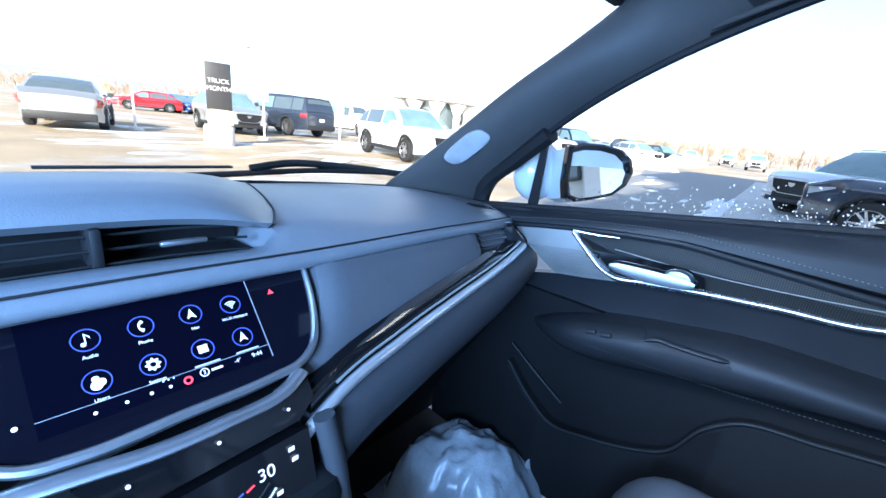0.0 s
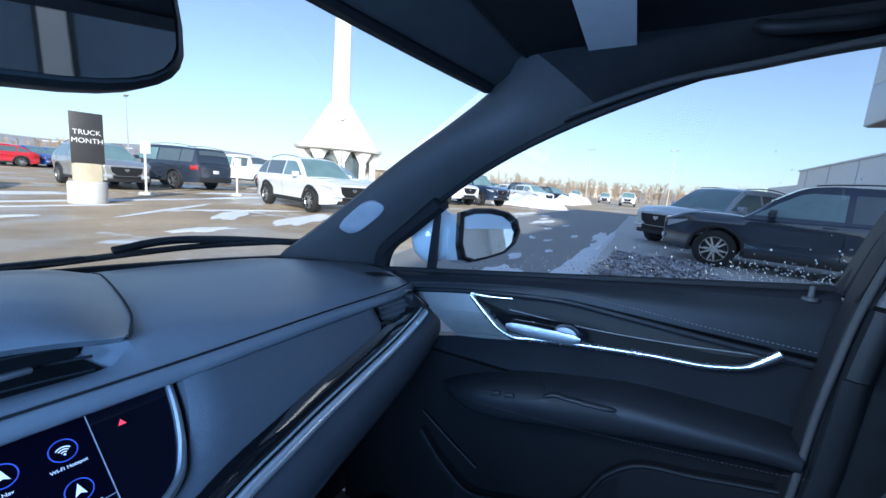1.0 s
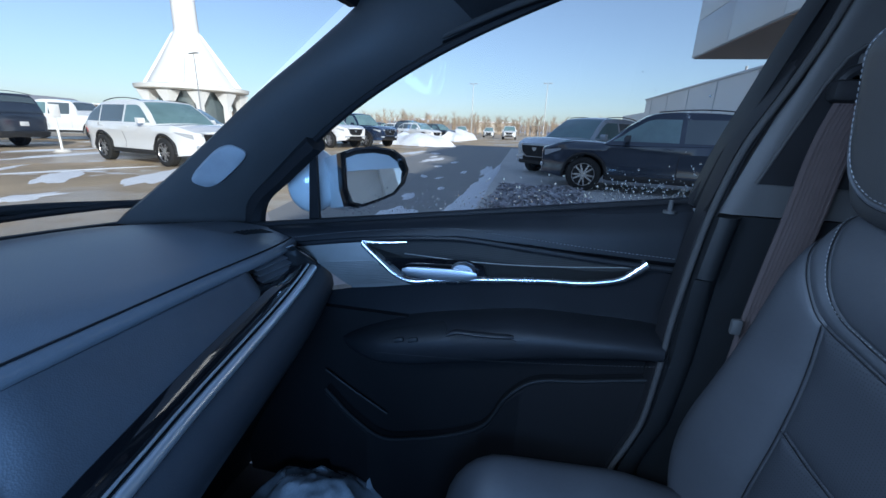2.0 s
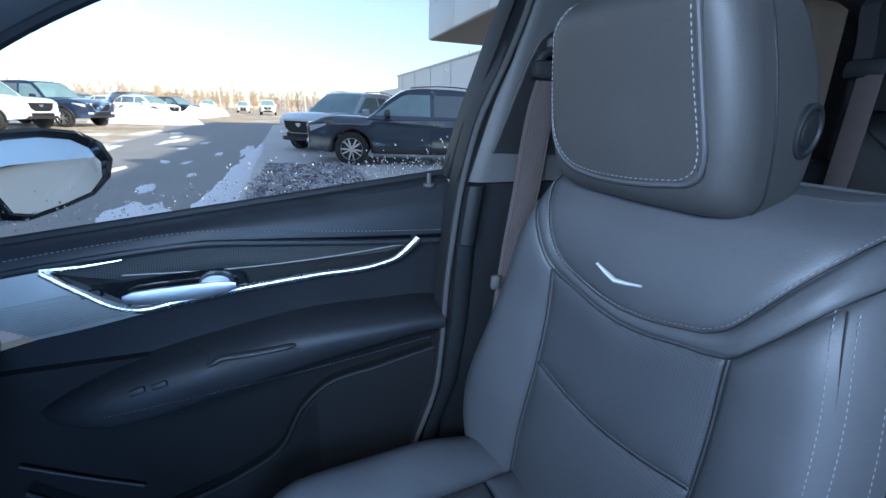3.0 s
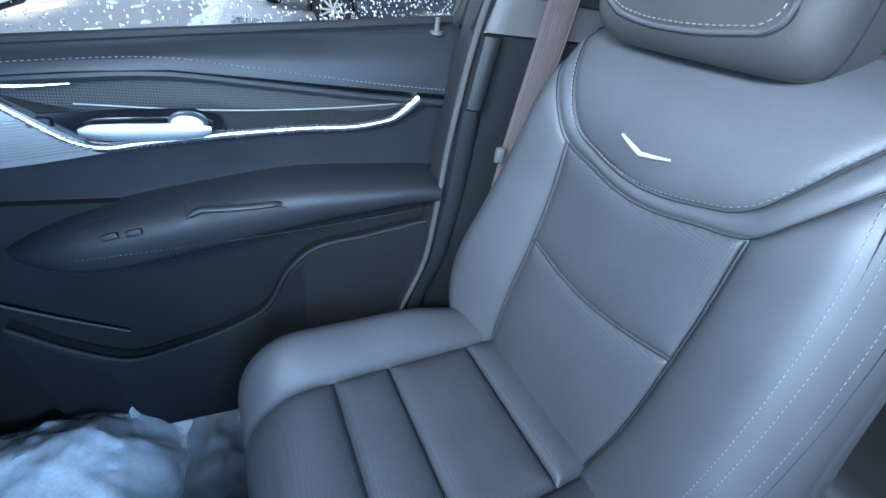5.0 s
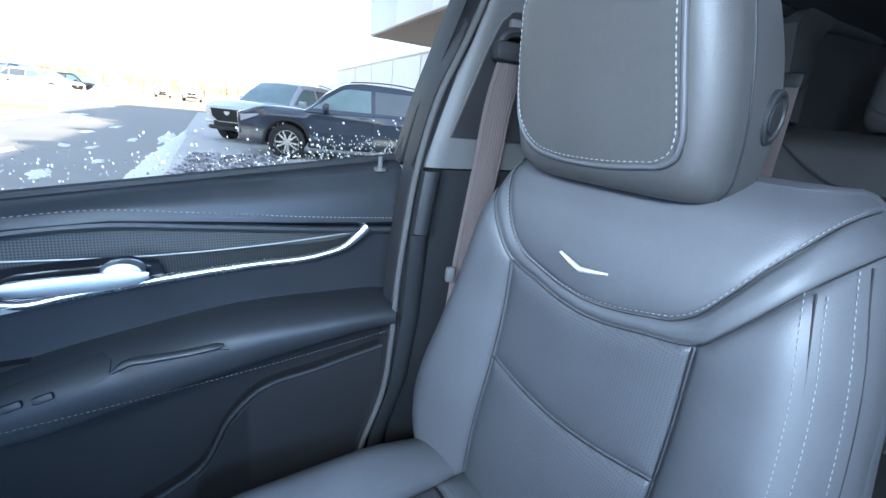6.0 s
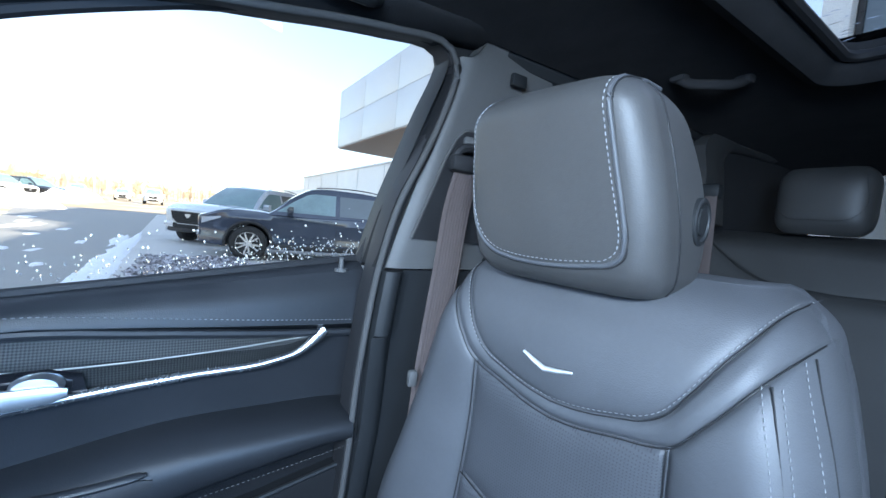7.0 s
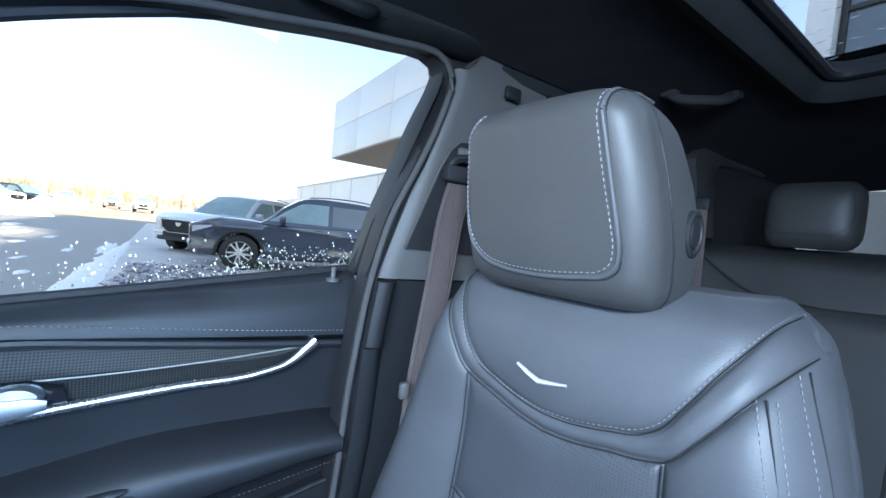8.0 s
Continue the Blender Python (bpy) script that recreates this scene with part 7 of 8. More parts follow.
    for y in cys:
        zr = max(roof(y), belt - 0.02)
        side = [(cabx(y, lerp(belt - 0.05, zr, k / 5)), lerp(belt - 0.05, zr, k / 5)) for k in range(6)]
        side[-1] = (side[-1][0] - 0.05, zr)
        xt = side[-1][0]
        rings.append([Vector((a, y, b)) for a, b in side + [(xt * k, zr + 0.03 * (1 - k * k)) for k in (0.6, 0.2, -0.2, -0.6)] + [(-a, b) for a, b in reversed(side)]])
    bm = B()
    loft(bm, rings)
    part("cabin", bm, paint, t, sharp=0.6)
    # side windows
    if kind == "pickup":
        cuts = ((y3 + 0.05, lerp(y3, y1, 0.45)), (lerp(y3, y1, 0.45) + 0.10, y1 - 0.12))
    else:
        span = y1 - 0.15 - (y4 + 0.22)
        b0 = y4 + 0.22
        cuts = ((b0, b0 + span * 0.20), (b0 + span * 0.20 + 0.06, b0 + span * 0.58), (b0 + span * 0.58 + 0.09, b0 + span))
    for sgn in (1, -1):
        for a, b in cuts:
            rows = []
            for k in range(9):
                y = lerp(a, b, k / 8)
                hi = min(roof(y) - 0.09, H_ - 0.14)
                lo = belt + 0.03
                hi = max(hi, lo + 0.01)
                rows.append([Vector((sgn * (cabx(y, lerp(lo, hi, j / 3)) + 0.004), y, lerp(lo, hi, j / 3))) for j in range(4)])
            bm = B()
            shell(bm, rows, (-sgn * 0.01, 0, 0))
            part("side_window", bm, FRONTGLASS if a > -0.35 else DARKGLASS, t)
    for nm, a, b in (("windscreen", y1 - 0.04, y2 + 0.06), ("rear_window", y4 + 0.08, y3 - 0.03)):
        rows = []
        for k in range(7):
            y = lerp(a, b, k / 6)
            z = roof(y)
            xx = cabx(y, z) - 0.10
            rows.append([Vector((xx * j / 4, y + (0.012 if nm == "windscreen" else -0.012), z + 0.03 * (1 - (j / 4) ** 2) + 0.010)) for j in range(-4, 5)])
        bm = B()
        shell(bm, rows, (0, 0, -0.012))
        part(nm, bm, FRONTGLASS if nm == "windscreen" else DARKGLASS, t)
    # wheels, arches, sills
    for sgn in (1, -1):
        for y in (wf, wr):
            wheel(t, sgn * (W_ / 2 * 0.90), y, r, 0.24, sgn, spokes)
            bm = B()
            tube(bm, [Vector((sgn * (sidex(y + arch * math.cos(a), r + arch * math.sin(a)) + 0.006), y + (arch + 0.025) * math.cos(a), r + (arch + 0.025) * math.sin(a))) for a in [lerp(-0.15, math.pi + 0.15, k / 16) for k in range(17)]], 0.034, 6)
            part("arch_trim", bm, trim, t)
        bm = B()
        rbox(bm, (sgn * (W_ / 2 * 0.94), (wf + wr) / 2, sill + 0.06), (0.08, wb - 2 * arch - 0.04, 0.14), 0.03)
        part("sill", bm, trim, t)
        bm = B()
        loft(bm, [[Vector((sgn * (W_ / 2 * 0.93 + o), y1 - 0.42 + a, belt + 0.07 + b)) for a, b in ((-0.05, -0.05), (0.06, -0.06), (0.08, 0.02), (0.04, 0.08), (-0.05, 0.08))] for o in (0.02, 0.12, 0.20)])
        part("side_mirror", bm, paint, t)
        for a, b in cuts[-2:]:
            bm = B()
            rbox(bm, (sgn * (sidex(a + 0.14, belt - 0.10) + 0.012), a + 0.16, belt - 0.09), (0.03, 0.19, 0.03), 0.01)
            part("door_handle", bm, trim if trim != CLADDING else paint, t)
            bm = B()
            tube(bm, [Vector((sgn * (sidex(a - 0.045, z) + 0.0005), a - 0.045, z)) for z in [lerp(sill + 0.14, belt - 0.01, k / 6) for k in range(7)]], 0.006, 4)
            part("door_gap", bm, RUBBER, t)
        bm = B()
        rows = []
        for k in range(6):
            y = lerp(yf - 0.40, yf - 0.02, k / 5)
            z1 = topz(yf - 0.3) - 0.10 - 0.05 * k / 5
            z0 = z1 - lerp(0.03, 0.13, k / 5)
            rows.append([Vector((sgn * (sidex(y, lerp(z0, z1, j / 2)) + 0.006), y, lerp(z0, z1, j / 2))) for j in range(3)])
        shell(bm, rows, (-sgn * 0.02, 0, 0))
        part("headlight", bm, LAMP, t)
        bm = B()
        zl = topz(yf - 0.3) - 0.16
        rows = [[Vector((sgn * W_ / 2 * plan(yf) * u, yf + 0.062 - 0.10 * max(0, u - 0.72), zl + 0.012 * u + w)) for u in (0.60, 0.72, 0.84, 0.95)] for w in (-0.055, 0.0, 0.045)]
        shell(bm, rows, (0, -0.04, 0))
        part("headlight", bm, LAMP, t)
        bm = B()
        zt = topz(yb + 0.05)
        rows = [[Vector((sgn * (sidex(y, z) + 0.006), y - 0.01, z)) for z in (zt - 0.30, zt - 0.18, zt - 0.06)] for y in (yb - 0.0, yb + 0.12, yb + 0.30)]
        shell(bm, rows, (-sgn * 0.02, 0, 0))
        part("tail_light", bm, TAIL, t)
        if kind not in ("large", "sedan"):
            bm = B()
            rbox(bm, (sgn * (W_ / 2 * 0.62), yb - 0.052, zt - 0.19), (W_ * 0.16, 0.02, 0.14), 0.01)
            part("tail_light", bm, TAIL, t)
        bm = B()
        rbox(bm, (sgn * (W_ / 2 * 0.60), yf + 0.04, sill + 0.24), (W_ * 0.14, 0.05, 0.10), 0.02)
        part("fog_light", bm, LAMP, t)
        if kind in ("suv", "large"):
            bm = B()
            tube(bm, path3([(sgn * (W_ / 2 - 0.29), y2 - 0.1, H_ + 0.0), (sgn * (W_ / 2 - 0.29), y2 - 0.3, H_ + 0.022), (sgn * (W_ / 2 - 0.29), y3 + 0.3, H_ + 0.005), (sgn * (W_ / 2 - 0.29), y3, H_ - 0.05)], 14), 0.013, 6)
            part("roof_rail", bm, trim, t)
    zg = topz(yf) - 0.02
    bm = B()
    prism(bm, [Vector((x, yf + 0.045, z)) for x, z in ((-0.50, zg - 0.02), (0.50, zg - 0.02), (0.46, zg - 0.22), (0.30, zg - 0.34), (-0.30, zg - 0.34), (-0.46, zg - 0.22))], (0, 0.02, 0))
    g = part("grille", bm, RUBBER, t)
    bm = B()
    tube(bm, [Vector((x, yf + 0.066, z)) for x, z in ((-0.50, zg - 0.02), (0.50, zg - 0.02), (0.46, zg - 0.22), (0.30, zg - 0.34), (-0.30, zg - 0.34), (-0.46, zg - 0.22))], 0.010, 6, closed=True, up=(0, 1, 0.01))
    part("grille_frame", bm, CHROME if trim is CLADDING else trim, g)
    for k in range(6):
        bm = B()
        zz = zg - 0.06 - 0.045 * k
        hw_ = 0.47 - 0.02 * k if k < 4 else 0.40 - 0.05 * (k - 4)
        tube(bm, [(-hw_, yf + 0.066, zz), (hw_, yf + 0.066, zz)], 0.006, 5)
        part("grille_bar", bm, CLADDING, g)
    bm = B()
    prism(bm, [Vector((x, yf + 0.066, zg - 0.13 + z)) for x, z in ((-0.085, 0.045), (0.085, 0.045), (0.06, -0.02), (0, -0.055), (-0.06, -0.02))], (0, 0.012, 0))
    part("badge", bm, CHROME, g)
    bm = B()
    rbox(bm, (0, yf + 0.052, sill + 0.20), (W_ * 0.46, 0.03, 0.13), 0.012)
    part("lower_intake", bm, RUBBER, t)
    bm = B()
    rbox(bm, (0, yf + 0.0, sill + 0.12), (W_ * 0.66, 0.12, 0.16), 0.05)
    part("front_bumper", bm, trim, t)
    bm = B()
    rbox(bm, (0, yb - 0.02, sill + 0.16), (W_ * 0.84, 0.12, 0.22), 0.04)
    part("rear_bumper", bm, trim if kind != "pickup" else BRIGHT, t)
    bm = B()
    rbox(bm, (0, yb - 0.075, topz(yb) - 0.32), (0.30, 0.012, 0.15), 0.004)
    part("plate", bm, LABEL, t)
    return t


def put(ob, x, y, heading):
    ob.matrix_basis = pose(x, y, 0, 0, 0, heading)
    return ob


BLACKP = paint_mat("black_metallic_paint", (0.040, 0.052, 0.078), 0.3, 0.2)
GREYP = paint_mat("steel_grey_metallic_paint", (0.48, 0.52, 0.57), 0.25, 0.28)
SILVERP = paint_mat("silver_metallic_paint", (0.45, 0.45, 0.44), 0.6, 0.3)
REDP = paint_mat("red_paint", (0.50, 0.015, 0.025), 0.1, 0.25)
BLUEP = paint_mat("blue_metallic_paint", (0.02, 0.09, 0.40), 0.4, 0.25)
NAVYP = paint_mat("dark_blue_metallic_paint", (0.025, 0.045, 0.10), 0.5, 0.25)

put(vehicle("suv", BLACKP, "glossy black SUV parked on the concrete apron", "suv"), 9.85, -2.57, -12)
put(vehicle("suv", GREYP, "steel grey SUV parked behind the black one", "suv"), 13.9, -1.55, 47)
put(vehicle("suv", WHITEPAINT, "white SUV parked in the sun, facing the camera car", "suv"), 10.20, 10.75, 166)
put(vehicle("suv", WHITEPAINT, "white SUV parked behind another white one", "suv"), 14.6, 14.2, 195)
put(vehicle("large", BLACKP, "large black SUV seen from its rear corner", "suv"), 11.2, 20.9, 9)
put(vehicle("pickup", WHITEPAINT, "white pickup behind the large black SUV", "pickup truck"), 17.0, 23.6, 20)
put(vehicle("suv", SILVERP, "silver SUV behind the notice board", "suv"), 7.95, 19.9, 175)
put(vehicle("sedan", SILVERP, "silver grey sedan seen from behind", "sedan"), 2.45, 18.3, -14)
put(vehicle("hatch", REDP, "red hatchback parked side on", "hatchback"), 10.2, 40.5, 80)
_blue = vehicle("hatch", BLUEP, "bright blue hatchback in a far row", "hatchback")
put(_blue, 12.6, 42.0, 200)
for _x, _y in ((14.4, 43.4), (16.4, 44.6)):
    copy_thing(_blue, pose(_x, _y, 0, 0, 0, 185))
_navy = vehicle("pickup", NAVYP, "dark blue pickup beside the snow bank", "pickup truck")
put(_navy, 24.9, 11.4, 159)
copy_thing(_navy, pose(44.6, 13.8, 0, 0, 0, 150))
put(vehicle("pickup", WHITEPAINT, "white pickup parked beside the dark blue one", "pickup truck"), 22.2, 12.4, 159)
put(vehicle("pickup", WHITEPAINT, "white pickup parked across the far lane", "pickup truck"), 63.5, 3.6, 92)
_ws = vehicle("suv", WHITEPAINT, "white SUV in the far row", "suv")
put(_ws, 40.5, 11.4, 150)
for _x, _y, _h in ((50, 16.5, 160), (54, 13, 240), (70, 12, 100), (76, 8, 95), (58, 16, 230)):
    copy_thing(_ws, pose(_x, _y, 0, 0, 0, _h))
_bs = vehicle("suv", BLACKP, "black SUV in the far row", "suv")
put(_bs, 46.5, 10.8, 150)
for _x, _y, _h in ((66, 15, 100), (52, 19.5, 200)):
    copy_thing(_bs, pose(_x, _y, 0, 0, 0, _h))


# ---- outside: notice board, posts, tower, lamps ----
def build_notice():
    t = thing("notice_board", "black notice board with white lettering on a concrete block", "sign", at=(4.82, 12.8, 0))
    bm = B()
    rings = []
    for z, r in ((0.0, 0.40), (0.02, 0.405), (0.50, 0.395), (0.54, 0.37)):
        rings.append([Vector((4.82 + r * math.cos(a), 12.95 + r * math.sin(a), z)) for a in [6.2832 * k / 24 for k in range(24)]])
    loft(bm, rings)
    part("block", bm, CONCRETE, t)
    bm = B()
    rbox(bm, (4.83, 12.95, 0.76), (0.52, 0.30, 0.46), 0.03)
    part("collar", bm, CREAM, t)
    bm = B()
    rbox(bm, (4.84, 12.88, 1.60), (0.64, 0.04, 1.24), 0.006, pose(0, 0, 0, 0, 0, -14))
    part("board", bm, SIGNBLACK, t)
    m = Matrix.Translation((4.833, 12.852, 1.74)) @ pose(0, 0, 0, 90, 0, -14)
    words("lettering", "TRUCK", 0.165, m @ Matrix.Translation((0, 0.0, 0)), SIGNWHITE, t, 0.003)
    words("lettering", "MONTH", 0.165, m @ Matrix.Translation((0, -0.20, 0)), SIGNWHITE, t, 0.003)


def build_post(x, y, h, plate):
    t = thing("sign_post", "slim white sign post on a small concrete foot", "post", "sign posts", at=(x, y, 0))
    bm = B()
    disc(bm, (x, y, 0), (0, 0, 1), 0.24, 0.09, 20, 0.19)
    part("foot", bm, CONCRETE, t)
    bm = B()
    tube(bm, [(x, y, 0.05), (x, y, h)], 0.035, 8)
    part("pole", bm, SIGNWHITE, t)
    if plate:
        bm = B()
        rbox(bm, (x, y - 0.04, h - 0.12), (0.32, 0.012, 0.42), 0.01)
        part("plate", bm, SIGNWHITE, t)


def build_tower():
    t = thing("monument_tower", "tall white concrete spire on a ringed base", "tower", at=(76.5, 70, 0))
    cx, cy = 76.5, 70.0
    bm = B()
    rings = []
    for z, r in ((7.6, 8.4), (12.6, 5.3), (17.6, 2.45), (18.4, 2.25), (30, 2.05), (60, 1.55), (75, 1.3)):
        n = 4
        rings.append([Vector((cx + r * math.cos(a) * 0.98, cy + r * math.sin(a) * 0.98, z)) for a in [6.2832 * (k + 0.5) / 12 for k in range(12)]])
    loft(bm, rings)
    part("spire", bm, WHITEWALL, t)
    for k in range(4):
        a = 6.2832 * k / 4 + 0.5
        bm = B()
        d = Vector((math.cos(a), math.sin(a), 0))
        s = Vector((-d.y, d.x, 0)) * 0.5
        q = [d * 2.0 + Vector((0, 0, 18)), d * 2.7 + Vector((0, 0, 17.5)), d * 9.2 + Vector((0, 0, 7.6)), d * 6 + Vector((0, 0, 7.6))]
        prism(bm, [Vector((cx, cy, 0)) + p - s for p in q], s * 2)
        part("fin", bm, WHITEWALL, t)
    bm = B()
    loft(bm, [[Vector((cx + r * math.cos(a), cy + r * math.sin(a), z)) for a in [6.2832 * k / 40 for k in range(40)]] for z, r in ((6.6, 9.4), (6.8, 10.2), (7.5, 10.4), (7.7, 9.4))])
    part("ring_roof", bm, WHITEWALL, t)
    for k in range(10):
        a = 6.2832 * (k + 0.3) / 10
        bm = B()
        x, y = cx + 8.3 * math.cos(a), cy + 8.3 * math.sin(a)
        loft(bm, [[Vector((x + w * c, y + w * s, z)) for c, s in ((1, 1), (-1, 1), (-1, -1), (1, -1))] for z, w in ((0, 0.5), (4, 0.5), (6.4, 1.4))])
        part("column", bm, WHITEWALL, t)
    bm = B()
    disc(bm, (cx, cy, 0), (0, 0, 1), 6.5, 6.6, 32)
    part("core", bm, DARKGLASS, t)


def build_lamp(x, y, h):
    t = thing("street_lamp", "tall grey car park lamp with twin heads", "street lamp", "car park lamps", at=(x, y, 0))
    bm = B()
    tube(bm, [(x, y, 0), (x, y, h)], lambda u: 0.11 - 0.05 * u, 8)
    part("pole", bm, STEEL, t)
    for s in (-1, 1):
        bm = B()
        rbox(bm, (x + s * 0.2, y + s * 0.55, h), (0.35, 0.75, 0.16), 0.04)
        part("head", bm, STEEL, t)


build_notice()
for _p in ((7.54, 15.8, 1.72, True), (10.96, 15.8, 1.45, True), (3.85, 17.3, 1.95, True)):
    build_post(*_p)
build_tower()
for _p in ((52.0, 47.0, 10.0), (92.0, -2.0, 11.0), (95.0, 14.0, 11.0), (30.0, 66.0, 9.5)):
    build_lamp(*_p)


# ---- outside: buildings ----
def build_dealership():
    t = thing("dealership", "pale dealership building with a cantilevered grey metal box", "building", at=(12, -8, 0))
    bm = B()
    rbox(bm, (-13.43, -16, 3.9), (32.6, 13, 7.8), 0.0)
    part("main_wall", bm, WHITEWALL, t)
    for i in range(6):
        x = 0.96 - 3.4 * i
        bm = B()
        rbox(bm, (x, -9.46, 5.6), (2.86, 0.06, 4.2), 0.0)
        w = part("window", bm, DARKGLASS, t)
        bm = B()
        for dx in (-1.44, 1.44):
            rbox(bm, (x + dx, -9.42, 5.6), (0.08, 0.10, 4.32))
        for z in (3.46, 5.9, 7.74):
            rbox(bm, (x, -9.42, z), (2.80, 0.10, 0.08))
        part("frame", bm, SIGNBLACK, w)
        bm = B()
        rbox(bm, (x + 1.70, -9.30, 3.95), (0.40, 0.42, 7.9), 0.02)
        part("pilaster", bm, BEIGE if i % 2 else WHITEWALL, t)
    # cantilevered box, clad in panels
    bm = B()
    rbox(bm, (13.5, -10.0, 5.745), (13.0, 8.0, 2.75), 0.0)
    part("box_core", bm, PANELGREY, t)
    for i in range(4):
        for j in range(2):
            bm = B()
            rbox(bm, (8.64 + 3.25 * i, -5.99, 5.065 + 1.365 * j), (3.235, 0.04, 1.35), 0.004)
            part("panel", bm, PANELGREY, t)
    bm = B()
    rbox(bm, (13.5, -10.0, 4.352), (12.9, 7.9, 0.03), 0.0)
    part("soffit", bm, mat("brown_soffit", (0.34, 0.25, 0.19), 0.8, vary=0.1, scale=2), t)
    for x in (11.0, 14.5):
        bm = B()
        rbox(bm, (x, -7.2, 4.33), (0.5, 0.16, 0.03), 0.005)
        part("soffit_light", bm, STEEL, t)
    bm = B()
    rbox(bm, (13.5, -11.8, 2.18), (11.6, 4.0, 4.34), 0.0)
    part("ground_floor", bm, BEIGE, t)
    h = thing("low_hall", "low pale hall behind the parked cars", "building", at=(30, -14, 0))
    bm = B()
    rbox(bm, (30.7, -14.7, 2.17), (22.6, 10, 4.34), 0.0)
    part("wall", bm, WHITEWALL, h)
    bm = B()
    rbox(bm, (48.0, -15.2, 1.70), (11.8, 10, 3.4), 0.0)
    part("annexe", bm, WHITEWALL, h)
    bm = B()
    rbox(bm, (30.72, -14.7, 4.40), (22.8, 10.2, 0.12), 0.02)
    part("roof_edge", bm, PANELGREY, h)
    for k in range(5):
        bm = B()
        rbox(bm, (22.5 + 4.4 * k, -9.685, 2.2), (0.05, 0.03, 4.2))
        part("wall_joint", bm, PANELGREY, h)
    bm = B()
    rbox(bm, (33.5, -12.0, 4.75), (1.4, 1.0, 0.6), 0.05)
    part("roof_unit", bm, STEEL, h)
    bm = B()
    tube(bm, [(27.0, -11.0, 4.4), (27.0, -11.0, 5.1)], 0.07, 8)
    part("roof_vent", bm, STEEL, h)


build_dealership()


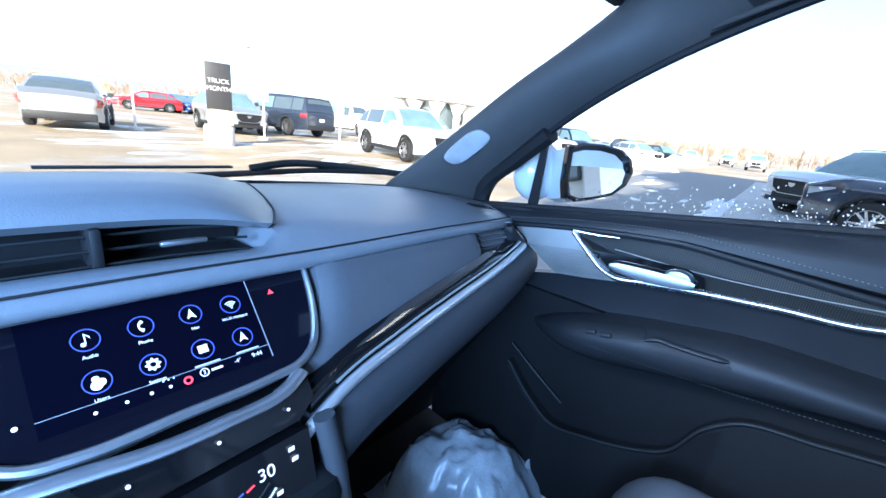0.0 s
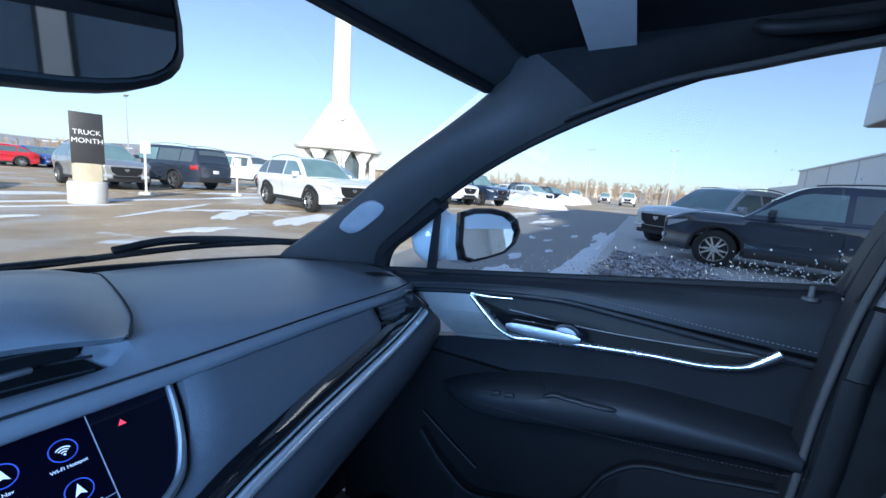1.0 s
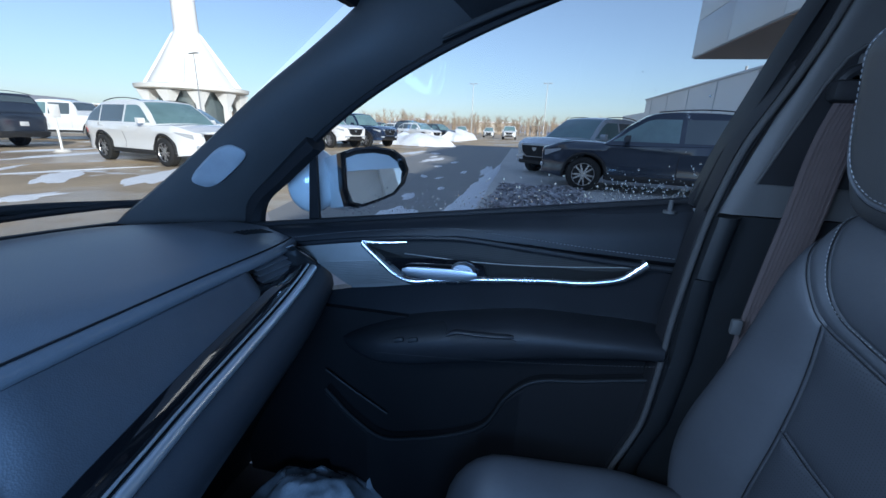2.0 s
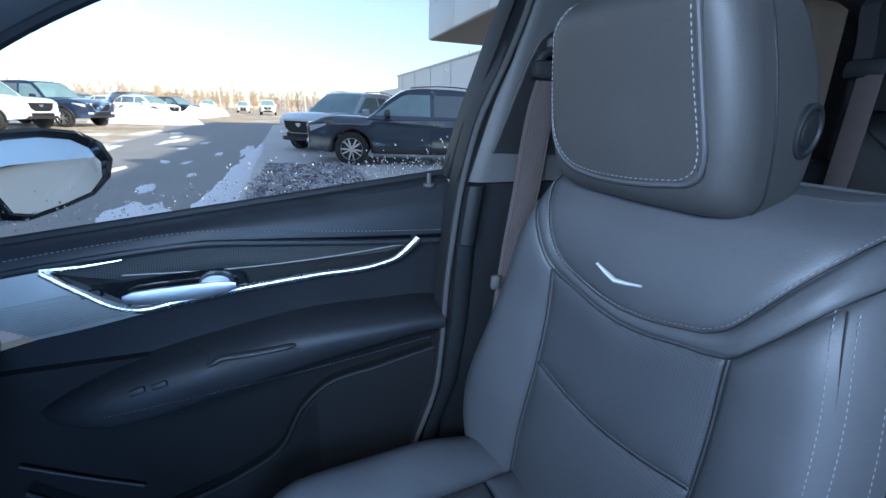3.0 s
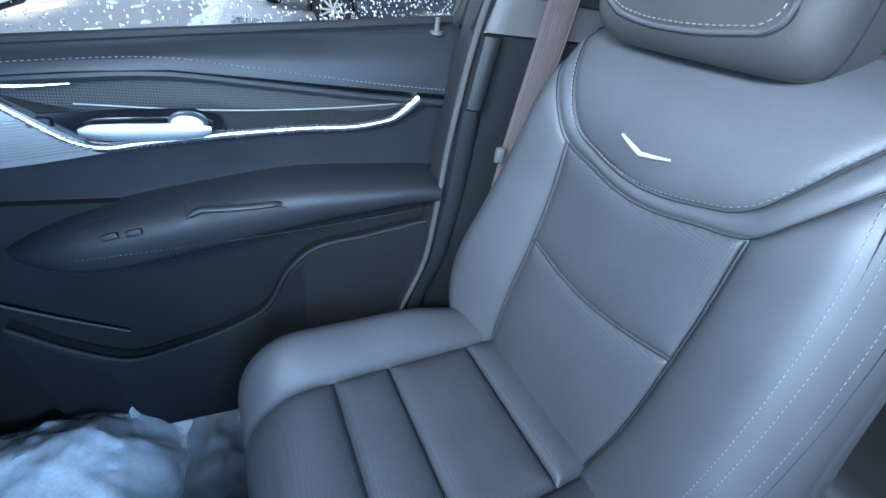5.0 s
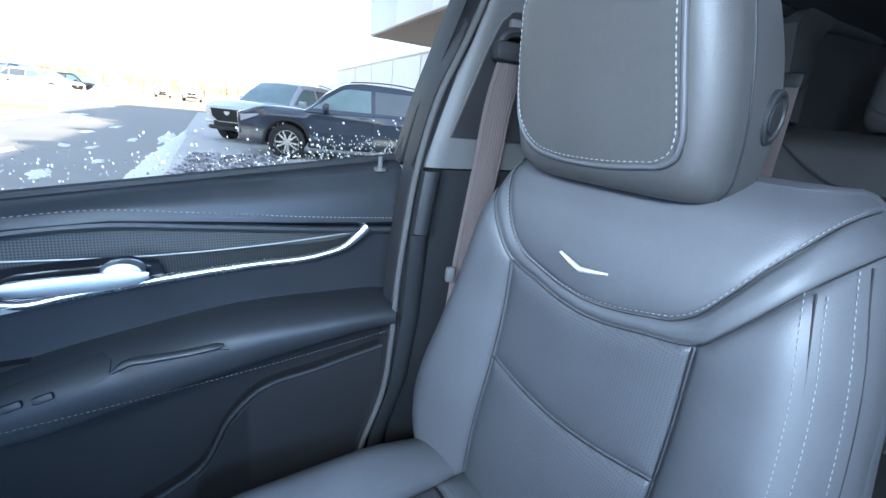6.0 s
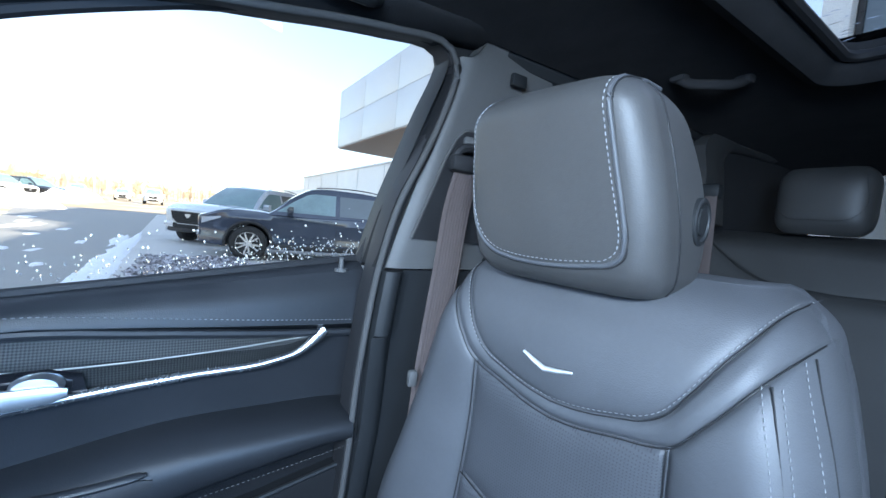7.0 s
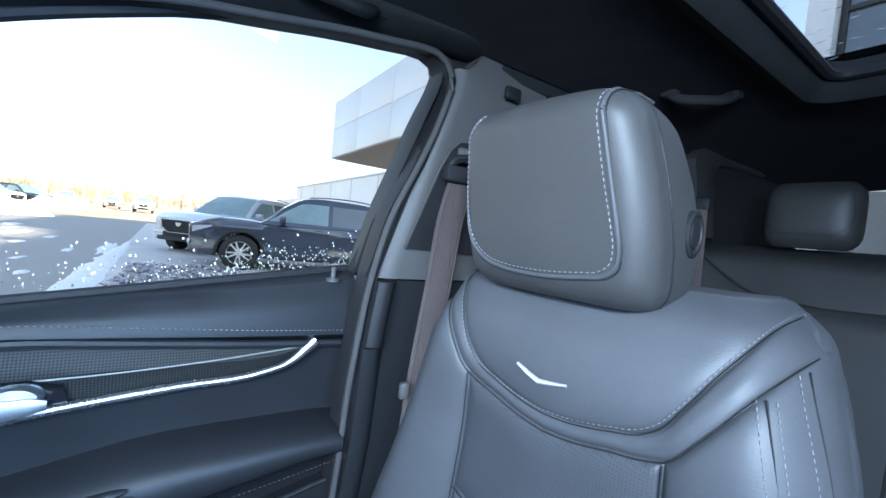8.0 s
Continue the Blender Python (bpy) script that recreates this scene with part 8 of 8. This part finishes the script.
# ---- outside: trees and hills far off ----
def build_woods():
    rnd = random.Random(11)
    bm = B()

    def twig(a, b, r):
        d = (b - a).normalized()
        s = d.cross(Vector((0.3, 0.8, 0.5))).normalized() * r
        w = d.cross(s)
        base = [bm.verts.new(a + s), bm.verts.new(a - s * 0.5 + w * 0.87), bm.verts.new(a - s * 0.5 - w * 0.87)]
        tip = bm.verts.new(b)
        for i in range(3):
            bm.faces.new((base[i], base[(i + 1) % 3], tip))
    for i in range(900):
        u = rnd.random()
        ang = radians(lerp(-22, 88, u))
        dist = rnd.uniform(120, 190)
        p = Vector((dist * math.cos(ang), dist * math.sin(ang), 0))
        h = rnd.uniform(3.0, 6.5) * (1.0 if u < 0.5 else 0.7)
        twig(p, p + Vector((0, 0, h)), 0.16)
        for k in range(34):
            z = h * rnd.uniform(0.15, 0.85)
            w = rnd.uniform(0, 6.28)
            l = h * rnd.uniform(0.18, 0.42)
            twig(p + Vector((0, 0, z)), p + Vector((math.cos(w) * l * 0.7, math.sin(w) * l * 0.7, z + l * 0.75)), 0.06)
    tagged(part("far_woods", bm, TWIG, weld=False), "bare brown winter trees along the edge of the lot", "trees", kind="stuff")
    bm = B()
    rows = []
    for k in range(6):
        row = []
        for i in range(90):
            a = radians(lerp(-50, 130, i / 89))
            d = 330 + 70 * k
            hgt = 16 * (k / 5) * (0.55 + 0.45 * noise.noise(Vector((i * 0.16, 0.3, 2)))) + (10 if a > 0.9 else 0) * k / 5
            row.append(Vector((d * math.cos(a), d * math.sin(a), hgt)))
        rows.append(row)
    grid(bm, rows)
    tagged(part("far_hills", bm, HILL), "low hazy hills on the horizon", "hills", kind="structure")
    for i in range(9):
        a = radians(lerp(-5, 80, i / 8) + rnd.uniform(-2, 2))
        d = rnd.uniform(200, 260)
        h = thing("far_building", "low pale building far behind the lot", "building", "far buildings", at=(d * math.cos(a), d * math.sin(a), 0))
        bm = B()
        rbox(bm, (d * math.cos(a), d * math.sin(a), 2.6), (rnd.uniform(10, 22), rnd.uniform(10, 24), 5.2), 0.0)
        part("wall", bm, BEIGE, h)
        bm = B()
        rbox(bm, (d * math.cos(a), d * math.sin(a), 5.4), (23, 25, 0.5), 0.1)
        part("roof", bm, SNOW, h)


build_woods()


# ---- water drops on the side glass and the roof glass ----
def build_drops():
    rnd = random.Random(8)
    water = mat("water_drop", (0.92, 0.95, 0.97), 0.02, vary=0.02, scale=50, rvary=0.01)
    water.node_tree.nodes["Principled BSDF"].inputs["Transmission Weight"].default_value = 0.95
    bm = B()
    for _ in range(480):
        y = rnd.uniform(-0.03, 0.62) if rnd.random() < 0.7 else rnd.uniform(-0.03, 0.15)
        h = abs(rnd.gauss(0, 0.020)) + 0.002
        if rnd.random() < 0.12:
            h = rnd.uniform(0.0, 0.06)
            if y < 0.1:
                h = rnd.uniform(0, 0.22)
        z = belt_z(y) + h
        r = rnd.uniform(0.0006, 0.0018)
        c = Vector((glass_x(z) + 0.0115, y + (0.12 * (z - 1.1) if y < 0.05 else 0) * -1, z))
        for a in range(6):
            w0, w1 = 6.2832 * a / 6, 6.2832 * (a + 1) / 6
            e = [Vector((c.x, c.y + r * math.cos(w), c.z + r * 1.2 * math.sin(w))) for w in (w0, w1)]
            bm.faces.new([bm.verts.new(p) for p in (c + Vector((-r * 0.7, 0, -r * 0.3)), e[0], e[1])])
    tagged(part("water_drops", bm, water, weld=False), "clear water drops beaded on the side glass", "water drops", kind="stuff")
    bm = B()
    for _ in range(150):
        p = Vector((rnd.uniform(0.0, 0.33), rnd.uniform(-0.66, -0.2), 1.5315))
        w = rnd.uniform(-0.5, 0.5)
        l = rnd.uniform(0.006, 0.022)
        d = Vector((math.cos(w), math.sin(w), 0)) * l
        n = Vector((-d.y, d.x, 0)).normalized() * 0.0012
        bm.faces.new([bm.verts.new(q) for q in (p, p + d * 0.5 + n, p + d, p + d * 0.5 - n)])
    tagged(part("water_streaks", bm, water, weld=False), "water streaks on the glass roof", "water drops", kind="stuff")


build_drops()
